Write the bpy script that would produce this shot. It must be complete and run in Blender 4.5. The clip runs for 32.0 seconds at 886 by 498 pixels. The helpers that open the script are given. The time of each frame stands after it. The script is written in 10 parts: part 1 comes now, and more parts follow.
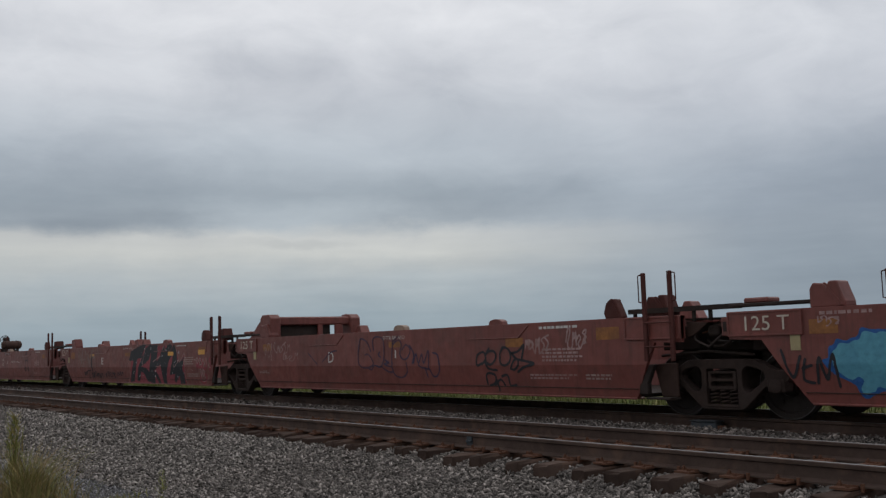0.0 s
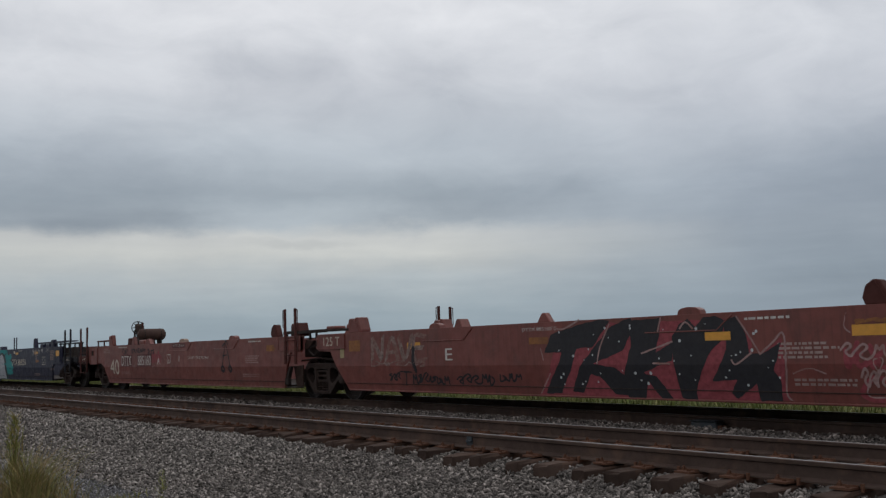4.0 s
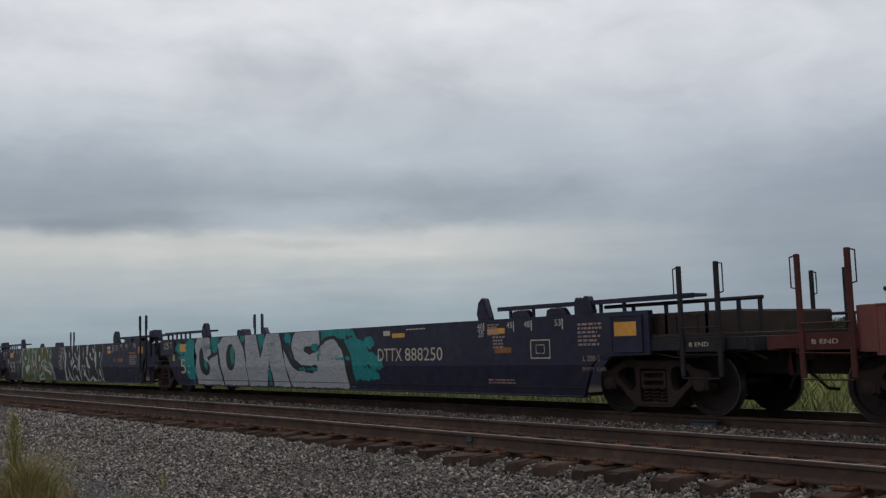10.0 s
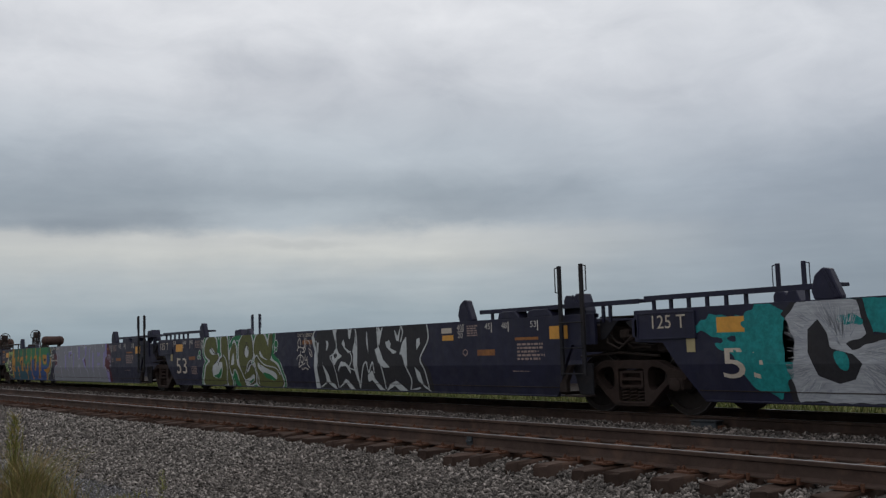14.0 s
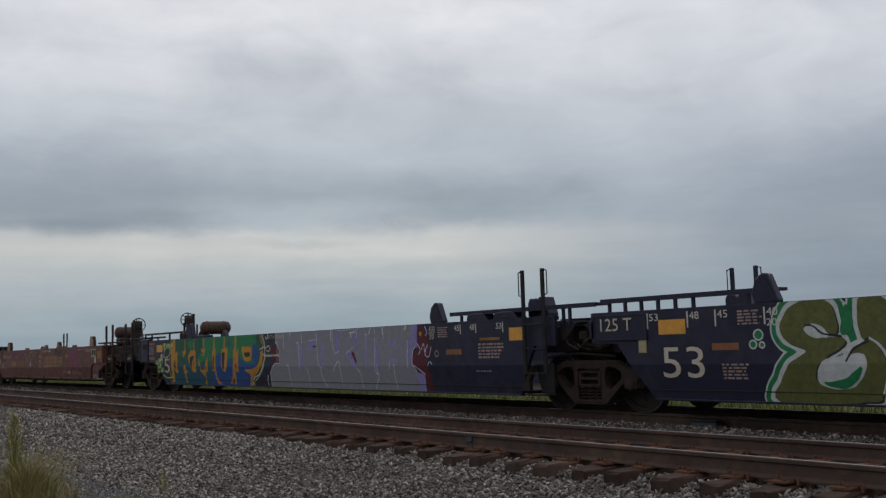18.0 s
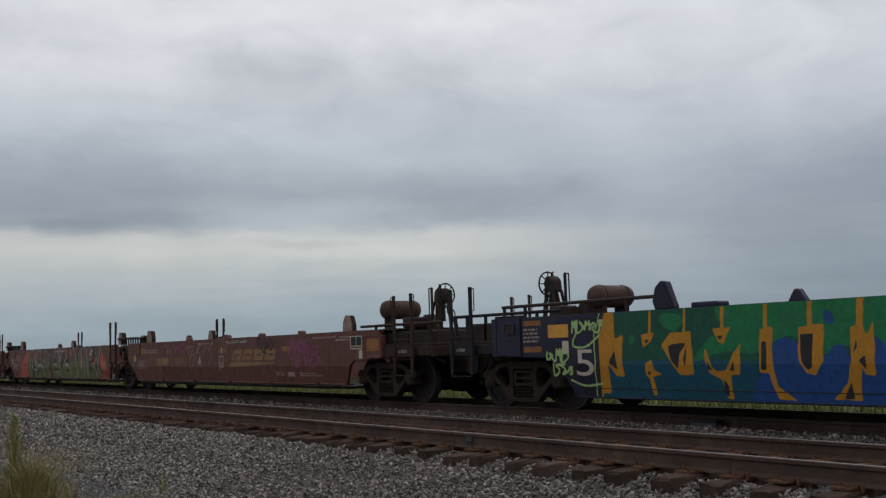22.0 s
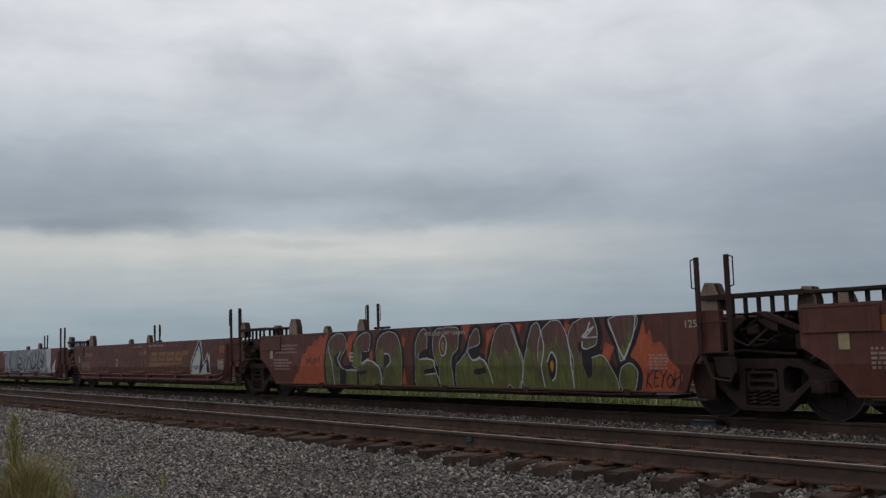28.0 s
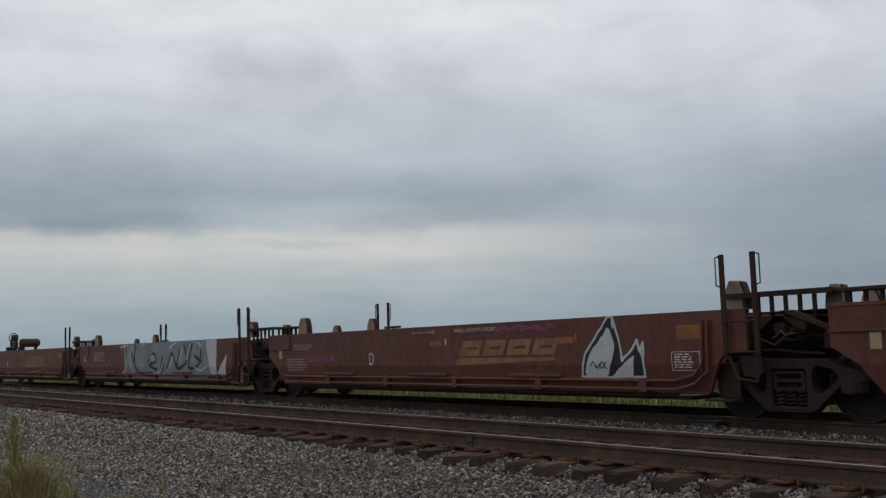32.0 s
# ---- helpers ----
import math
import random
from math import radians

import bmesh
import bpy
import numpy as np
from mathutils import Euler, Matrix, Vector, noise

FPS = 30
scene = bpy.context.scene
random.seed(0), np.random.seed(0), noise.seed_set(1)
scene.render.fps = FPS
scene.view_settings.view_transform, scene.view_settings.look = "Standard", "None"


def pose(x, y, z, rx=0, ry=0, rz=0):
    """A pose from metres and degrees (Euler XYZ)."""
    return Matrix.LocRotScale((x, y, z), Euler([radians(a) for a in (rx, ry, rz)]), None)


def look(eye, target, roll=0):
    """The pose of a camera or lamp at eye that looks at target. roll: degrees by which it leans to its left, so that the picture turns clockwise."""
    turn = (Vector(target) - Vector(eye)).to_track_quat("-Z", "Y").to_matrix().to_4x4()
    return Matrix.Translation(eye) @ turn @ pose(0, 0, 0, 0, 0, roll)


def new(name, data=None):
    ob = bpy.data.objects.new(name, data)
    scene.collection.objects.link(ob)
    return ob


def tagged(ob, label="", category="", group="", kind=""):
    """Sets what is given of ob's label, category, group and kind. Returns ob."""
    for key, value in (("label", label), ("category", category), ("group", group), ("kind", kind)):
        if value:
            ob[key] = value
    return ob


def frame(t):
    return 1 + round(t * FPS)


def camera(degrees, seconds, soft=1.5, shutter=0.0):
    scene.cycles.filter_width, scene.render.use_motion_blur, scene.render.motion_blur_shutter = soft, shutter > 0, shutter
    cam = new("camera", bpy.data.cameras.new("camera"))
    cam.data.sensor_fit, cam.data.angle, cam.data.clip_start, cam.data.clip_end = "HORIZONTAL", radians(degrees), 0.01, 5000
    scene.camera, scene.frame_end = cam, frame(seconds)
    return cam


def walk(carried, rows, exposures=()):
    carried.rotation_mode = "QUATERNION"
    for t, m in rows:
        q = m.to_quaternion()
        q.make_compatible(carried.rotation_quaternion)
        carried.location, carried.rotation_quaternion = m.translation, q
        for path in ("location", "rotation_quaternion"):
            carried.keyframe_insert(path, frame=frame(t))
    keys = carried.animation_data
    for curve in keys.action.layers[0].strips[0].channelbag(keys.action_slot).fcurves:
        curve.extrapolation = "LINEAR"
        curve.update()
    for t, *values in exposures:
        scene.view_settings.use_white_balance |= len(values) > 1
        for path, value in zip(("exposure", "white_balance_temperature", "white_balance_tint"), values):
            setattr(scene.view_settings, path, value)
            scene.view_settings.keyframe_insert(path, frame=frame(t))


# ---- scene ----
cam = camera(48.63, 32.0, soft=1.35)
EYE = (0.0, 0.0, 1.096)
YAW, PITCH = radians(52.55), radians(5.637)
AIM = (-math.sin(YAW) * math.cos(PITCH) * 50, math.cos(YAW) * math.cos(PITCH) * 50, EYE[2] + math.sin(PITCH) * 50)
walk(cam, [(0.0, look(EYE, AIM, -1.78)), (32.0, look(EYE, AIM, -1.78))], exposures=[(0.0, 0.0), (32.0, 0.0)])

# ---- plan: x along the rails (the train runs to +x), y away from the camera, z = 0 at the near track's rail head
NEAR_RAIL = 7.794
GAUGE = 1.505
NEAR_C = NEAR_RAIL + GAUGE / 2
FAR_C = NEAR_RAIL + 4.556 + GAUGE / 2
FAR_Z = -0.087
RAIL_H = 0.18


def travel(t):
    """Metres that the train has gone at t seconds."""
    a = t / 10.0
    return 50.274 * a + 1.4869 * a ** 2 - 1.44507 * a ** 3 + 0.183742 * a ** 4


# ---- world and light
def math_node(tree, op, a, b=None, clamp=False):
    n = tree.nodes.new("ShaderNodeMath")
    n.operation, n.use_clamp = op, clamp
    for i, v in enumerate((a, b)):
        if v is None:
            continue
        if isinstance(v, (int, float)):
            n.inputs[i].default_value = v
        else:
            tree.links.new(v, n.inputs[i])
    return n.outputs[0]


def mix_col(tree, fac, a, b, blend="MIX"):
    n = tree.nodes.new("ShaderNodeMix")
    n.data_type, n.blend_type = "RGBA", blend
    for sock, v in ((n.inputs[0], fac), (n.inputs[6], a), (n.inputs[7], b)):
        if isinstance(v, (int, float)):
            sock.default_value = v
        elif isinstance(v, tuple):
            sock.default_value = (*v, 1) if len(v) == 3 else v
        else:
            tree.links.new(v, sock)
    return n.outputs[2]


def ramp(tree, fac, stops):
    n = tree.nodes.new("ShaderNodeValToRGB")
    el = n.color_ramp.elements
    while len(el) < len(stops):
        el.new(0.5)
    for e, (p, c) in zip(el, stops):
        e.position = p
        e.color = (c, c, c, 1) if isinstance(c, (int, float)) else (*c, 1)
    tree.links.new(fac, n.inputs[0])
    return n.outputs[0]


def noise_tex(tree, vec, scale, detail=4.0, rough=0.55, distort=0.0):
    n = tree.nodes.new("ShaderNodeTexNoise")
    n.inputs["Scale"].default_value = scale
    n.inputs["Detail"].default_value = detail
    n.inputs["Roughness"].default_value = rough
    n.inputs["Distortion"].default_value = distort
    tree.links.new(vec, n.inputs["Vector"])
    return n.outputs["Fac"]


def mapping(tree, vec, scale=(1, 1, 1), loc=(0, 0, 0), rot=(0, 0, 0)):
    n = tree.nodes.new("ShaderNodeMapping")
    n.inputs["Scale"].default_value = scale
    n.inputs["Location"].default_value = loc
    n.inputs["Rotation"].default_value = rot
    tree.links.new(vec, n.inputs["Vector"])
    return n.outputs[0]


# soft masses of the cloud deck: bearing from the view's middle and height, both in radians, half-widths, and how much lighter or darker
CLOUDS = [(-0.36, 0.156, 0.17, 0.044, -0.24), (-0.30, 0.128, 0.09, 0.014, -0.14), (-0.03, 0.152, 0.20, 0.030, -0.11), (0.01, 0.140, 0.09, 0.018, -0.08),
          (-0.17, 0.138, 0.13, 0.018, 0.16), (-0.16, 0.110, 0.32, 0.020, 0.08), (-0.16, 0.106, 0.055, 0.006, -0.12), (-0.05, 0.094, 0.10, 0.010, 0.05),
          (-0.18, 0.285, 0.08, 0.022, -0.11), (-0.06, 0.262, 0.20, 0.040, -0.11), (-0.31, 0.205, 0.09, 0.030, -0.08), (-0.34, 0.272, 0.12, 0.018, 0.07)]
CLOUDS += [(-0.38, 0.305, 0.16, 0.016, -0.05), (-0.12, 0.340, 0.22, 0.034, 0.05), (0.04, 0.315, 0.10, 0.03, 0.06), (0.17, 0.352, 0.14, 0.016, -0.13),
          (0.40, 0.330, 0.09, 0.026, -0.13), (0.26, 0.300, 0.14, 0.03, 0.04), (0.30, 0.265, 0.12, 0.03, 0.05), (0.22, 0.245, 0.06, 0.012, -0.06),
          (0.24, 0.158, 0.08, 0.014, 0.07), (0.10, 0.155, 0.10, 0.012, -0.05), (0.42, 0.120, 0.14, 0.10, -0.13), (0.20, 0.195, 0.20, 0.03, 0.02)]


def build_world():
    w = bpy.data.worlds.new("overcast_sky")
    scene.world = w
    w.use_nodes = True
    t = w.node_tree
    t.nodes.clear()
    out = t.nodes.new("ShaderNodeOutputWorld")
    co = t.nodes.new("ShaderNodeTexCoord").outputs["Generated"]

    def vec(op, a, b=None):
        n = t.nodes.new("ShaderNodeVectorMath")
        n.operation = op
        for i, v in enumerate((a, b)):
            if isinstance(v, tuple):
                n.inputs[i].default_value = v
            elif v is not None:
                t.links.new(v, n.inputs[i])
        return n.outputs["Value"] if op in ("LENGTH", "DOT_PRODUCT") else n.outputs[0]

    sep = t.nodes.new("ShaderNodeSeparateXYZ")
    t.links.new(co, sep.inputs[0])
    z = sep.outputs[2]
    # bearing and height of each direction, shaken by fine turbulence so that no mass has a clean edge
    bearing = math_node(t, "ARCTAN2", vec("DOT_PRODUCT", co, (math.cos(YAW), math.sin(YAW), 0.0)), vec("DOT_PRODUCT", co, (-math.sin(YAW), math.cos(YAW), 0.0)))
    flat = t.nodes.new("ShaderNodeCombineXYZ")
    t.links.new(bearing, flat.inputs[0])
    t.links.new(math_node(t, "ARCSINE", z), flat.inputs[1])
    turb = t.nodes.new("ShaderNodeTexNoise")
    turb.inputs["Scale"].default_value, turb.inputs["Detail"].default_value, turb.inputs["Roughness"].default_value = 6.5, 8, 0.62
    t.links.new(mapping(t, flat.outputs[0], (1.0, 2.4, 1.0)), turb.inputs["Vector"])
    shake = vec("MULTIPLY", vec("SUBTRACT", turb.outputs["Color"], (0.5, 0.5, 0.5)), (0.20, 0.046, 0.0))
    at = vec("ADD", flat.outputs[0], shake)
    level = t.nodes.new("ShaderNodeSeparateXYZ")
    t.links.new(at, level.inputs[0])
    h = level.outputs[1]
    # broad tone by height: hazy foot, pale break under the deck, slate base of the deck, bright crown
    base = ramp(t, h, [(0.0, (0.28, 0.35, 0.405)), (0.035, (0.32, 0.39, 0.44)), (0.066, (0.44, 0.49, 0.52)), (0.096, (0.555, 0.572, 0.562)), (0.114, (0.545, 0.562, 0.562)),
                       (0.127, (0.405, 0.455, 0.50)), (0.155, (0.405, 0.46, 0.51)), (0.205, (0.49, 0.54, 0.595)), (0.265, (0.65, 0.675, 0.72)), (0.40, (0.775, 0.785, 0.82)), (1.0, (0.76, 0.78, 0.82))])
    side = math_node(t, "ADD", math_node(t, "MULTIPLY", sep.outputs[0], 0.608), math_node(t, "MULTIPLY", sep.outputs[1], 0.794))
    flatc = ramp(t, h, [(0.0, (0.25, 0.31, 0.37)), (0.06, (0.29, 0.345, 0.405)), (0.16, (0.37, 0.42, 0.485)), (0.24, (0.58, 0.61, 0.665)), (0.40, (0.77, 0.785, 0.82)), (1.0, (0.76, 0.78, 0.82))])
    c = mix_col(t, ramp(t, side, [(-0.06, 0.0), (0.30, 0.95)]), base, flatc)
    total = None
    for u0, v0, ru, rv, amount in CLOUDS:
        d = vec("LENGTH", vec("MULTIPLY", vec("SUBTRACT", at, (u0, v0, 0.0)), (0.62 / ru, 0.62 / rv, 0.0)))
        m = t.nodes.new("ShaderNodeMapRange")
        m.interpolation_type = "SMOOTHERSTEP"
        t.links.new(d, m.inputs["Value"])
        m.inputs["From Min"].default_value, m.inputs["From Max"].default_value = 1.0, 0.0
        m.inputs["To Min"].default_value, m.inputs["To Max"].default_value = 0.0, amount
        total = m.outputs[0] if total is None else math_node(t, "ADD", total, m.outputs[0])
    # mottling, finer and stronger high up; thin level streaks low down
    mottle = noise_tex(t, mapping(t, flat.outputs[0], (1.0, 2.0, 1.0), (0.7, 0.2, 0.0)), 9.0, 8, 0.56, 0.5)
    streak = noise_tex(t, mapping(t, flat.outputs[0], (1.0, 11.0, 1.0)), 6.0, 5, 0.5, 0.2)
    total = math_node(t, "ADD", total, math_node(t, "MULTIPLY", math_node(t, "SUBTRACT", mottle, 0.5), ramp(t, z, [(0.10, 0.20), (0.30, 0.46)])))
    total = math_node(t, "ADD", total, math_node(t, "MULTIPLY", math_node(t, "SUBTRACT", streak, 0.5), ramp(t, z, [(0.07, 0.24), (0.16, 0.10), (0.25, 0.0)])))
    gain = vec("ADD", vec("MULTIPLY", total, (1.06, 1.0, 0.9)), (1.0, 1.0, 1.0))
    c = mix_col(t, 1.0, c, gain, "MULTIPLY")
    sky = t.nodes.new("ShaderNodeTexSky")
    sky.sky_type, sky.sun_disc = "NISHITA", False
    sky.sun_elevation, sky.sun_rotation = radians(50), radians(20)
    b1 = t.nodes.new("ShaderNodeBackground")
    t.links.new(c, b1.inputs[0])
    b1.inputs[1].default_value = 1.0
    b2 = t.nodes.new("ShaderNodeBackground")
    t.links.new(sky.outputs[0], b2.inputs[0])
    b2.inputs[1].default_value = 0.05
    mx = t.nodes.new("ShaderNodeMixShader")
    mx.inputs[0].default_value = 0.94
    t.links.new(b2.outputs[0], mx.inputs[1])
    t.links.new(b1.outputs[0], mx.inputs[2])
    t.links.new(mx.outputs[0], out.inputs[0])


build_world()
sun = new("sun", bpy.data.lights.new("sun", "SUN"))
sun.data.energy, sun.data.angle, sun.data.color = 0.5, radians(25), (1.0, 0.97, 0.93)
sun.matrix_world = look((-10, 40, 45), (0, 0, 0))


# ---- materials
def material(name, colour, rough=0.7, metal=0.0, vary=0.25, grain=6.0, stain=None, stain_amt=0.0, streak=0.0, bump=0.15, grain_scale=60.0, island=0.0, obj_vary=0.0, spec=0.5):
    """Painted or raw surface: two scales of tone, optional stains, vertical streaks and fine relief, in object space."""
    m = bpy.data.materials.new(name)
    m.use_nodes = True
    t = m.node_tree
    b = t.nodes["Principled BSDF"]
    co = t.nodes.new("ShaderNodeTexCoord").outputs["Object"]
    big = noise_tex(t, co, 0.9, 4, 0.6)
    fine = noise_tex(t, co, grain, 6, 0.7)
    lo = tuple(max(0, c * (1 - vary)) for c in colour)
    hi = tuple(min(1, c * (1 + vary)) for c in colour)
    c = mix_col(t, ramp(t, big, [(0.3, 0.0), (0.7, 1.0)]), lo, hi)
    c = mix_col(t, math_node(t, "MULTIPLY", ramp(t, fine, [(0.35, 1.0), (0.6, 0.0)]), 0.35), c, tuple(x * 0.55 for x in colour))
    if stain:
        sp = noise_tex(t, mapping(t, co, (1, 1, 1), (7, 3, 1)), 2.3, 7, 0.68, 0.5)
        c = mix_col(t, math_node(t, "MULTIPLY", ramp(t, sp, [(0.5, 0.0), (0.68, 1.0)]), stain_amt), c, stain)
    if streak:
        st = noise_tex(t, mapping(t, co, (7.0, 7.0, 0.45)), 2.0, 4, 0.6)
        c = mix_col(t, math_node(t, "MULTIPLY", ramp(t, st, [(0.48, 0.0), (0.7, 1.0)]), streak), c, tuple(x * 0.42 for x in (stain or colour)))
    if island or obj_vary:
        src = t.nodes.new("ShaderNodeNewGeometry").outputs["Random Per Island"] if island else t.nodes.new("ShaderNodeObjectInfo").outputs["Random"]
        a = island or obj_vary
        c = mix_col(t, 1.0, c, ramp(t, src, [(0.0, 1 - a), (0.75, 1.0), (1.0, 1 + a * 1.4)]), "MULTIPLY")
    t.links.new(c, b.inputs["Base Color"])
    rr = ramp(t, fine, [(0.3, min(1, rough + 0.1)), (0.7, max(0.05, rough - 0.12))])
    t.links.new(rr, b.inputs["Roughness"])
    b.inputs["Metallic"].default_value = metal
    b.inputs["Specular IOR Level"].default_value = spec
    if bump:
        bp = t.nodes.new("ShaderNodeBump")
        bp.inputs["Strength"].default_value = bump
        bp.inputs["Distance"].default_value = 0.01
        t.links.new(noise_tex(t, co, grain_scale, 4, 0.7), bp.inputs["Height"])
        t.links.new(bp.outputs[0], b.inputs["Normal"])
    return m


M = {}
M["red"] = material("red_oxide_paint", (0.168, 0.048, 0.039), 0.54, vary=0.2, grain=5, stain=(0.095, 0.038, 0.032), stain_amt=0.6, streak=0.3, bump=0.12, spec=0.38)
M["navy"] = material("navy_blue_paint", (0.0125, 0.0125, 0.034), 0.55, vary=0.2, grain=5, stain=(0.036, 0.033, 0.046), stain_amt=0.45, streak=0.3, bump=0.12, spec=0.3)
M["brown"] = material("brown_paint", (0.112, 0.038, 0.028), 0.58, vary=0.22, grain=5, stain=(0.07, 0.036, 0.028), stain_amt=0.65, streak=0.4, bump=0.12, spec=0.3)
M["soot_navy"] = material("sooty_navy_paint", (0.017, 0.016, 0.020), 0.7, vary=0.25, stain=(0.035, 0.026, 0.022), stain_amt=0.5, bump=0.2, spec=0.2)
M["soot_brown"] = material("sooty_brown_paint", (0.042, 0.024, 0.019), 0.75, vary=0.25, stain=(0.07, 0.035, 0.024), stain_amt=0.5, bump=0.2, spec=0.15)
M["soot_red"] = material("sooty_red_paint", (0.075, 0.026, 0.022), 0.75, vary=0.25, stain=(0.035, 0.02, 0.017), stain_amt=0.6, bump=0.2, spec=0.15)
M["grime"] = material("grimy_dark_steel", (0.034, 0.025, 0.022), 0.75, vary=0.3, grain=8, stain=(0.05, 0.03, 0.022), stain_amt=0.5, bump=0.3, spec=0.15)
M["truck"] = material("dusty_cast_steel", (0.035, 0.024, 0.021), 0.8, vary=0.3, grain=9, stain=(0.062, 0.038, 0.030), stain_amt=0.5, bump=0.35, spec=0.12)
M["wheel"] = material("wheel_steel", (0.024, 0.018, 0.016), 0.6, vary=0.3, grain=9, bump=0.2, spec=0.15)
M["tread"] = material("polished_wheel_tread", (0.13, 0.12, 0.115), 0.45, metal=0.9, vary=0.1, bump=0.03)
M["railhead"] = material("worn_rail_head", (0.15, 0.14, 0.14), 0.5, metal=0.6, vary=0.12, bump=0.04)
M["rail"] = material("rusty_rail_web", (0.068, 0.046, 0.038), 0.8, vary=0.3, grain=10, stain=(0.115, 0.070, 0.052), stain_amt=0.7, bump=0.25, spec=0.1)
M["tie"] = material("weathered_creosote_timber", (0.064, 0.043, 0.035), 0.9, vary=0.4, grain=12, stain=(0.150, 0.080, 0.052), stain_amt=0.8, bump=0.6, grain_scale=30, obj_vary=0.25, spec=0.06)
M["plate"] = material("rusty_track_steel", (0.110, 0.053, 0.034), 0.85, vary=0.25, grain=14, bump=0.2, spec=0.12)
# darkness of the hollows at the car ends is put into this colour
M["dark"] = material("shade_toned_steel", (0.042, 0.032, 0.029), 0.85, vary=0.3, bump=0.2, spec=0.1)
M["gravel"] = material("crushed_stone_bed", (0.085, 0.077, 0.072), 0.95, vary=0.25, grain=18, stain=(0.055, 0.05, 0.047), stain_amt=0.6, bump=1.0, grain_scale=28, spec=0.1)
M["darker_stone"] = material("darker_ballast_stone", (0.145, 0.124, 0.112), 0.85, vary=0.2, grain=25, bump=0.25, island=0.8, spec=0.1)
M["stone"] = material("ballast_stone", (0.197, 0.173, 0.157), 0.9, vary=0.18, grain=25, bump=0.3, island=0.72, spec=0.15)
M["field"] = material("rough_meadow_ground", (0.085, 0.098, 0.035), 0.95, vary=0.3, grain=4, stain=(0.16, 0.15, 0.06), stain_amt=0.5, bump=0.8, grain_scale=12, spec=0.1)
M["white"] = material("white_stencil_paint", (0.52, 0.50, 0.47), 0.7, vary=0.12, grain=20, bump=0.05)
M["yellow"] = material("yellow_reflective_sheet", (0.62, 0.29, 0.035), 0.5, vary=0.15, grain=12, stain=(0.30, 0.16, 0.04), stain_amt=0.5, bump=0.05)


# ---- mesh helpers
def box(bm, x0, x1, y0, y1, z0, z1):
    v = [bm.verts.new((x, y, z)) for x in (x0, x1) for y in (y0, y1) for z in (z0, z1)]
    for f in ((0, 1, 3, 2), (4, 6, 7, 5), (0, 4, 5, 1), (2, 3, 7, 6), (0, 2, 6, 4), (1, 5, 7, 3)):
        bm.faces.new([v[i] for i in f])
    return v


def prism(bm, pts, y0, y1, lean=None):
    """Outline in (x, z), carried from y0 to y1; lean(z) shifts y."""
    s = lean or (lambda z: 0.0)
    a = [bm.verts.new((x, y0 + s(z), z)) for x, z in pts]
    b = [bm.verts.new((x, y1 + s(z), z)) for x, z in pts]
    n = len(pts)
    bm.faces.new(a)
    bm.faces.new(b[::-1])
    for i in range(n):
        bm.faces.new((a[i], b[i], b[(i + 1) % n], a[(i + 1) % n]))


def rod(bm, a, b, r, n=8, r2=None):
    a, b = Vector(a), Vector(b)
    d = (b - a).normalized()
    u = d.orthogonal().normalized()
    w = d.cross(u)
    r2 = r if r2 is None else r2
    ra, rb = [], []
    for i in range(n):
        k = 2 * math.pi * i / n
        o = u * math.cos(k) + w * math.sin(k)
        ra.append(bm.verts.new(a + o * r))
        rb.append(bm.verts.new(b + o * r2))
    for i in range(n):
        bm.faces.new((ra[i], ra[(i + 1) % n], rb[(i + 1) % n], rb[i]))
    bm.faces.new(ra[::-1])
    bm.faces.new(rb)


def pipe(bm, pts, r, n=6):
    """A round bar bent through points, in one piece."""
    p = [Vector(q) for q in pts]
    rows, u = [], None
    for i, q in enumerate(p):
        d = ((p[min(i + 1, len(p) - 1)] - q).normalized() + (q - p[max(i - 1, 0)]).normalized()).normalized()
        u = d.orthogonal().normalized() if u is None else (u - d * u.dot(d)).normalized()
        w = d.cross(u)
        rows.append([bm.verts.new(q + (u * math.cos(2 * math.pi * k / n) + w * math.sin(2 * math.pi * k / n)) * r) for k in range(n)])
    for a, b in zip(rows, rows[1:]):
        for k in range(n):
            bm.faces.new((a[k], a[(k + 1) % n], b[(k + 1) % n], b[k]))
    bm.faces.new(rows[0][::-1])
    bm.faces.new(rows[-1])


def ring(bm, c, r, t, axis="x", n=20, m=6):
    """A torus round c, its axis along x or y."""
    vs = []
    for i in range(n):
        a = 2 * math.pi * i / n
        row = []
        for j in range(m):
            k = 2 * math.pi * j / m
            q, h = r + t * math.cos(k), t * math.sin(k)
            p = (h, q * math.cos(a), q * math.sin(a)) if axis == "x" else (q * math.cos(a), h, q * math.sin(a))
            row.append(bm.verts.new((c[0] + p[0], c[1] + p[1], c[2] + p[2])))
        vs.append(row)
    for i in range(n):
        for j in range(m):
            bm.faces.new((vs[i][j], vs[(i + 1) % n][j], vs[(i + 1) % n][(j + 1) % m], vs[i][(j + 1) % m]))


def lathe(bm, prof, c, axis="y", n=24):
    """Profile of (offset along axis, radius) turned round c."""
    vs = []
    for h, r in prof:
        row = []
        for i in range(n):
            a = 2 * math.pi * i / n
            p = (r * math.cos(a), h, r * math.sin(a)) if axis == "y" else (h, r * math.cos(a), r * math.sin(a))
            row.append(bm.verts.new((c[0] + p[0], c[1] + p[1], c[2] + p[2])))
        vs.append(row)
    for a, b in zip(vs, vs[1:]):
        for i in range(n):
            bm.faces.new((a[i], a[(i + 1) % n], b[(i + 1) % n], b[i]))
    bm.faces.new(vs[0])
    bm.faces.new(vs[-1][::-1])


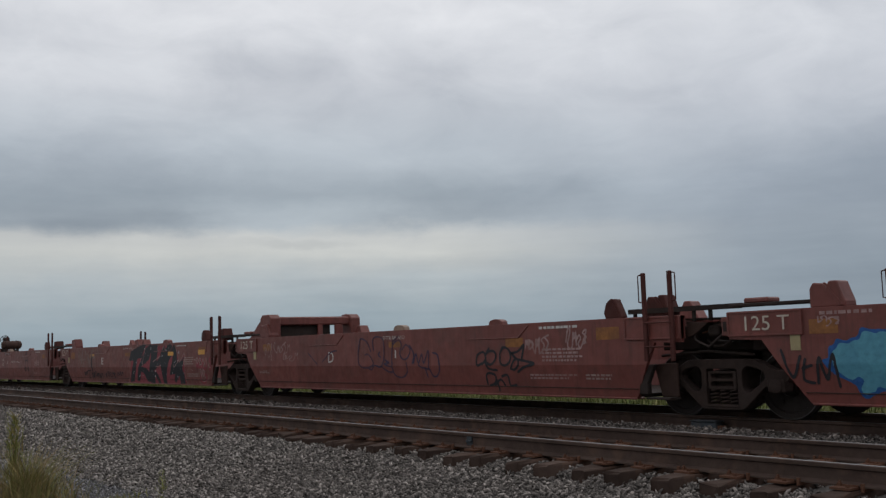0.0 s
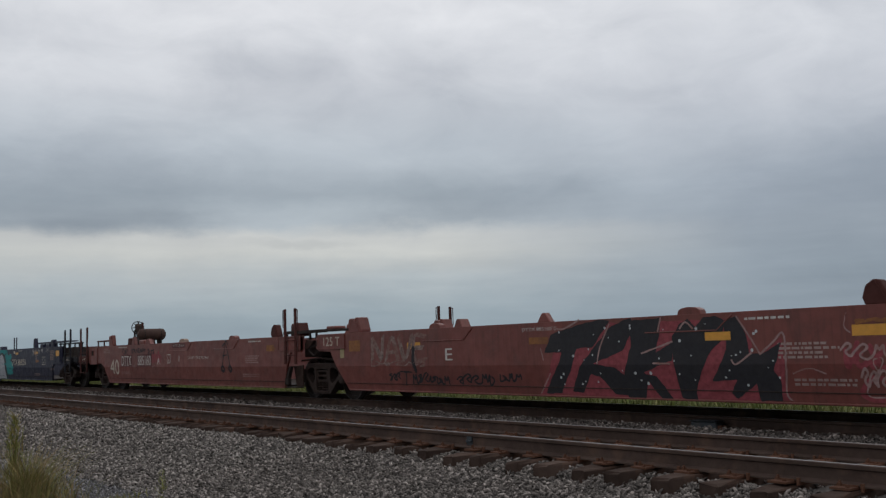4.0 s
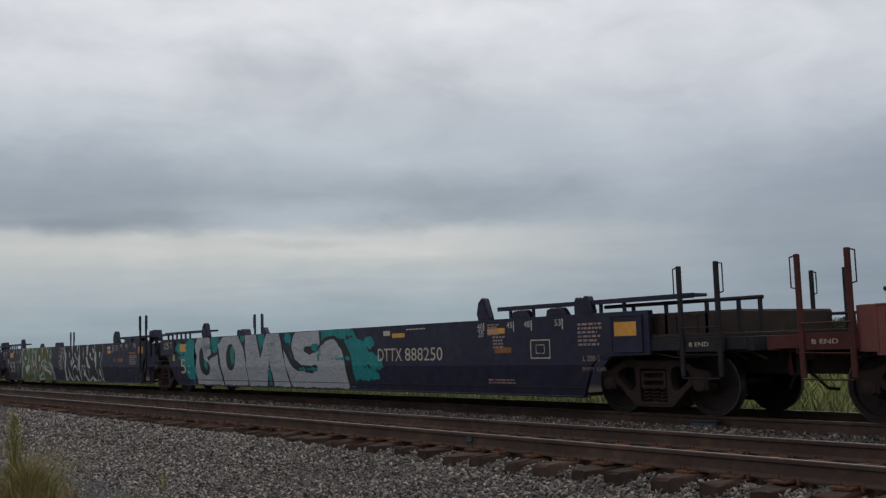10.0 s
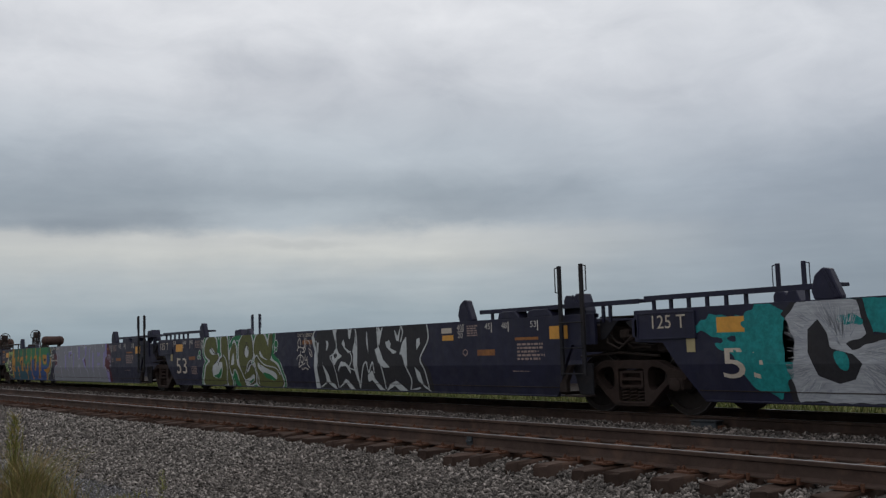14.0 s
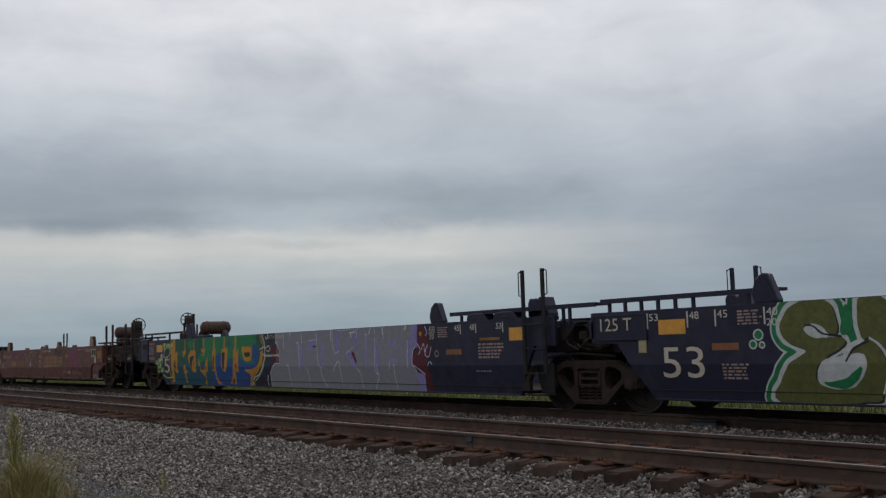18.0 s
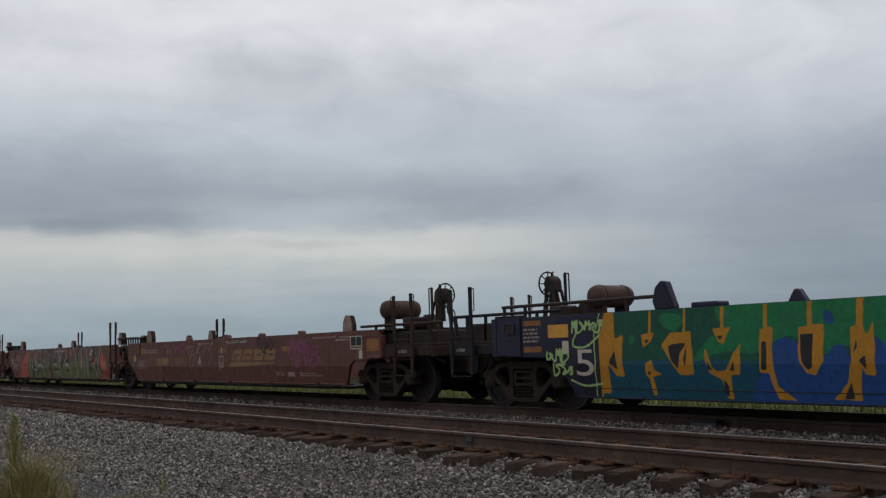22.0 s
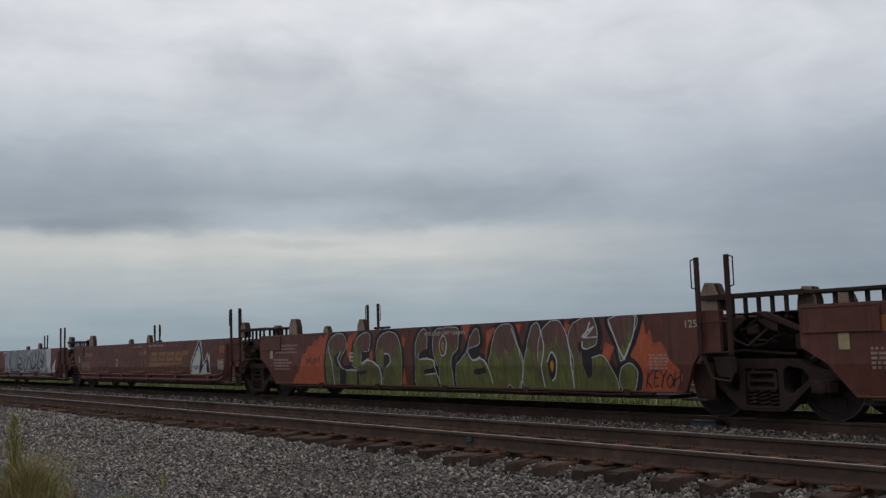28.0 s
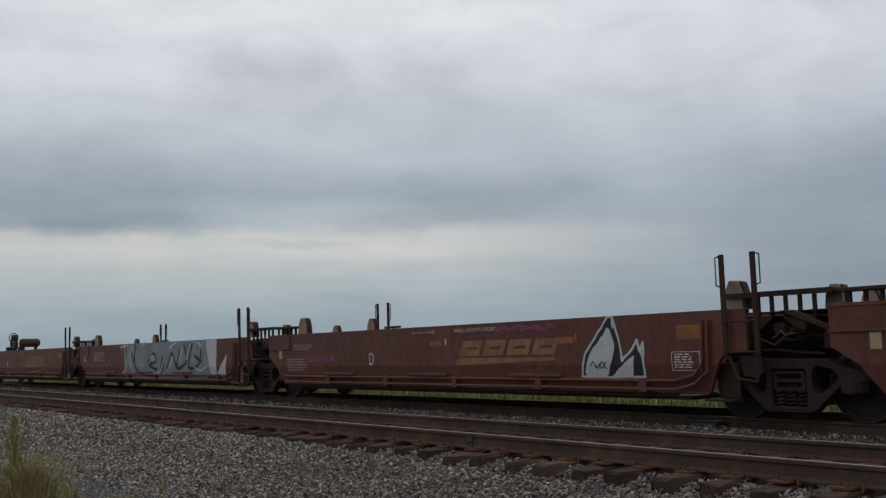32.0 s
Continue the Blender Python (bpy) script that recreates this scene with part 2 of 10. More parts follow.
def finish(name, bm, mats, parent=None, label="", bevel=0.0, smooth=False):
    bmesh.ops.recalc_face_normals(bm, faces=bm.faces)
    if bevel:
        sharp = [e for e in bm.edges if len(e.link_faces) == 2 and e.calc_face_angle(0) > 0.6]
        bmesh.ops.bevel(bm, geom=sharp, offset=bevel, segments=1, affect="EDGES", clamp_overlap=True)
    me = bpy.data.meshes.new(name)
    bm.to_mesh(me)
    bm.free()
    for m in mats if isinstance(mats, (list, tuple)) else [mats]:
        me.materials.append(m)
    if smooth:
        for p in me.polygons:
            p.use_smooth = True
        me.set_sharp_from_angle(angle=radians(40))
    ob = new(name, me)
    if parent:
        ob.parent = parent
    if label:
        tagged(ob, label)
    return ob


def part(name, bm, material, parent, label="", bevel=0.0, smooth=False):
    return finish(name, bm, material, parent, label, bevel, smooth)


# ---- setting: ground, ballast, tracks
def strip(name, rows, x_stops, mat, label, category, lift=lambda x, y: 0.0):
    """A sheet along the rails: rows of (y, z) across it."""
    bm = bmesh.new()
    grid = []
    for x in x_stops:
        grid.append([bm.verts.new((x, y, z + lift(x, y))) for y, z in rows])
    for a, b in zip(grid, grid[1:]):
        for i in range(len(rows) - 1):
            bm.faces.new((a[i], b[i], b[i + 1], a[i + 1]))
    ob = finish(name, bm, mat, None, "", 0.0, True)
    return tagged(ob, label, category, "", "structure")


FIELD_Z = -0.75
BED = [(-6.0, FIELD_Z - 0.02), (-1.0, -0.62), (4.6, -0.6), (5.4, -0.53), (6.7, -0.395), (7.25, -0.35), (7.6, -0.27), (9.8, -0.225), (10.3, -0.205), (11.5, -0.19), (11.85, -0.30),
       (14.6, -0.33), (15.4, -0.45), (17.2, FIELD_Z - 0.02)]


def bed_height(y):
    for (a, za), (b, zb) in zip(BED, BED[1:]):
        if a <= y <= b:
            return za + (zb - za) * (y - a) / (b - a)
    return FIELD_Z


def bed_level(x, y):
    """Height of the stone bed, with the shoulder banked higher over the tie ends further down the line."""
    z = bed_height(y)
    if 5.8 < y < 7.7:
        k = min(1.0, max(0.0, (-9.6 - x) / 4.0))
        z += k * (0.085 * max(0.0, 1 - abs(y - 7.05) / 0.5) + 0.06 * max(0.0, 1 - abs(y - 6.4) / 0.6))
    return z


def spread(a, b, step):
    n = max(1, round((b - a) / step))
    return [a + (b - a) * i / n for i in range(n + 1)]


def build_ground():
    xs = [-4000, -1500, -600, -300, -200, -140, -100, -70, -50, -35, -20, -10, 0, 10, 30, 80, 200, 600, 1500, 4000]
    ys = [-4000, -1000, -200, -40, -8, -5.5, 16.6, 20, 30, 60, 120, 300, 800, 2000, 4500]
    strip("ground", [(y, FIELD_Z) for y in ys], xs, M["field"], "flat green meadow reaching the horizon", "field")
    rows = [(y, bed_height(y)) for y in spread(-6.0, 17.2, 0.2)]
    strip("ballast_bed", rows, [-400, -250, -160, -110] + spread(-80, 12, 0.5) + [40, 100], M["gravel"], "grey crushed stone bed under two tracks", "ballast", lambda x, y: bed_level(x, y) - bed_height(y) - 0.012)


RAIL_PROFILE = [(-0.075, -0.18), (-0.075, -0.168), (-0.012, -0.145), (-0.009, -0.05), (-0.034, -0.038), (-0.036, -0.008), (-0.028, 0.0),
                (0.028, 0.0), (0.036, -0.008), (0.034, -0.038), (0.009, -0.05), (0.012, -0.145), (0.075, -0.168), (0.075, -0.18)]


def rail(parent, y, z, x0=-400.0, x1=80.0):
    bm = bmesh.new()
    a = [bm.verts.new((x0, y + p, z + h)) for p, h in RAIL_PROFILE]
    b = [bm.verts.new((x1, y + p, z + h)) for p, h in RAIL_PROFILE]
    n = len(a)
    for i in range(n):
        f = bm.faces.new((a[i], b[i], b[(i + 1) % n], a[(i + 1) % n]))
        f.material_index = 1 if i in (6,) else 0
    bm.faces.new(a)
    bm.faces.new(b[::-1])
    return part("rail", bm, [M["rail"], M["railhead"]], parent, "rusty steel rail with a worn bright head")


TIE_STEP = 0.547


def build_track(name, c, z, x0, x1, label, first):
    track = new(name)
    tagged(track, label, "railway track", "tracks", "structure")
    rail(track, c - GAUGE / 2, z)
    rail(track, c + GAUGE / 2, z)
    rnd = random.Random(5)
    timbers = []
    for k in range(5):
        bm = bmesh.new()
        w, near, far = rnd.uniform(0.095, 0.122), rnd.uniform(1.16, 1.35), rnd.uniform(1.24, 1.32)
        box(bm, -w, w, -near, far, -0.19, 0.0)
        bmesh.ops.subdivide_edges(bm, edges=[e for e in bm.edges if abs(e.verts[0].co.y - e.verts[1].co.y) > 1], cuts=8)
        bmesh.ops.bevel(bm, geom=[e for e in bm.edges if len(e.link_faces) == 2 and e.calc_face_angle(0) > 0.6], offset=0.018, segments=1, affect="EDGES")
        for v in bm.verts:
            end = abs(v.co.y) > 1.2
            v.co += Vector((rnd.uniform(-0.012, 0.012), rnd.uniform(-0.022, 0.022), rnd.uniform(-0.014, 0.004) - (rnd.uniform(0, 0.02) if end else 0.0)))
        bmesh.ops.recalc_face_normals(bm, faces=bm.faces)
        me = bpy.data.meshes.new("tie")
        bm.to_mesh(me)
        bm.free()
        me.materials.append(M["tie"])
        timbers.append(me)
    x = first
    while x > x0:
        x -= TIE_STEP
    while x < x1:
        ob = new("tie", timbers[rnd.randrange(5)])
        ob.parent = track
        ob.matrix_basis = pose(x + rnd.uniform(-0.04, 0.04), c + rnd.uniform(-0.10, 0.07), z - RAIL_H - 0.012 + rnd.uniform(-0.014, 0.004), rnd.uniform(-0.7, 0.5), rnd.uniform(-3, 3), rnd.uniform(-3.2, 3.2))
        x += TIE_STEP
    return track


build_ground()
near_track = build_track("near_track", NEAR_C, 0.0, -70.0, 8.0, "empty near railway track with rusty rails on timber ties", -9.0)
far_track = build_track("far_track", FAR_C, FAR_Z, -70.0, 8.0, "railway track under the moving train", -9.2)

# ---- the train
MOVERS = []      # (thing, place along the train at the start)
WHEELSETS = []   # (wheelset, its place in the truck)
SIDE = 1.45
CREASE = 0.80


def lean_near(z):
    return 0.17 * max(0.0, CREASE - z)


def mover(name, q, label, category, group):
    ob = new(name)
    tagged(ob, label, category, group)
    ob.matrix_basis = pose(q, FAR_C, FAR_Z)
    MOVERS.append((ob, q))
    return ob


def loop_grab(bm, x, dx, y, z0, z1, r=0.014):
    pipe(bm, [(x, y, z0), (x + dx, y, z0 + 0.02), (x + dx, y, z1 - 0.02), (x, y, z1)], r, 6)


WHEEL_R = 0.483


def coil(bm, x, y, z0, z1, r, t, turns):
    """One wound spring standing upright."""
    rows = []
    for i in range(turns * 10 + 1):
        a, z = 2 * math.pi * i / 10, z0 + (z1 - z0) * i / (turns * 10)
        rows.append([bm.verts.new((x + (r + t * p) * math.cos(a), y + (r + t * p) * math.sin(a), z + t * h)) for p, h in ((1, 0), (0, 1), (-1, 0), (0, -1))])
    for a, b in zip(rows, rows[1:]):
        for j in range(4):
            bm.faces.new((a[j], b[j], b[(j + 1) % 4], a[(j + 1) % 4]))
    bm.faces.new(rows[0])
    bm.faces.new(rows[-1][::-1])


def rounded(pts, r, n=3):
    """Outline with its corners rounded off."""
    out = []
    m = len(pts)
    for i in range(m):
        p, a, b = Vector(pts[i]), Vector(pts[i - 1]), Vector(pts[(i + 1) % m])
        u, v = a - p, b - p
        k = min(r, u.length * 0.45, v.length * 0.45)
        p0, p1 = p + u.normalized() * k, p + v.normalized() * k
        for j in range(n + 1):
            t = j / n
            q = p0 * (1 - t) ** 2 + p * 2 * t * (1 - t) + p1 * t * t
            out.append((q.x, q.y))
    return out


def holed_plate(bm, out, holes, y0, y1):
    """A plate with openings: outlines in (x, z), carried from y0 to y1."""
    edges = []
    for loop in [out] + holes:
        vs = [bm.verts.new((x, y0, z)) for x, z in loop]
        edges += [bm.edges.new((vs[i], vs[(i + 1) % len(vs)])) for i in range(len(vs))]
    bmesh.ops.triangle_fill(bm, edges=edges, use_beauty=True)
    ext = bmesh.ops.extrude_face_region(bm, geom=bm.faces[:])
    for v in ext["geom"]:
        if isinstance(v, bmesh.types.BMVert):
            v.co.y = y1


def build_truck(q):
    """Three-piece freight truck; axle boxes 0.92 m either side of its middle."""
    truck = mover("rail_truck", q, "dusty dark cast steel freight truck on two wheelsets", "rail truck", "trucks under the train")
    for s in (-1, 1):
        bm = bmesh.new()
        y0, y1 = (s * 1.12, s * 0.94)
        out = [(-1.13, 0.55), (-1.10, 0.68), (-0.84, 0.72), (-0.58, 0.86), (0.58, 0.86), (0.84, 0.72), (1.10, 0.68), (1.13, 0.55), (0.90, 0.53), (0.74, 0.47), (0.36, 0.13), (-0.36, 0.13), (-0.74, 0.47), (-0.90, 0.53)]
        holes = [[(-0.77, 0.60), (-0.66, 0.72), (-0.44, 0.76), (-0.36, 0.70), (-0.36, 0.44), (-0.46, 0.37)],
                 [(0.77, 0.60), (0.46, 0.37), (0.36, 0.44), (0.36, 0.70), (0.44, 0.76), (0.66, 0.72)],
                 [(-0.27, 0.20), (-0.27, 0.72), (0.27, 0.72), (0.27, 0.20)]]
        holed_plate(bm, rounded(out, 0.06), [rounded(holes[0], 0.07), rounded(holes[1], 0.07), rounded(holes[2], 0.04)], y0, y1)
        part("side_frame", bm, M["truck"], truck, "", 0.018)
        bm = bmesh.new()
        holed_plate(bm, rounded([(-0.25, 0.42), (-0.25, 0.69), (0.25, 0.69), (0.25, 0.42)], 0.04),
                    [rounded([(-0.19, 0.58), (-0.19, 0.65), (0.19, 0.65), (0.19, 0.58)], 0.03), rounded([(-0.20, 0.465), (-0.20, 0.535), (0.20, 0.535), (0.20, 0.465)], 0.03)], s * 1.11, s * 0.98)
        part("bolster_end", bm, M["truck"], truck, "", 0.008)
        bm = bmesh.new()
        box(bm, -0.30, 0.30, min(s * 0.96, s * 1.13), max(s * 0.96, s * 1.13), 0.165, 0.205)
        part("spring_plank", bm, M["truck"], truck, "", 0.01)
        for x in (-0.42, 0.42):
            bm = bmesh.new()
            prism(bm, [(x * 1.05, 0.30), (x * 1.28, 0.34), (x * 1.26, 0.60), (x * 1.05, 0.62)], min(s * 0.70, s * 0.80), max(s * 0.70, s * 0.80))
            part("brake_shoe", bm, M["grime"], truck, "", 0.01)
        for x in (-0.92, 0.92):
            bm = bmesh.new()
            box(bm, x - 0.14, x + 0.14, min(y0, y1) - 0.02, max(y0, y1) + 0.02, 0.40, 0.58)
            jb = part("journal_box", bm, M["truck"], truck, "", 0.015)
            bm = bmesh.new()
            lathe(bm, [(-0.03, 0.10), (0.03, 0.10), (0.05, 0.06)] if s > 0 else [(-0.05, 0.06), (-0.03, 0.10), (0.03, 0.10)], (x, s * 1.125, WHEEL_R), "y", 14)
            part("bearing_cap", bm, M["truck"], jb, "", 0.0, True)
        for i, x in enumerate((-0.172, 0.0, 0.172)):
            bm = bmesh.new()
            coil(bm, x, s * 1.035, 0.205, 0.42, 0.068, 0.016, 4)
            part("coil_spring", bm, M["truck"], truck)
    bm = bmesh.new()
    box(bm, -0.24, 0.24, -0.98, 0.98, 0.43, 0.70)
    # block added behind the springs so that no daylight shows between the coils
    box(bm, -0.27, 0.27, -0.90, 0.90, 0.20, 0.43)
    box(bm, -0.28, 0.28, -0.7, 0.7, 0.70, 0.80)
    part("bolster", bm, M["truck"], truck, "", 0.02)
    for x in (-0.92, 0.92):
        bm = bmesh.new()
        rod(bm, (0, -1.10, 0), (0, 1.10, 0), 0.085, 12)
        axle = part("wheelset", bm, M["wheel"], truck, "", 0.0, True)
        axle.matrix_basis = pose(x, 0, WHEEL_R)
        for s in (-1, 1):
            bm = bmesh.new()
            y = s * GAUGE / 2
            prof = [(-0.07, 0.40), (-0.07, 0.47), (-0.068, 0.483), (0.03, 0.487), (0.04, 0.505), (0.055, 0.508), (0.068, 0.50), (0.068, 0.40), (0.03, 0.38), (0.02, 0.15), (0.07, 0.14),
                    (0.07, 0.0858), (-0.09, 0.0858), (-0.09, 0.14), (-0.03, 0.17), (-0.03, 0.385)]
            prof = [(h * -s, r) for h, r in prof]
            prof.append(prof[0])
            vs = []
            for h, r in prof[:-1]:
                vs.append([bm.verts.new((r * math.cos(2 * math.pi * i / 32), y + h, r * math.sin(2 * math.pi * i / 32))) for i in range(32)])
            for k in range(len(vs)):
                a, b = vs[k], vs[(k + 1) % len(vs)]
                for i in range(32):
                    f = bm.faces.new((a[i], a[(i + 1) % 32], b[(i + 1) % 32], b[i]))
                    f.material_index = 1 if k in (1, 2) else 0
            for i in range(3):
                k = 2 * math.pi * i / 3
                box(bm, 0.27 * math.cos(k) - 0.02, 0.27 * math.cos(k) + 0.02, y - s * -0.035 - 0.012, y - s * -0.035 + 0.012, 0.27 * math.sin(k) - 0.04, 0.27 * math.sin(k) + 0.04)
            part("wheel", bm, [M["wheel"], M["tread"]], axle, "", 0.0, True)
        WHEELSETS.append(axle)
    return truck


def side_outline(a, b, top, lend, rend, foot=0.28):
    """Upper and lower halves of a well side between a and b; lend, rend: 'joint' or 'coupler'."""
    up = [(a + 0.42, top), (a + 0.42, 1.15), (a + 0.95, 1.13), (a + 1.20, CREASE)]
    low = [(a + 1.20, CREASE), (a + 1.60, 0.28)]
    if lend == "coupler":
        up = [(a - 0.55, top), (a - 0.55, 0.95), (a + 0.85, 0.93), (a + 1.15, CREASE)]
        low = [(a + 1.15, CREASE), (a + 1.45, 0.28)]
    elif foot > 0.3:
        up = [(a + 0.86, top), (a + 0.86, 1.02), (a + 1.22, CREASE)]
        low = [(a + 1.22, CREASE), (a + 1.62, 0.28)]
    up2 = [(b - 1.12, CREASE), (b - 0.95, 1.13), (b - 0.42, 1.13), (b - 0.42, top)]
    low2 = [(b - 1.40, 0.28), (b - 1.12, CREASE)]
    if rend == "coupler":
        up2 = [(b - 1.12, CREASE), (b - 0.95, 0.93), (b + 0.10, 0.95), (b + 0.10, top)]
        low2 = [(b - 1.40, 0.28), (b - 1.12, CREASE)]
    elif foot > 0.3:
        up2 = [(b - 0.90, CREASE), (b - 0.80, 0.94), (b - 0.40, 0.98), (b - 0.40, top)]
        low2 = [(b - 1.16, 0.28), (b - 0.90, CREASE)]
    low = [low[0], (low[0][0] + (low[1][0] - low[0][0]) * (CREASE - foot) / (CREASE - 0.28), foot)]
    low2 = [(low2[1][0] + (low2[0][0] - low2[1][0]) * (CREASE - foot) / (CREASE - 0.28), foot), low2[1]]
    return up + up2, low + low2


def build_unit(name, a, b, top, mat, lend, rend, label, group, foot=0.28):
    q = (a + b) / 2
    u = mover(name, q, label, "well car", group)
    la, lb = a - q, b - q
    up, low = side_outline(la, lb, top, lend, rend, foot)
    for s in (-1, 1):
        bm = bmesh.new()
        prism(bm, up, s * SIDE, s * (SIDE - 0.06))
        prism(bm, low, s * SIDE, s * (SIDE - 0.06), lambda z: -s * lean_near(z))
        part("side_panel", bm, mat, u)
        bm = bmesh.new()
        box(bm, up[0][0], up[-1][0], s * (SIDE - 0.003), s * (SIDE - 0.12), top - 0.07, top + 0.004)
        part("top_chord", bm, mat, u, "", 0.012)
        bm = bmesh.new()
        y = s * (SIDE - lean_near(foot + 0.02))
        box(bm, low[1][0] + 0.02, low[2][0] - 0.02, y + s * 0.012, y - s * 0.2, foot - 0.025, foot + 0.008)
        part("bottom_chord", bm, mat, u, "", 0.01)
    bm = bmesh.new()
    box(bm, la + 1.6, lb - 1.5, -1.30, 1.30, 0.27, 0.33)
    part("well_floor", bm, M["grime"], u)
    # recessed blocks whose dark colour stands for the shaded hollow at each end
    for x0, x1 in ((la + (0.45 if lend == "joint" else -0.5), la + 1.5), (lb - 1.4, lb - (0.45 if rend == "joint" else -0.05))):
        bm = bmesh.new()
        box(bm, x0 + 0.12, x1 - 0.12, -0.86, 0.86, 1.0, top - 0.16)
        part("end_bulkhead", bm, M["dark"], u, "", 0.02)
    return u


# ---- fittings of the cars (x in the car's own space, c: the middle of the truck under that end)
def bx(name, u, mat, x0, x1, y0, y1, z0, z1, bevel=0.012, label=""):
    bm = bmesh.new()
    box(bm, x0, x1, min(y0, y1), max(y0, y1), z0, z1)
    return part(name, bm, mat, u, label, bevel)


def shape(name, u, mat, pts, y0, y1, bevel=0.012, label=""):
    bm = bmesh.new()
    prism(bm, pts, y0, y1)
    return part(name, bm, mat, u, label, bevel)


def bar(name, u, mat, pts, r, label="", n=8):
    bm = bmesh.new()
    pipe(bm, pts, r, n)
    return part(name, bm, mat, u, label, 0.0, True)


def ladder(u, mat, x1, x2, y, z0, top1, top2, rungs):
    """Two flat posts with rungs and a bent grab iron on the outer edge of each."""
    s = -1 if y < 0 else 1
    d = 1 if x2 > x1 else -1
    for x, top, g in ((x1, top1, -d), (x2, top2, d)):
        post = bx("ladder_post", u, mat, x - 0.038, x + 0.038, y, y + s * 0.05, z0, top, 0.01)
        bm = bmesh.new()
        loop_grab(bm, x + g * 0.03, g * 0.075, y + s * 0.025, top - 0.46, top - 0.02, 0.011)
        part("grab_iron", bm, mat, post, "", 0.0, True)
    for z in rungs:
        bar("ladder_rung", u, mat, [(x1, y + s * 0.06, z), (x2, y + s * 0.06, z)], 0.012)


def guide(u, mat, x0, x1, z0, z1, y, kind="hex", w=0.28, label=""):
    """Container guide on the top chord: a folded plate seen from the side."""
    s = -1 if y < 0 else 1
    m, h = x1 - x0, z1 - z0
    if kind == "hex":
        pts = [(x0, z0 + 0.30 * h), (x0 + 0.14 * m, z0 + 0.78 * h), (x0 + 0.42 * m, z1), (x0 + 0.66 * m, z0 + 0.96 * h), (x1, z0 + 0.1 * h), (x1, z0), (x0 + 0.1 * m, z0)]
    elif kind == "tri":
        pts = [(x0, z0), (x0 + 0.36 * m, z1), (x0 + 0.62 * m, z1), (x1, z0)]
    elif kind == "fold":
        pts = [(x0, z0), (x0 + 0.08 * m, z0 + 0.60 * h), (x0 + 0.32 * m, z1), (x0 + 0.74 * m, z1 - 0.03 * h), (x0 + 0.97 * m, z0 + 0.50 * h), (x1, z0)]
    elif kind == "tall":
        pts = [(x0, z0), (x0 + 0.05 * m, z0 + 0.8 * h), (x0 + 0.25 * m, z1), (x0 + 0.78 * m, z1), (x0 + 0.9 * m, z0 + 0.5 * h), (x1, z0)]
    else:
        pts = [(x0, z0), (x0, z0 + 0.72 * h), (x0 + 0.10 * m, z0 + 0.96 * h), (x0 + 0.40 * m, z0 + 0.92 * h), (x0 + 0.47 * m, z0 + 0.74 * h), (x0 + 0.56 * m, z1), (x0 + 0.80 * m, z1), (x1, z0 + 0.2 * h), (x1, z0)]
    g = shape("container_guide", u, mat, pts, y, y - s * w, 0.015, label)
    # the fold's side face, drawn as a flange in a darker brown
    if kind == "fold":
        shape("flange", g, M["soot_brown"], [(x0 + 0.97 * m, z0 + 0.50 * h), (x0 + 0.74 * m, z1 - 0.03 * h), (x0 + 0.90 * m, z1 - 0.08 * h), (x1 + 0.10 * m, z0 + 0.45 * h), (x1 + 0.12 * m, z0), (x1, z0)], y - s * 0.03, y - s * w, 0.006)
    if kind in ("hex", "block"):
        shape("stiffener", g, mat, [(x0 + 0.42 * m, z1 - 0.02), (x0 + 0.5 * m, z1 - 0.02), (x1 - 0.02, z0 + 0.02), (x1 - 0.14 * m, z0 + 0.02)], y + s * 0.012, y, 0.003)
    return g


def hump(u, mat, x0, x1, z, y=-1.4):
    m = x1 - x0
    h = 0.07 + 0.10 * m
    arch = [(x0 + m * (0.5 - 0.5 * math.cos(math.pi * k / 8)), z + h * math.sin(math.pi * k / 8) ** 0.6) for k in range(9)]
    shape("lug", u, mat, arch, y, y + 0.14, 0.006)


def end_plate(u, mat, x0, x1, z0, z1, window=None):
    p = bx("end_plate", u, mat, x0, x1, -SIDE - 0.02, -SIDE + 0.1, z0, z1, 0.008)
    for a, b, c, d in ((x0, x1, z1 - 0.025, z1), (x0, x1, z0, z0 + 0.025), (x0, x0 + 0.025, z0 + 0.025, z1 - 0.025), (x1 - 0.025, x1, z0 + 0.025, z1 - 0.025)):
        bx("border", p, mat, a, b, -SIDE - 0.032, -SIDE - 0.018, c, d, 0.003)
    if window:
        # no hole is cut: a dark plate on the face paints its shaded inside
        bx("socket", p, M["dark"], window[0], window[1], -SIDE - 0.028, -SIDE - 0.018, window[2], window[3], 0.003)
        for a, b, c, d in ((window[0] - 0.02, window[1] + 0.02, window[3], window[3] + 0.02), (window[0] - 0.02, window[1] + 0.02, window[2] - 0.02, window[2]),
                           (window[0] - 0.02, window[0], window[2], window[3]), (window[1], window[1] + 0.02, window[2], window[3])):
            bx("border", p, mat, a, b, -SIDE - 0.04, -SIDE - 0.018, c, d, 0.003)
    return p


def handrail(u, mat, x0, x1, z, y, posts, low, r=0.03):
    if r > 0.03:
        h = bx("walkway_board", u, mat, x0, x1, y - 0.05, y + 0.26, z - 0.03, z + 0.018, 0.006)
        bx("lip", h, mat, x0, x1, y - 0.056, y - 0.046, z - 0.055, z + 0.022, 0.0)
    else:
        h = bar("handrail", u, mat, [(x0, y, z), (x1, y, z)], r)
    for x in posts:
        bx("baluster", h, mat, x - 0.025, x + 0.025, y - 0.02, y + 0.02, low, z - r * 0.6, 0.0)
    return h


def hose(u, pts, r=0.02):
    bar("brake_hose", u, M["dark"], pts, r)


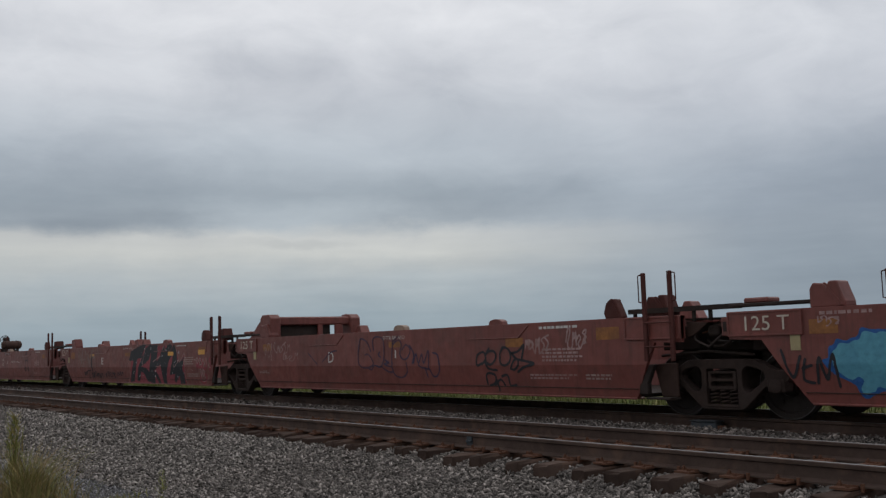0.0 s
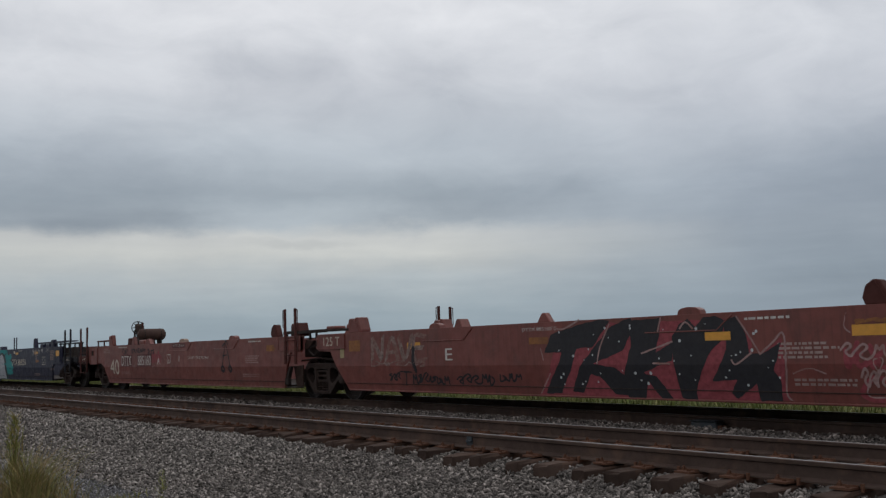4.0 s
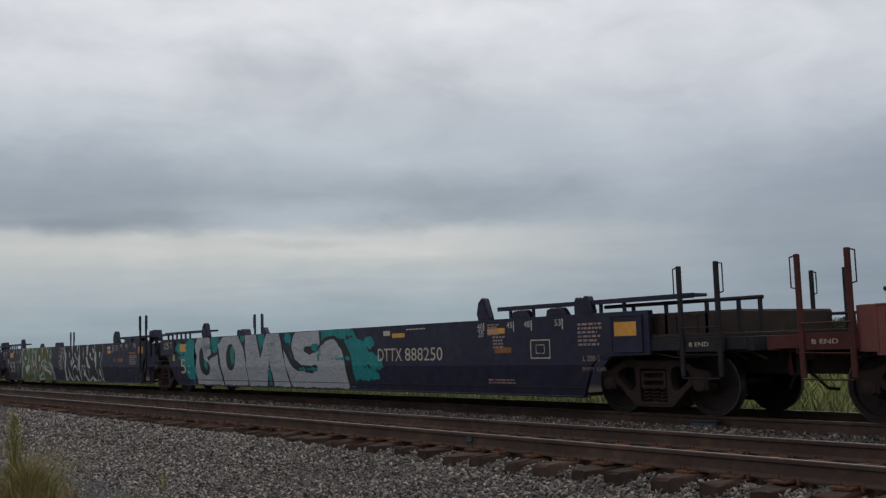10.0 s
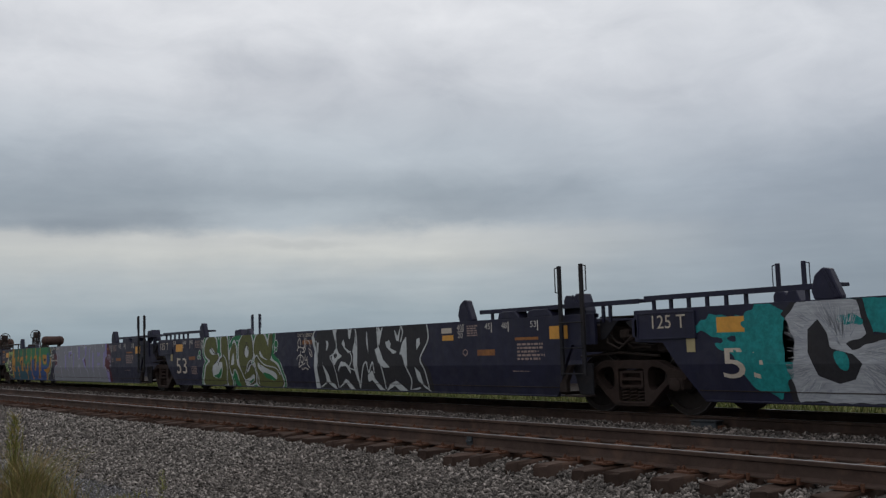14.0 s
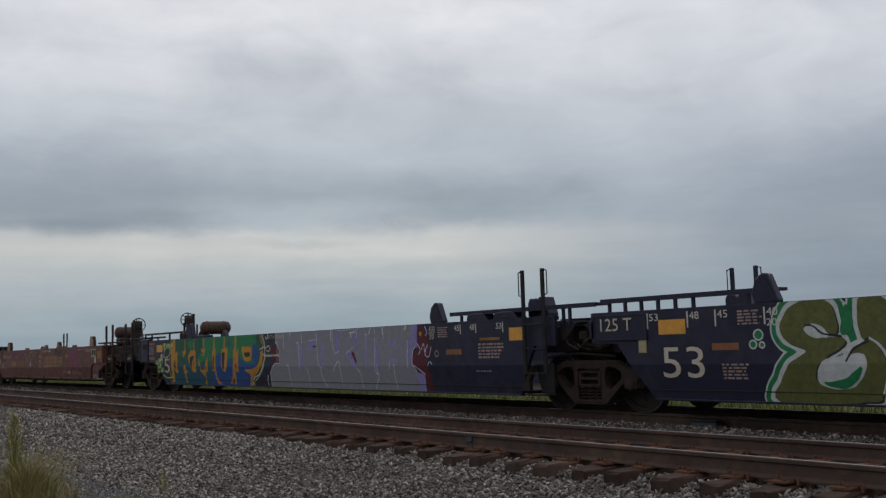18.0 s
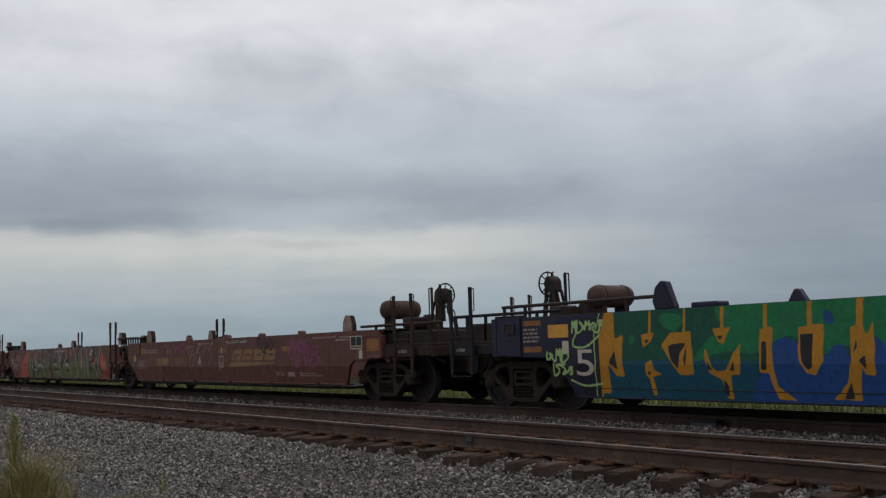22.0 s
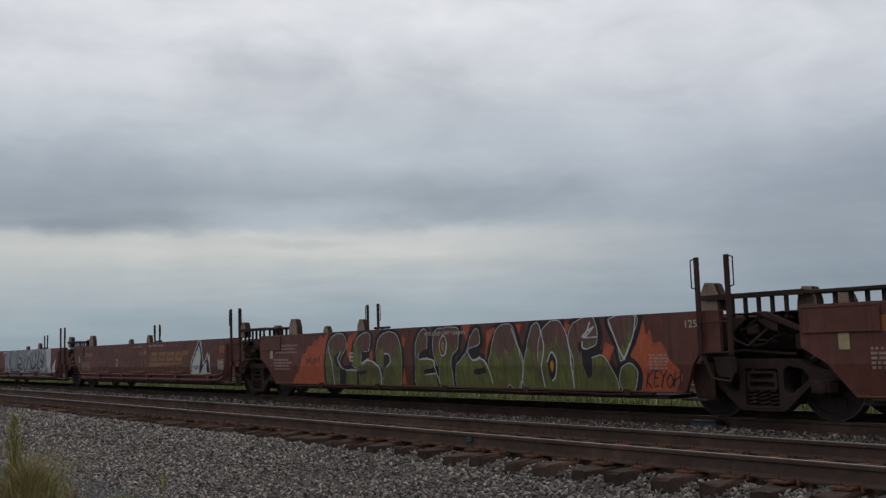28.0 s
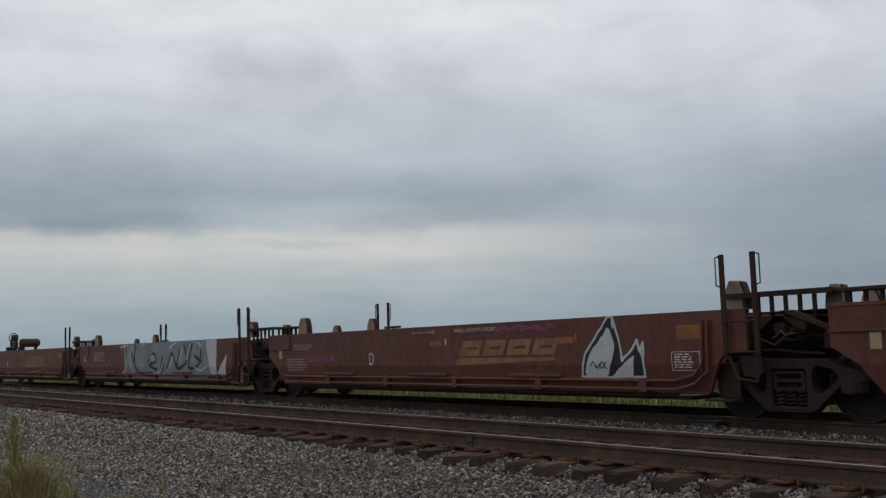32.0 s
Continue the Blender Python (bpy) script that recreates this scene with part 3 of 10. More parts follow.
def joint_clutter(u, c, top, soot, seed):
    """Centre casting, brackets, pipes and hoses in the open space over a shared truck."""
    rnd = random.Random(seed)
    bm = bmesh.new()
    rod(bm, (c, 0, 0.80), (c, 0, 1.06), 0.36, 16)
    part("pivot_casting", bm, M["truck"], u, "", 0.03)
    shape("pivot_arm", u, M["grime"], [(c - 0.75, 0.98), (c - 0.70, 1.16), (c - 0.10, 1.10), (c + 0.45, 1.20), (c + 0.62, 0.98)], -0.52, -0.34, 0.02)
    shape("deck_gusset", u, soot, [(c - 0.44, top - 0.10), (c - 0.05, top - 0.13), (c - 0.32, 1.22), (c - 0.44, 1.20)], -1.30, -1.27, 0.006)
    shape("deck_gusset", u, soot, [(c + 0.44, top - 0.10), (c + 0.10, top - 0.16), (c + 0.34, 1.26), (c + 0.44, 1.24)], -1.30, -1.27, 0.006)
    bx("cross_angle", u, M["grime"], c - 0.42, c - 0.34, -1.28, 1.28, top - 0.22, top - 0.12, 0.01)
    bx("cross_angle", u, M["grime"], c + 0.30, c + 0.38, -1.28, 1.28, top - 0.24, top - 0.14, 0.01)
    for k in range(5):
        x, y, z = c + rnd.uniform(-0.40, 0.1), -rnd.uniform(0.9, 1.25), rnd.uniform(1.12, top - 0.15)
        pts = [(x, y, z)]
        for i in range(4):
            x, y, z = x + rnd.uniform(0.06, 0.2), y + rnd.uniform(-0.08, 0.1), z + rnd.uniform(-0.14, 0.12)
            pts.append((x, max(-1.3, y), max(1.05, z)))
        bar("brake_pipe", u, M["plate"] if k == 0 else M["grime"], pts, rnd.choice((0.014, 0.02, 0.026)))
    # plate added over the open joint to keep sky light off the castings
    bx("added_deck_plate", u, M["grime"], c - 0.50, c + 0.42, -1.24, 1.24, top - 0.075, top - 0.055, 0.004)
    bx("valve", u, M["grime"], c - 0.16, c + 0.04, -1.18, -1.0, 1.20, 1.36, 0.03)
    bar("brake_rod", u, M["grime"], [(c - 1.2, -0.98, 0.92), (c - 0.3, -1.0, 0.98), (c + 0.5, -0.98, 0.92)], 0.022)


def joint_right(u, c, top, mat, style):
    """Right-hand end over a shared truck."""
    if style == "red":
        end_plate(u, mat, c - 1.52, c - 0.42, 1.18, top - 0.005)
        ladder(u, M["soot_red"], c - 1.04, c - 0.53, -1.50, 0.85, 2.20, 2.20, (1.07, 1.43))
        guide(u, M["soot_red"], c - 2.00, c - 1.62, top, 1.85, -1.42, "hex", 0.16)
        guide(u, M["soot_red"], c - 1.25, c - 0.80, top, 1.86, -1.25, "block")
        handrail(u, M["grime"], c - 1.6, c + 0.55, 1.64, -1.22, (c - 1.5, c - 0.35, c - 0.05), top - 0.1, 0.035)
        guide(u, mat, c - 2.6, c - 2.1, top, 1.85, 1.4, "tri")
    elif style == "navy":
        guide(u, mat, c - 3.98, c - 3.55, top, 2.04, -1.42, "hex", 0.14)
        handrail(u, mat, c - 3.4, c + 0.45, 1.80, -1.30, (c - 3.1, c - 0.35, c - 0.2), top - 0.15, 0.035)
        guide(u, mat, c - 2.85, c - 2.25, top, 1.77, -1.40, "tall")
        guide(u, mat, c - 2.08, c - 1.42, top, 1.77, -1.40, "tall")
        guide(u, mat, c - 1.45, c - 0.95, top, 2.0, -1.1, "block")
        ladder(u, M["soot_navy"], c - 1.10, c - 0.60, -1.50, 0.62, 2.46, 2.46, (0.66, 1.08, 1.50))
    else:
        guide(u, M["bleached"], c - 0.98, c - 0.62, top, 2.0, -1.15, "fold", 0.16, "sun-bleached brown guide casting")
        ladder(u, M["soot_brown"], c - 0.69, c - 0.17, -1.50, 0.92, 2.35, 2.35, (0.97, 1.40))
        handrail(u, M["grime"], c - 0.9, c + 0.80, 1.78, -1.15, [c - 0.6 + 0.22 * i for i in range(6)], top - 0.15, 0.035)
        for k, w in ((0, 0.03),):
            bar("step_hoop", u, M["soot_brown"], [(c - 0.70, -1.46, 0.92), (c - 0.56, -1.46, 0.60), (c - 0.26, -1.46, 0.56), (c - 0.20, -1.46, 0.74), (c - 0.26, -1.46, 0.92)], 0.024)
        shape("step_bracket", u, M["grime"], [(c - 0.62, 0.90), (c - 0.24, 0.90), (c - 0.22, 0.68), (c - 0.34, 0.60), (c - 0.54, 0.62)], -1.36, -1.33)
        guide(u, M["bleached"], c - 0.05, c + 0.25, top, 1.84, 1.1, "fold", 0.15, "sun-bleached brown guide casting")
    # corner gusset and the dark beam of the joint
    soot = {"red": M["soot_brown"], "navy": M["soot_navy"], "brown": M["soot_brown"]}[style]
    shape("corner_gusset", u, soot, [(c - 1.16, 0.80), (c - 0.70, 0.82), (c - 0.70, 0.30), (c - 1.02, 0.30)], -1.24, -1.20)
    if style != "brown":
        shape("corner_brace", u, M["dark"], [(c - 1.34, 0.34), (c - 1.16, 0.34), (c - 1.16, 0.52), (c - 1.02, 0.80), (c - 1.12, 0.80), (c - 1.32, 0.50)], -1.40, -1.30)
    joint_clutter(u, c, top, soot, round(c * 10) + len(style))
    bx("step", u, M["grime"], c - 1.15, c - 0.68, -1.46, -1.2, 0.27, 0.30, 0.004)
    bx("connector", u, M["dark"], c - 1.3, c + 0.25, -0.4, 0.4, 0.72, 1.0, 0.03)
    hose(u, [(c - 0.42, -1.2, 1.42), (c - 0.30, -1.28, 1.15), (c - 0.05, -1.3, 1.05), (c + 0.25, -1.25, 1.28)], 0.018)


def joint_left(u, c, top, mat, style):
    """Left-hand end over a shared truck."""
    if style == "red":
        end_plate(u, mat, c + 0.42, c + 1.60, 1.185, top - 0.005)
        bx("socket_frame", u, mat, c + 0.30, c + 0.42, -SIDE, -1.1, 1.20, 1.46, 0.01)
        # dark plate painted on the frame for the shade in its opening
        bx("socket", u, M["dark"], c + 0.33, c + 0.39, -SIDE - 0.006, -SIDE + 0.02, 1.26, 1.40, 0.0)
        bx("running_board", u, M["grime"], c + 0.40, c + 1.75, -1.40, -1.05, 1.60, 1.645, 0.008)
        bx("hatch_box", u, mat, c + 0.62, c + 1.02, -1.35, -1.05, 1.645, 1.72, 0.02)
        guide(u, mat, c + 1.70, c + 2.20, top, 1.87, -1.42, "block")
        ladder(u, M["soot_red"], c + 1.70, c + 1.24, 1.46, 1.0, 2.12, 2.16, (1.3,))
        guide(u, mat, c + 1.50, c + 1.95, top, 1.82, 1.40, "block")
        guide(u, mat, c + 2.25, c + 2.65, top, 1.80, 1.40, "tri")
    elif style == "navy":
        end_plate(u, mat, c + 0.49, c + 1.58, 1.18, top - 0.04)
        bx("socket_frame", u, mat, c + 0.36, c + 0.49, -SIDE, -1.1, 1.22, 1.5, 0.01)
        handrail(u, mat, c + 0.55, c + 3.75, 1.83, -1.30, [c + 0.7 + 0.33 * i for i in range(6)] + [c + 3.3], top - 0.02, 0.035)
        guide(u, mat, c + 3.42, c + 3.84, top, 2.05, -1.42, "hex", 0.13)
        guide(u, mat, c + 1.5, c + 2.0, top, 1.9, 0.9, "block")
        ladder(u, mat, c + 1.53, c + 1.05, 1.46, 1.0, 2.40, 2.40, (1.3,))
    else:
        end_plate(u, mat, c + 0.885, c + 1.98, 1.20, top - 0.02)
        bx("added_deck_plate", u, M["grime"], c + 0.42, c + 1.0, -1.20, 1.20, top - 0.07, top - 0.05, 0.004)
        shape("deck_brace", u, M["soot_brown"], [(c + 0.08, top - 0.05), (c + 0.30, top - 0.05), (c + 0.87, top - 0.30), (c + 0.87, top - 0.37)], -1.36, -1.30, 0.006)
        bx("running_board", u, M["grime"], c + 0.95, c + 2.1, -1.40, -1.05, 1.72, 1.77, 0.008)
        for i in range(5):
            bx("baluster", u, M["grime"], c + 1.05 + 0.22 * i, c + 1.10 + 0.22 * i, -1.3, -1.26, top, 1.72, 0.0)
        guide(u, M["bleached"], c + 2.10, c + 2.50, top, 1.97, -1.30, "fold", 0.15, "sun-bleached brown guide casting")
        guide(u, M["bleached"], c + 0.48, c + 0.78, top - 0.05, 1.86, -0.9, "fold", 0.15, "sun-bleached brown guide casting")
        ladder(u, M["soot_brown"], c + 1.95, c + 1.45, 1.46, 1.0, 2.36, 2.36, (1.4,))
        guide(u, M["bleached"], c + 1.40, c + 1.80, top, 1.97, 1.30, "fold", 0.15, "sun-bleached brown guide casting")
        handrail(u, M["grime"], c + 2.2, c + 2.9, 1.70, 1.2, (c + 2.3, c + 2.6), top - 0.1)
    bx("id_tag", u, M["pale"], c + 1.40, c + 1.55, -SIDE - 0.008, -SIDE, 0.98, 1.19, 0.0, "pale yellow identification tag")
    bx("connector", u, M["dark"], c - 0.2, c + 1.4, -0.4, 0.4, 0.70, 0.98, 0.03)
    bx("shear_plate", u, M["dark"], c + 0.55, c + 0.7, -1.1, 1.1, 0.98, 1.2, 0.02)


def brake_stand(u, mat, x, y, z, s, base):
    """Hand-brake wheel on its stand; s: the way the wheel faces along the train."""
    w = new("hand_brake")
    w.parent = u
    bm = bmesh.new()
    ring(bm, (x, y, z), 0.235, 0.017, "x", 26, 6)
    for i in range(8):
        k = math.pi / 4 * i
        spoke = bmesh.new()
        rod(spoke, (x - s * 0.02, y + 0.09 * math.cos(k), z + 0.09 * math.sin(k)), (x, y + 0.23 * math.cos(k), z + 0.23 * math.sin(k)), 0.011, 6)
        part("spoke", spoke, mat, w, "", 0.0, True)
    part("brake_wheel", bm, mat, w, "round hand-brake wheel", 0.0, True)
    bm = bmesh.new()
    lathe(bm, [(-0.02, 0.11), (0.01, 0.12), (0.03, 0.08)], (x - s * 0.02, y, z), "x", 16)
    part("wheel_hub", bm, mat, w, "", 0.0, True)
    shape("gear_case", w, mat, rounded([(x - s * 0.04, z - 0.17), (x - s * 0.04, z + 0.10), (x - s * 0.12, z + 0.16), (x - s * 0.23, z + 0.07), (x - s * 0.25, z - 0.17)], 0.05), y - 0.13, y + 0.15, 0.02)
    bar("pawl_rod", w, mat, [(x - s * 0.14, y - 0.02, z + 0.1), (x - s * 0.14, y - 0.02, z + 0.20), (x - s * 0.19, y - 0.02, z + 0.22)], 0.018)
    for dx0, dx1 in ((0.07, 0.02), (0.24, 0.46)):
        bm = bmesh.new()
        for dy in (-0.12, 0.12):
            rod(bm, (x - s * dx0, y + dy, z - 0.14), (x - s * dx1, y + dy * 1.4, base), 0.032, 4)
        part("stand_leg", bm, mat, w)
    shape("stand_plate", w, mat, [(x - s * 0.05, z - 0.15), (x - s * 0.26, z - 0.15), (x - s * 0.36, (z + base) / 2), (x - s * 0.03, (z + base) / 2 - 0.06)], y - 0.02, y + 0.02, 0.006)
    shape("bell_crank", w, mat, rounded([(x - s * 0.02, base + 0.18), (x - s * 0.42, base + 0.12), (x - s * 0.46, base + 0.24), (x - s * 0.16, base + 0.34)], 0.04), y - 0.20, y - 0.16, 0.008)
    bar("brake_chain", w, mat, [(x - s * 0.10, y - 0.17, z - 0.10), (x - s * 0.12, y - 0.18, base + 0.25)], 0.02)
    lug = [(x - s * 0.55, base), (x - s * 0.55, base + 0.26), (x - s * 0.72, base + 0.32), (x - s * 0.86, base + 0.22), (x - s * 0.9, base)]
    shape("control_valve", w, mat, rounded(lug, 0.05), y - 0.35, y - 0.12, 0.03)
    for k in range(3):
        hose(u, [(x - s * 0.02, y + 0.06 * k, z - 0.25), (x + s * 0.12, y + 0.06 * k, z - 0.35), (x + s * (0.22 + 0.05 * k), y + 0.06 * k, base + 0.02)], 0.014)


def reservoir(u, x, y0, y1, z, r, base):
    """Air reservoir lying across the car on two saddles."""
    bm = bmesh.new()
    L = y1 - y0
    lathe(bm, [(0, 0.04), (0.03, r * 0.6), (0.08, r * 0.9), (0.14, r), (L - 0.14, r), (L - 0.08, r * 0.9), (L - 0.03, r * 0.6), (L, 0.04)], (x, y0, z), "y", 22)
    t = part("air_reservoir", bm, M["tank"], u, "rusty cylindrical air reservoir", 0.0, True)
    for k in (0.2, 0.78):
        bm = bmesh.new()
        ring(bm, (x, y0 + L * k, z), r, 0.013, "y", 22, 4)
        part("strap", bm, M["grime"], t)
        bx("saddle", t, M["grime"], x - 0.16, x + 0.16, y0 + L * k - 0.04, y0 + L * k + 0.04, base, z - r * 0.8, 0.01)


def coupler_end(u, c, s, top, mat, style, posts, brake=False, signs=True):
    """Outer end with platform, sill steps, coupler and hoses; s: -1 at the left end, 1 at the right end."""
    far = c + s * 2.0
    mat = {"red": M["soot_red"], "navy": M["soot_navy"], "brown": M["soot_brown"]}[style]
    bm = bmesh.new()
    box(bm, min(c - s * 0.2, far - s * 0.25), max(c - s * 0.2, far - s * 0.25), -1.38, 1.38, 1.19, 1.25)
    part("end_platform", bm, M["grime"], u, "", 0.01)
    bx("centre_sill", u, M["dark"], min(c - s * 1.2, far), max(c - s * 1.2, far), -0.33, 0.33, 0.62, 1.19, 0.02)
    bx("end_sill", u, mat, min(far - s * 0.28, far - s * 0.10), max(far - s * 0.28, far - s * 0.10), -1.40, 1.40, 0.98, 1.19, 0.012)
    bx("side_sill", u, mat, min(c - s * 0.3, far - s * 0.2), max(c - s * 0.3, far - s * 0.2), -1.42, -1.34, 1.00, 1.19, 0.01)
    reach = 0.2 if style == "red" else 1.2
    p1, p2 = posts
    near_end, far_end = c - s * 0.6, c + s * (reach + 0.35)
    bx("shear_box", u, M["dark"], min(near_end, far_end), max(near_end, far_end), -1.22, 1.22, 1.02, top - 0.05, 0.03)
    for k in range(3):
        x = c + s * (0.05 + reach * 0.32 * k)
        bx("stiffener", u, M["grime"], x - 0.025, x + 0.025, -1.245, -1.215, 1.04, top - 0.1, 0.006)
    words(u, "A END" if brake and style != "red" else "B END", min(p1, p2) + 0.14 if s < 0 else min(p1, p2) + 0.12, max(p1, p2) - 0.2, 1.06, 1.12, "cream", 0.053)
    for k in range(4):
        x = c + s * (0.5 + 0.32 * k)
        bar("brake_pipe", u, M["grime"], [(x, -1.26, 1.22), (x + s * 0.08, -1.30, 1.06 - 0.03 * k), (x + s * 0.30, -1.28, 0.98), (x + s * 0.42, -1.1, 0.86)], 0.016 + 0.004 * (k % 2))
    shape("lever_bracket", u, mat, rounded([(far - s * 0.06, 0.98), (far - s * 0.02, 0.62), (far + s * 0.10, 0.60), (far + s * 0.12, 0.80), (far + s * 0.04, 0.98)], 0.04), -0.62, -0.56, 0.008)
    # coupler head with its knuckle, and the hanging hose
    cp = bx("coupler", u, M["truck"], min(far - s * 0.3, far + s * 0.30), max(far - s * 0.3, far + s * 0.30), -0.11, 0.11, 0.74, 0.94, 0.02)
    shape("knuckle", cp, M["truck"], [(far + s * 0.20, 0.68), (far + s * 0.44, 0.70), (far + s * 0.46, 0.98), (far + s * 0.20, 1.0)], -0.20, 0.16, 0.03)
    hose(u, [(far - s * 0.1, -0.35, 0.85), (far + s * 0.15, -0.38, 0.60), (far + s * 0.30, -0.30, 0.42), (far + s * 0.38, -0.15, 0.40)], 0.024)
    hose(u, [(c, -1.3, 0.98), (c + s * 0.5, -1.3, 0.90), (c + s * 1.2, -1.2, 0.92)], 0.014)
    ladder(u, mat, min(p1, p2), max(p1, p2), -1.48, 0.62, 2.25, 2.27, (0.60, 1.33))
    bx("sign_board", u, mat, min(p1, p2) + 0.04, max(p1, p2) + 0.06, -1.50, -1.47, 0.98, 1.2, 0.006)
    bar("uncoupling_lever", u, mat, [(min(p1, p2) - 0.05, -1.52, 1.02), (min(p1, p2) - 0.08, -1.52, 0.95), (max(p1, p2) + 0.05, -1.52, 0.93)], 0.012)
    e = 0.3 if style == "red" else 1.95
    handrail(u, mat, min(c - s * 1.0, c + s * e), max(c - s * 1.0, c + s * e), 1.73 if style != "brown" else 1.66, -1.2, [c + s * k for k in (-0.4, 0.25, 1.0, 1.55, 1.9) if k < e], 1.25, 0.03)
    handrail(u, mat, min(c + s * 0.4, c + s * 1.95), max(c + s * 0.4, c + s * 1.95), 1.50, 1.2, [c + s * 0.6, c + s * 1.2, c + s * 1.9], 1.25, 0.025)
    for x, t, y in ((c + 1.07, 2.23, 1.46), (c + 1.65, 2.24, 1.46)) if s > 0 else ():
        p = bx("post", u, mat, x - 0.035, x + 0.035, y - 0.02, y + 0.02, 1.2, t, 0.008)
        bm = bmesh.new()
        loop_grab(bm, x, 0.09, y - 0.01, t - 0.4, t - 0.02, 0.012)
        part("grab_iron", bm, mat, p)
    if brake:
        wx, wy, wz, tx, t0, t1, tz = brake
        brake_stand(u, M["grime"], wx, wy, wz, s, 1.25)
        reservoir(u, tx, t0, t1, tz, 0.215, top)
        bm = bmesh.new()
        loop_grab(bm, wx - s * 0.48, -s * 0.10, wy, wz - 0.42, wz + 0.18, 0.016)
        rod(bm, (wx - s * 0.48, wy, top), (wx - s * 0.48, wy, wz + 0.18), 0.03, 6)
        part("brake_grab", bm, mat, u)
        bx("equipment_deck", u, M["grime"], min(c + s * 0.6, c - s * 2.2), max(c + s * 0.6, c - s * 2.2), -1.30, 1.30, top - 0.03, top + 0.012, 0.01)
        bx("valve_box", u, M["grime"], min(wx - s * 0.5, wx - s * 0.9), max(wx - s * 0.5, wx - s * 0.9), wy - 0.5, wy - 0.1, top + 0.012, top + 0.24, 0.03)
        shape("pipe_bracket", u, M["grime"], [(wx - s * 0.45, top), (wx - s * 0.75, top + 0.3), (wx - s * 0.95, top + 0.3), (wx - s * 1.1, top)], wy + 0.1, wy + 0.3, 0.02)




# ---- paint on the near sides: stencils, reflective sheets and graffiti as thin layers of their own
def paint_material(name, colour, rough=0.65, vary=0.2, fade=None, fade_amt=0.5, scale=14.0, hatch=None):
    m = bpy.data.materials.new(name)
    m.use_nodes = True
    t = m.node_tree
    b = t.nodes["Principled BSDF"]
    co = t.nodes.new("ShaderNodeTexCoord").outputs["Object"]
    n1 = noise_tex(t, mapping(t, co, hatch or (1, 1, 1)), scale, 5, 0.65)
    n2 = noise_tex(t, co, 2.2, 5, 0.6)
    c = mix_col(t, ramp(t, n1, [(0.35, 0.0), (0.65, 1.0)]), tuple(x * (1 - vary) for x in colour), tuple(min(1, x * (1 + vary)) for x in colour))
    if fade:
        c = mix_col(t, math_node(t, "MULTIPLY", ramp(t, n2, [(0.45, 0.0), (0.7, 1.0)]), fade_amt), c, fade)
    t.links.new(c, b.inputs["Base Color"])
    b.inputs["Roughness"].default_value = rough
    b.inputs["Specular IOR Level"].default_value = 0.25
    return m


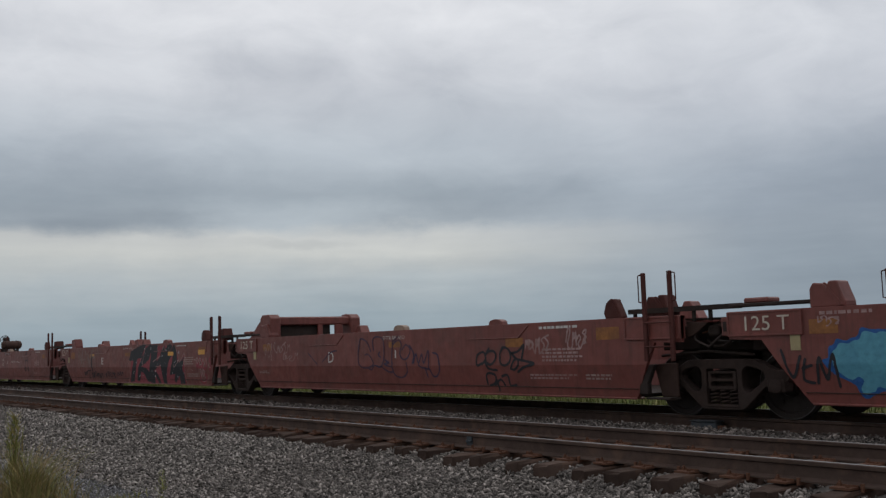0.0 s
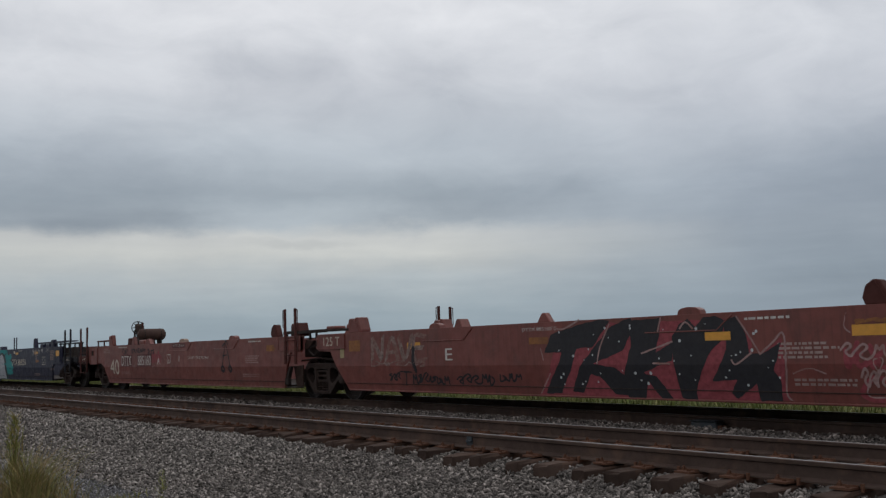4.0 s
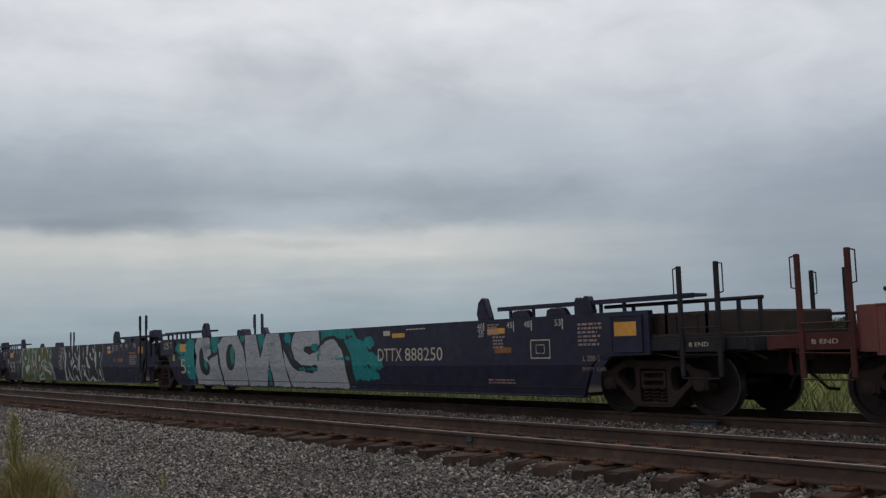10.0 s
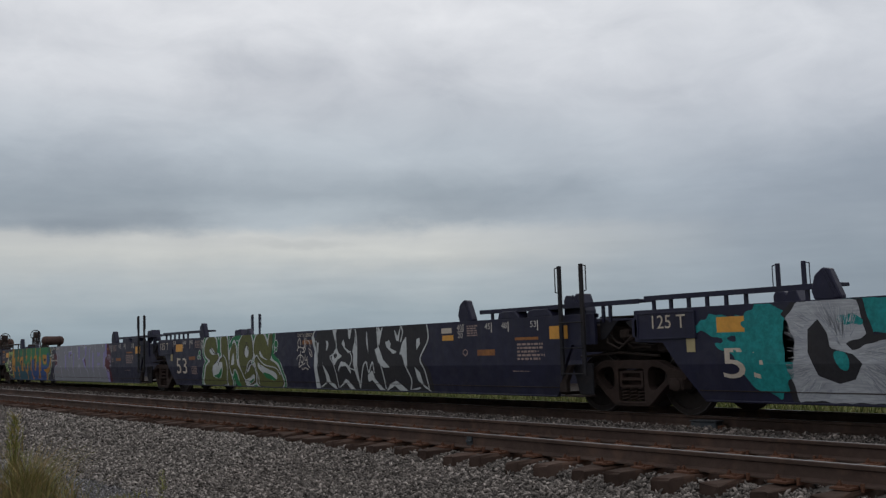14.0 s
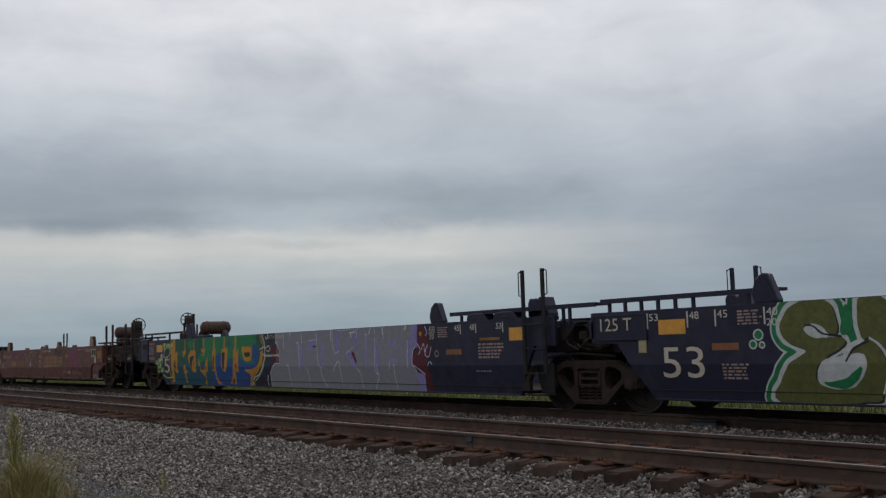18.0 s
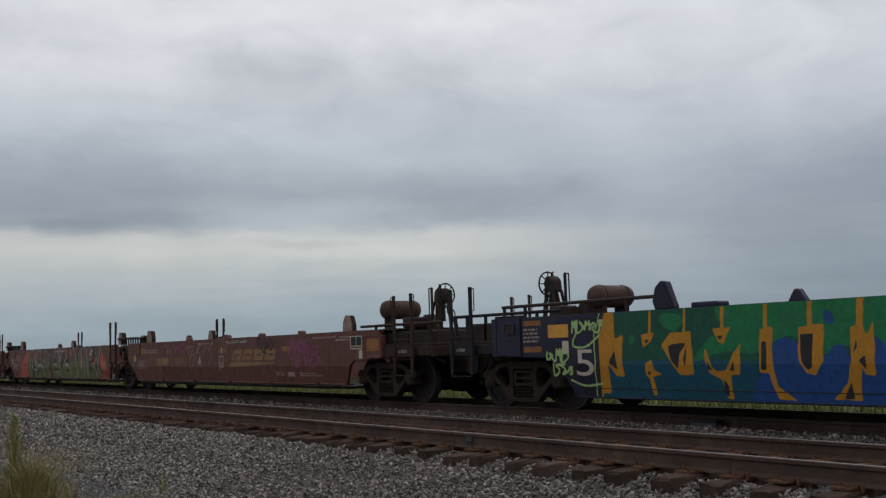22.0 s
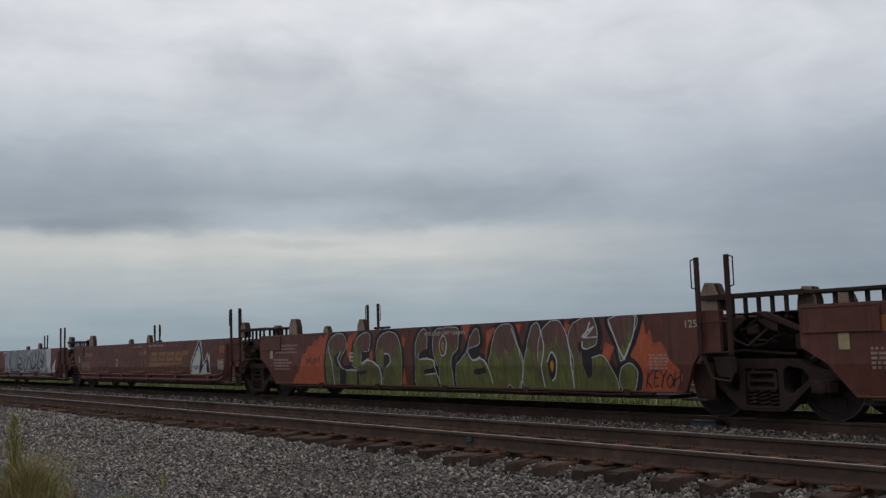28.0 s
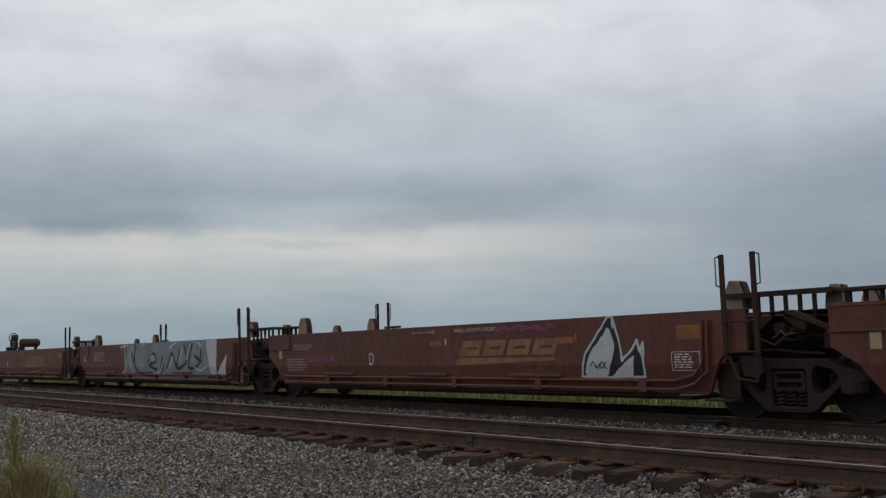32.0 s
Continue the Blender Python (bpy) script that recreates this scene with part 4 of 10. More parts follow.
RUST_FADE = (0.17, 0.06, 0.045)
PM = {
    "fresh_red": paint_material("darker_red_repaint", (0.085, 0.019, 0.020), 0.6, 0.15),
    "bright_stroke": paint_material("pale_brush_stroke", (0.42, 0.43, 0.45), 0.55, 0.1),
    "dull_stroke": paint_material("thin_grey_brush_stroke", (0.245, 0.255, 0.29), 0.6, 0.15),
    "stencil": paint_material("stencil_white", (0.50, 0.47, 0.44), 0.7, 0.12, (0.28, 0.2, 0.18), 0.5),
    "faint": paint_material("worn_stencil", (0.30, 0.22, 0.20), 0.8, 0.15, (0.17, 0.1, 0.09), 0.6),
    "cream": paint_material("cream_stencil", (0.47, 0.41, 0.34), 0.7, 0.1, (0.3, 0.22, 0.17), 0.4),
    "gold": paint_material("faded_gold_lettering", (0.23, 0.125, 0.06), 0.7, 0.15, (0.14, 0.06, 0.04), 0.7),
    "yellow": M["yellow"],
    "worn_yellow": paint_material("worn_orange_sheet", (0.24, 0.10, 0.032), 0.6, 0.2, (0.14, 0.06, 0.04), 0.7),
    "black": paint_material("black_spray", (0.021, 0.020, 0.024), 0.6, 0.2, (0.035, 0.03, 0.03), 0.4),
    "ink": paint_material("dark_blue_marker", (0.05, 0.035, 0.06), 0.7, 0.2, RUST_FADE, 0.35),
    "teal": paint_material("teal_spray", (0.012, 0.20, 0.20), 0.6, 0.22, (0.02, 0.11, 0.13), 0.5),
    "silver": paint_material("brushed_silver_spray", (0.34, 0.35, 0.375), 0.55, 0.22, (0.28, 0.29, 0.33), 0.5, 5.0, (1.0, 1.0, 9.0)),
    "cyan": paint_material("sky_blue_spray", (0.085, 0.26, 0.34), 0.6, 0.15, (0.06, 0.18, 0.27), 0.6),
    "blue_edge": paint_material("blue_spray", (0.02, 0.08, 0.24), 0.6, 0.2),
    "chalk": paint_material("pale_chalk_scrawl", (0.30, 0.20, 0.19), 0.9, 0.2, RUST_FADE, 0.6),
    "sage": paint_material("grey_green_spray", (0.20, 0.14, 0.125), 0.8, 0.4, RUST_FADE, 0.9),
    "pink": paint_material("dusty_red_fill", (0.23, 0.05, 0.06), 0.7, 0.2),
    "olive": paint_material("olive_green_spray", (0.094, 0.098, 0.030), 0.6, 0.18, (0.065, 0.07, 0.026), 0.6),
    "white": paint_material("white_spray", (0.44, 0.455, 0.46), 0.6, 0.12, (0.38, 0.40, 0.42), 0.5),
    "green": paint_material("emerald_spray", (0.015, 0.15, 0.055), 0.55, 0.15, (0.012, 0.10, 0.05), 0.5),
    "darkgreen": paint_material("dark_green_spray", (0.012, 0.075, 0.045), 0.55, 0.2, (0.01, 0.05, 0.04), 0.5),
    "royal": paint_material("royal_blue_spray", (0.016, 0.055, 0.20), 0.55, 0.2, (0.012, 0.055, 0.14), 0.5),
    "petrol": paint_material("petrol_blue_spray", (0.010, 0.065, 0.10), 0.55, 0.2),
    "orange": paint_material("amber_spray", (0.42, 0.19, 0.018), 0.55, 0.12, (0.30, 0.13, 0.02), 0.4),
    "lime": paint_material("lime_tag", (0.30, 0.42, 0.16), 0.6, 0.15),
    "grey": paint_material("flat_grey_spray", (0.195, 0.195, 0.222), 0.6, 0.1, (0.20, 0.20, 0.24), 0.5),
    "lilac": paint_material("lilac_spray", (0.20, 0.17, 0.38), 0.6, 0.15, (0.26, 0.25, 0.36), 0.5),
    "pale_lilac": paint_material("pale_lilac_line", (0.42, 0.40, 0.50), 0.6, 0.1),
    "maroon": paint_material("maroon_spray", (0.075, 0.014, 0.022), 0.6, 0.2),
    "vermilion": paint_material("vermilion_spray", (0.36, 0.085, 0.042), 0.65, 0.15, (0.20, 0.06, 0.038), 0.5),
    "moss": paint_material("moss_green_fill", (0.118, 0.125, 0.04), 0.6, 0.3, (0.075, 0.055, 0.038), 0.75, 6.0, (3.0, 3.0, 0.4)),
    "umber": paint_material("umber_fill", (0.115, 0.060, 0.052), 0.6, 0.25, (0.10, 0.085, 0.06), 0.5, 6.0, (3.0, 3.0, 0.5)),
    "purple": paint_material("faded_purple_tag", (0.19, 0.058, 0.115), 0.75, 0.2, (0.15, 0.055, 0.05), 0.7),
    "slate": paint_material("slate_silver_spray", (0.20, 0.22, 0.24), 0.55, 0.25, (0.11, 0.12, 0.14), 0.6, 3.0, (4.0, 4.0, 2.0)),
}


def skin(z, off):
    return -SIDE - off + lean_near(z)


def curve_pts(pts, closed=False, n=6):
    """Smooth path through points."""
    p = [np.array(q, float) for q in pts]
    out = []
    m = len(p)
    for i in range(m if closed else m - 1):
        a, b = p[i], p[(i + 1) % m]
        p0 = p[i - 1] if (closed or i > 0) else a
        p3 = p[(i + 2) % m] if (closed or i + 2 < m) else b
        for k in range(n):
            t = k / n
            out.append(0.5 * (2 * a + (b - p0) * t + (2 * p0 - 5 * a + 4 * b - p3) * t * t + (3 * a - p0 - 3 * b + p3) * t ** 3))
    out.append(p[0] if closed else p[-1])
    return out


def d_path(X, Z, pts):
    """Distance to a path."""
    d = np.full(X.shape, 1e9)
    for a, b in zip(pts, pts[1:]):
        vx, vz = b[0] - a[0], b[1] - a[1]
        L = vx * vx + vz * vz + 1e-12
        t = np.clip(((X - a[0]) * vx + (Z - a[1]) * vz) / L, 0, 1)
        d = np.minimum(d, np.hypot(X - a[0] - t * vx, Z - a[1] - t * vz))
    return d


def d_poly(X, Z, pts):
    """Signed distance to a closed outline, negative within."""
    p = [np.array(q, float) for q in pts]
    d = d_path(X, Z, p + p[:1])
    inside = np.zeros(X.shape, bool)
    for a, b in zip(p, p[1:] + p[:1]):
        hit = ((a[1] > Z) != (b[1] > Z)) & (X < (b[0] - a[0]) * (Z - a[1]) / (b[1] - a[1] + 1e-12) + a[0])
        inside ^= hit
    return np.where(inside, -d, d)


def wobble(X, Z, amp, f=9.0):
    return amp * (np.sin(X * f + 1.3 * np.sin(Z * f * 0.7)) * np.cos(Z * f * 1.1 + X * 2.0) + 0.5 * np.sin(X * f * 2.7 + Z * f * 1.9))


def islands(verts, faces):
    """The separate pieces of a mesh."""
    root = list(range(len(verts)))

    def find(i):
        while root[i] != i:
            root[i] = root[root[i]]
            i = root[i]
        return i
    for f in faces:
        a = find(f[0])
        for v in f[1:]:
            root[find(v)] = a
    groups = {}
    for f in faces:
        groups.setdefault(find(f[0]), []).append(f)
    for fs in groups.values():
        used = sorted({v for f in fs for v in f})
        at = {v: k for k, v in enumerate(used)}
        yield [verts[v] for v in used], [tuple(at[v] for v in f) for f in fs]


def paint_pieces(name, verts, faces, mat, parent, label=""):
    """Each connected piece of paint as a part of its own; crumbs are dropped."""
    first = None
    for vs, fs in islands(verts, faces):
        xs, zs = [v[0] for v in vs], [v[2] for v in vs]
        if max(xs) - min(xs) < 0.012 and max(zs) - min(zs) < 0.012:
            continue
        me = bpy.data.meshes.new(name)
        me.from_pydata(vs, [], fs)
        me.materials.append(mat)
        ob = new(name, me)
        ob.parent = parent
        if label:
            tagged(ob, label)
        first = first or ob
    return first


def patch(name, u, mat, field, x0, x1, z0, z1, off, step=0.03, label=""):
    """A layer of paint wherever field(X, Z) < 0, cut smoothly along its edge and laid on the car's side."""
    nx, nz = max(2, int((x1 - x0) / step) + 1), max(2, int((z1 - z0) / step) + 1)
    xs, zs = np.linspace(x0, x1, nx), np.linspace(z0, z1, nz)
    X, Z = np.meshgrid(xs, zs, indexing="ij")
    F = np.array(field(X, Z), float)
    F[np.abs(F) < 1e-6] = 1e-6
    verts, faces, index = [], [], {}

    def vert(key, x, z):
        if key not in index:
            index[key] = len(verts)
            verts.append((float(x), float(skin(z, off)), float(z)))
        return index[key]

    def corner(i, j):
        return vert((i, j), xs[i], zs[j])

    def edge(i, j, k, m):
        key = ((i, j), (k, m)) if (i, j) < (k, m) else ((k, m), (i, j))
        a, b = F[i, j], F[k, m]
        t = a / (a - b)
        return vert(key, xs[i] + (xs[k] - xs[i]) * t, zs[j] + (zs[m] - zs[j]) * t)

    inside = F < 0
    for j in range(nz - 1):
        run = None
        for i in range(nx):
            full = i < nx - 1 and inside[i, j] and inside[i + 1, j] and inside[i, j + 1] and inside[i + 1, j + 1]
            if full:
                run = i if run is None else run
                continue
            if run is not None:
                faces.append((corner(run, j), corner(i, j), corner(i, j + 1), corner(run, j + 1)))
                run = None
            if i == nx - 1:
                continue
            quad = [(i, j), (i + 1, j), (i + 1, j + 1), (i, j + 1)]
            if not any(inside[c] for c in quad):
                continue
            poly = []
            for k in range(4):
                a, b = quad[k], quad[(k + 1) % 4]
                if inside[a]:
                    poly.append(corner(*a))
                if inside[a] != inside[b]:
                    poly.append(edge(*a, *b))
            if len(poly) > 2:
                faces.append(tuple(poly))
    if not faces:
        return None
    return paint_pieces(name, verts, faces, PM[mat] if isinstance(mat, str) else mat, u, label)


def sheet(u, mat, x0, x1, z0, z1, off=0.004, name="reflector", label=""):
    return patch(name, u, mat, lambda X, Z: np.full(X.shape, -1.0), x0, x1, z0, z1, off, 0.25, label)


def words(u, text, x0, x1, z0, z1, mat="stencil", off=0.006, parent=None, shear=0.0):
    """Lettering fitted to the given box on the car's side."""
    cu = bpy.data.curves.new("lettering", "FONT")
    cu.body = text
    cu.resolution_u = 3
    tmp = bpy.data.objects.new("lettering", cu)
    me = tmp.to_mesh().copy()
    tmp.to_mesh_clear()
    bpy.data.objects.remove(tmp)
    bpy.data.curves.remove(cu)
    co = np.array([v.co[:] for v in me.vertices])
    lo, hi = co.min(0), co.max(0)
    bm = bmesh.new()
    bm.from_mesh(me)
    bpy.data.meshes.remove(me)
    for v in bm.verts:
        k = (v.co.y - lo[1]) / (hi[1] - lo[1])
        v.co = Vector((x0 + (v.co.x - lo[0]) / (hi[0] - lo[0]) * (x1 - x0) + shear * k, 0, z0 + k * (z1 - z0)))
    if z0 < CREASE < z1:
        bmesh.ops.bisect_plane(bm, geom=bm.verts[:] + bm.edges[:] + bm.faces[:], plane_co=(0, 0, CREASE), plane_no=(0, 0, 1))
    for v in bm.verts:
        v.co.y = skin(v.co.z, off)
    bm.verts.index_update()
    verts, faces = [tuple(v.co) for v in bm.verts], [tuple(v.index for v in f.verts) for f in bm.faces]
    bm.free()
    return paint_pieces("letter", verts, faces, PM[mat], parent or u)


def small_print(u, x0, x1, z0, z1, rows, seed, mat="faint", off=0.005):
    """Rows of writing too small to read: broken bars."""
    rnd = random.Random(seed)
    bm = bmesh.new()
    h = (z1 - z0) / rows
    for r in range(rows):
        z = z1 - (r + 0.5) * h
        x = x0
        end = x1 - rnd.uniform(0, 0.3) * (x1 - x0)
        while x < end:
            w = min(rnd.uniform(0.03, 0.12), end - x)
            a, b = z - 0.30 * h, z + 0.25 * h
            vs = [bm.verts.new((px, skin(pz, off), pz)) for px, pz in ((x, a), (x + w, a), (x + w, b), (x, b))]
            bm.faces.new(vs)
            x += w + rnd.uniform(0.015, 0.035)
    return part("small_print", bm, PM[mat], u)


def scrawl(u, mat, paths, w, off=0.006, step=0.02, name="graffiti_tag", closed=False):
    """One tag drawn with a marker or spray can: thin smooth lines."""
    ps = [curve_pts(p, closed, 6) for p in paths]
    allp = [q for p in ps for q in p]
    xs, zs = [q[0] for q in allp], [q[1] for q in allp]

    def f(X, Z):
        d = np.full(X.shape, 1e9)
        for p in ps:
            d = np.minimum(d, d_path(X, Z, p))
        return d - w / 2 + wobble(X, Z, w * 0.07, 23.0)
    return patch(name, u, mat, f, min(xs) - w, max(xs) + w, max(0.31, min(zs) - w), min(1.62, max(zs) + w), off, step)


def scribble(seed, x0, x1, z0, z1, n):
    """A wild unreadable hand: cursive loops of uneven size from x0 to x1."""
    rnd = random.Random(seed)
    loops = max(2, round(n / 3))
    w, h = (x1 - x0) / loops, z1 - z0
    pts = []
    for i in range(loops):
        c, top, low = x0 + w * (i + 0.5), z0 + h * rnd.uniform(0.62, 1.0), z0 + h * rnd.uniform(0.0, 0.3)
        k, r = rnd.randrange(4), rnd.uniform(0.4, 0.75) * w
        if k == 0:
            pts += [(c - r, low + 0.3 * h), (c, top), (c + r * 0.6, top - 0.15 * h), (c - r * 0.3, low + 0.2 * h), (c + r * 0.5, low)]
        elif k == 1:
            pts += [(c - r * 0.5, top), (c - r * 0.6, low), (c + r * 0.2, low + 0.1 * h), (c + r * 0.7, (top + low) / 2), (c, top - 0.1 * h)]
        elif k == 2:
            pts += [(c - r * 0.4, low), (c - r * 0.1, top), (c + r * 0.2, (top + low) / 2), (c + r * 0.6, top), (c + r * 0.7, low)]
        else:
            pts += [(c + r * 0.6, top), (c - r * 0.5, top - 0.1 * h), (c + r * 0.5, (top + low) / 2), (c - r * 0.4, low), (c + r * 0.4, low + 0.05 * h)]
    return [(min(max(x, x0), x1), min(max(z, z0), z1)) for x, z in pts]


def brush(u, mat, inside, x0, x1, z0, z1, n, centre, off, seed):
    """Short brush strokes fanning out from a letter's middle."""
    rnd = np.random.RandomState(seed)
    X, Z = rnd.uniform(x0, x1, n * 3), rnd.uniform(z0, z1, n * 3)
    ok = inside(X, Z) < -0.05
    bm = bmesh.new()
    for x, z in list(zip(X[ok], Z[ok]))[:n]:
        a = math.atan2(z - centre[1], x - centre[0]) + rnd.uniform(-0.25, 0.25)
        ln, w = rnd.uniform(0.12, 0.36), rnd.uniform(0.003, 0.008)
        dx, dz = math.cos(a), math.sin(a)
        tip = (x + dx * ln, z + dz * ln)
        if not 0.31 < tip[1] < 1.6 or inside(np.array([tip[0]]), np.array([tip[1]]))[0] > -0.02:
            continue
        if (z - CREASE) * (tip[1] - CREASE) < 0:
            continue
        pts = [(x - dz * w, z + dx * w), (tip[0] - dz * w * 0.3, tip[1] + dx * w * 0.3), (tip[0] + dz * w * 0.3, tip[1] - dx * w * 0.3), (x + dz * w, z - dx * w)]
        bm.faces.new([bm.verts.new((px, skin(pz, off), pz)) for px, pz in pts])
    return tagged(part("brushwork", bm, PM[mat], u), "", "", "", "stuff")

M["pale"] = material("pale_yellow_plate", (0.38, 0.31, 0.16), 0.6, vary=0.2, stain=(0.2, 0.15, 0.09), stain_amt=0.5, bump=0.05)
M["bleached"] = material("bleached_brown_paint", (0.235, 0.165, 0.125), 0.75, vary=0.3, stain=(0.11, 0.055, 0.042), stain_amt=0.65, bump=0.12)
M["tank"] = material("rusty_reservoir_paint", (0.066, 0.038, 0.031), 0.7, vary=0.3, stain=(0.10, 0.06, 0.045), stain_amt=0.4, bump=0.15, spec=0.15)

T_RED = [6.6, -9.05, -24.88, -40.72, -56.35]
T_BLUE = [-60.35, -80.16, -99.50, -118.6]
T_BROWN = [-122.9, -138.72, -154.2, -169.72, -185.1, -200.4]
END_SHIFT = {-56.35: 0.28, -60.35: -0.15, -118.6: -0.13, -122.9: -0.19}   # trucks under the coupled ends
for q in T_RED + T_BLUE + T_BROWN:
    build_truck(q + END_SHIFT.get(q, 0.0))

# the cars are drawn to the nominal truck centres above; these are the true ones
TRUE_RED = [6.6, -9.05, -24.87, -40.81, -56.63]
TRUE_BLUE = [-60.69, -80.84, -100.54, -119.98]
TRUE_BROWN = [-124.35, -140.37, -155.96, -171.48, -186.87, -202.17]


def chainage(q):
    """True place along the train of a nominal one."""
    return float(np.interp(-q, [-v for v in T_RED + T_BLUE + T_BROWN], TRUE_RED + TRUE_BLUE + TRUE_BROWN))


def settle_train():
    """Draw every car out to its true length and set cars and trucks at their true places."""
    for i, (ob, q) in enumerate(MOVERS):
        place = chainage(q)
        if ob.name.startswith("well_car"):
            for T, W in ((T_RED, TRUE_RED), (T_BLUE, TRUE_BLUE), (T_BROWN, TRUE_BROWN)):
                for k in range(len(T) - 1):
                    if abs((T[k] + T[k + 1]) / 2 - q) < 0.01:
                        place, ratio = (W[k] + W[k + 1]) / 2, (W[k + 1] - W[k]) / (T[k + 1] - T[k])
            for child in ob.children_recursive:
                if child.type == "MESH":
                    child.data.transform(Matrix.Diagonal((ratio, 1, 1, 1)))
        MOVERS[i] = (ob, place)

RED_TOP, BLUE_TOP, BROWN_TOP = 1.53, 1.63, 1.57
red, blue, brown = [], [], []
red_labels = ["faded red oxide steel well car with a sky-blue graffiti blob", "faded red oxide steel well car with looping dark tags",
              "faded red oxide steel well car with spotted black graffiti", "faded red steel well car with white car number and big 40"]
blue_labels = ["dark navy steel well car with huge silver and teal graffiti", "dark navy steel well car with olive and black graffiti letters",
               "dark navy steel well car covered in green, amber and grey graffiti"]
brown_labels = ["dull brown steel well car with faded gold emblem", "brown steel well car with vermilion and moss green graffiti",
                "brown steel well car with gold emblem and white flame graffiti", "brown steel well car with silver grey scrawled graffiti", "brown steel well car with reservoir and brake wheel"]
for i in range(4):
    red.append(build_unit("well_car", T_RED[i + 1], T_RED[i], RED_TOP, M["red"], "coupler" if i == 3 else "joint", "joint", red_labels[i], "red well cars"))
for i in range(3):
    blue.append(build_unit("well_car", T_BLUE[i + 1], T_BLUE[i], BLUE_TOP, M["navy"], "coupler" if i == 2 else "joint", "coupler" if i == 0 else "joint", blue_labels[i], "navy well cars"))
for i in range(5):
    brown.append(build_unit("well_car", T_BROWN[i + 1], T_BROWN[i], BROWN_TOP, M["brown"], "coupler" if i == 4 else "joint", "coupler" if i == 0 else "joint", brown_labels[i], "brown well cars", 0.39))


def mid(row, i):
    return (row[i] + row[i + 1]) / 2


for i in range(4):
    m, u = mid(T_RED, i), red[i]
    joint_right(u, T_RED[i] - m, RED_TOP, M["red"], "red")
    if i < 3:
        joint_left(u, T_RED[i + 1] - m, RED_TOP, M["red"], "red")
for i in range(3):
    m, u = mid(T_BLUE, i), blue[i]
    if i > 0:
        joint_right(u, T_BLUE[i] - m, BLUE_TOP, M["navy"], "navy")
    if i < 2:
        joint_left(u, T_BLUE[i + 1] - m, BLUE_TOP, M["navy"], "navy")
for i in range(5):
    m, u = mid(T_BROWN, i), brown[i]
    if i > 0:
        joint_right(u, T_BROWN[i] - m, BROWN_TOP, M["brown"], "brown")
    if i < 4:
        joint_left(u, T_BROWN[i + 1] - m, BROWN_TOP, M["brown"], "brown")

# outer ends with couplers
m = mid(T_RED, 3)
c = T_RED[4] - m
coupler_end(red[3], c, -1, RED_TOP, M["red"], "red", (c - 1.30, c - 0.59), (-57.2 - m, 0.5, 2.24, -55.7 - m, -0.05, 1.0, 1.94))
end_plate(red[3], M["red"], c - 0.30, c + 0.46, 0.90, 1.54, (c - 0.16, c + 0.10, 1.22, 1.40))
guide(red[3], M["red"], -54.81 - m, -54.38 - m, RED_TOP, 1.91, -1.42, "block", 0.12)
guide(red[3], M["soot_red"], -53.17 - m, -52.70 - m, RED_TOP, 1.77, -1.34, "tall", 0.2)
guide(red[3], M["red"], -52.60 - m, -52.28 - m, RED_TOP, 1.80, -1.42, "tri", 0.1)
m = mid(T_BLUE, 0)
c = T_BLUE[0] - m
coupler_end(blue[0], c, 1, BLUE_TOP, M["navy"], "navy", (c + 0.76, c + 1.42))
end_plate(blue[0], M["navy"], c - 0.66, c - 0.02, 0.99, 1.58)
guide(blue[0], M["navy"], c - 4.03, c - 3.66, BLUE_TOP, 2.05, -1.42, "hex", 0.13)
guide(blue[0], M["navy"], c - 1.52, c - 1.12, BLUE_TOP, 1.93, -1.40, "block", 0.14)
guide(blue[0], M["navy"], c - 2.2, c - 1.7, BLUE_TOP, 1.77, -1.40, "tall", 0.14)
handrail(blue[0], M["navy"], c - 3.5, c + 0.9, 1.83, -1.30, (c - 3.2, c - 2.6, c - 2.0, c - 1.0, c - 0.5), BLUE_TOP, 0.035)
guide(blue[0], M["navy"], c - 3.08, c - 2.6, BLUE_TOP, 1.77, -1.40, "tall", 0.14)
m = mid(T_BLUE, 2)
c = T_BLUE[3] - m
coupler_end(blue[2], c, -1, BLUE_TOP, M["navy"], "navy", (c - 1.66, c - 1.07), (-119.5 - m, 0.35, 2.34, -118.3 - m, 0.3, 1.35, 2.02))
end_plate(blue[2], M["navy"], c - 0.42, c + 0.24, 0.97, 1.68, (c - 0.16, c + 0.08, 1.36, 1.52))
guide(blue[2], M["navy"], -115.42 - m, -115.0 - m, BLUE_TOP, 2.07, -1.42, "hex", 0.13)
handrail(blue[2], M["grime"], c - 0.35, c + 3.3, 1.84, -1.34, (c - 0.3, c + 0.25, c + 1.7, c + 2.6), BLUE_TOP, 0.03)
m = mid(T_BROWN, 0)
c = T_BROWN[0] - m
coupler_end(brown[0], c, 1, BROWN_TOP, M["brown"], "brown", (c + 0.73, c + 1.34), (-121.63 - m, -0.55, 2.25, -123.95 - m, -0.6, 0.45, 2.04))
end_plate(brown[0], M["brown"], c - 0.46, c + 0.19, 0.97, 1.46)
guide(brown[0], M["bleached"], c - 1.48, c - 1.10, BROWN_TOP, 1.94, -1.40, "fold", 0.12, "sun-bleached brown guide casting")
m = mid(T_BROWN, 4)
c = T_BROWN[5] - m
coupler_end(brown[4], c, -1, BROWN_TOP, M["brown"], "brown", (c - 1.5, c - 0.9), (c - 0.9, 0.35, 2.3, c + 0.4, 0.3, 1.35, 2.0))
end_plate(brown[4], M["brown"], c - 0.42, c + 0.24, 0.97, 1.5)

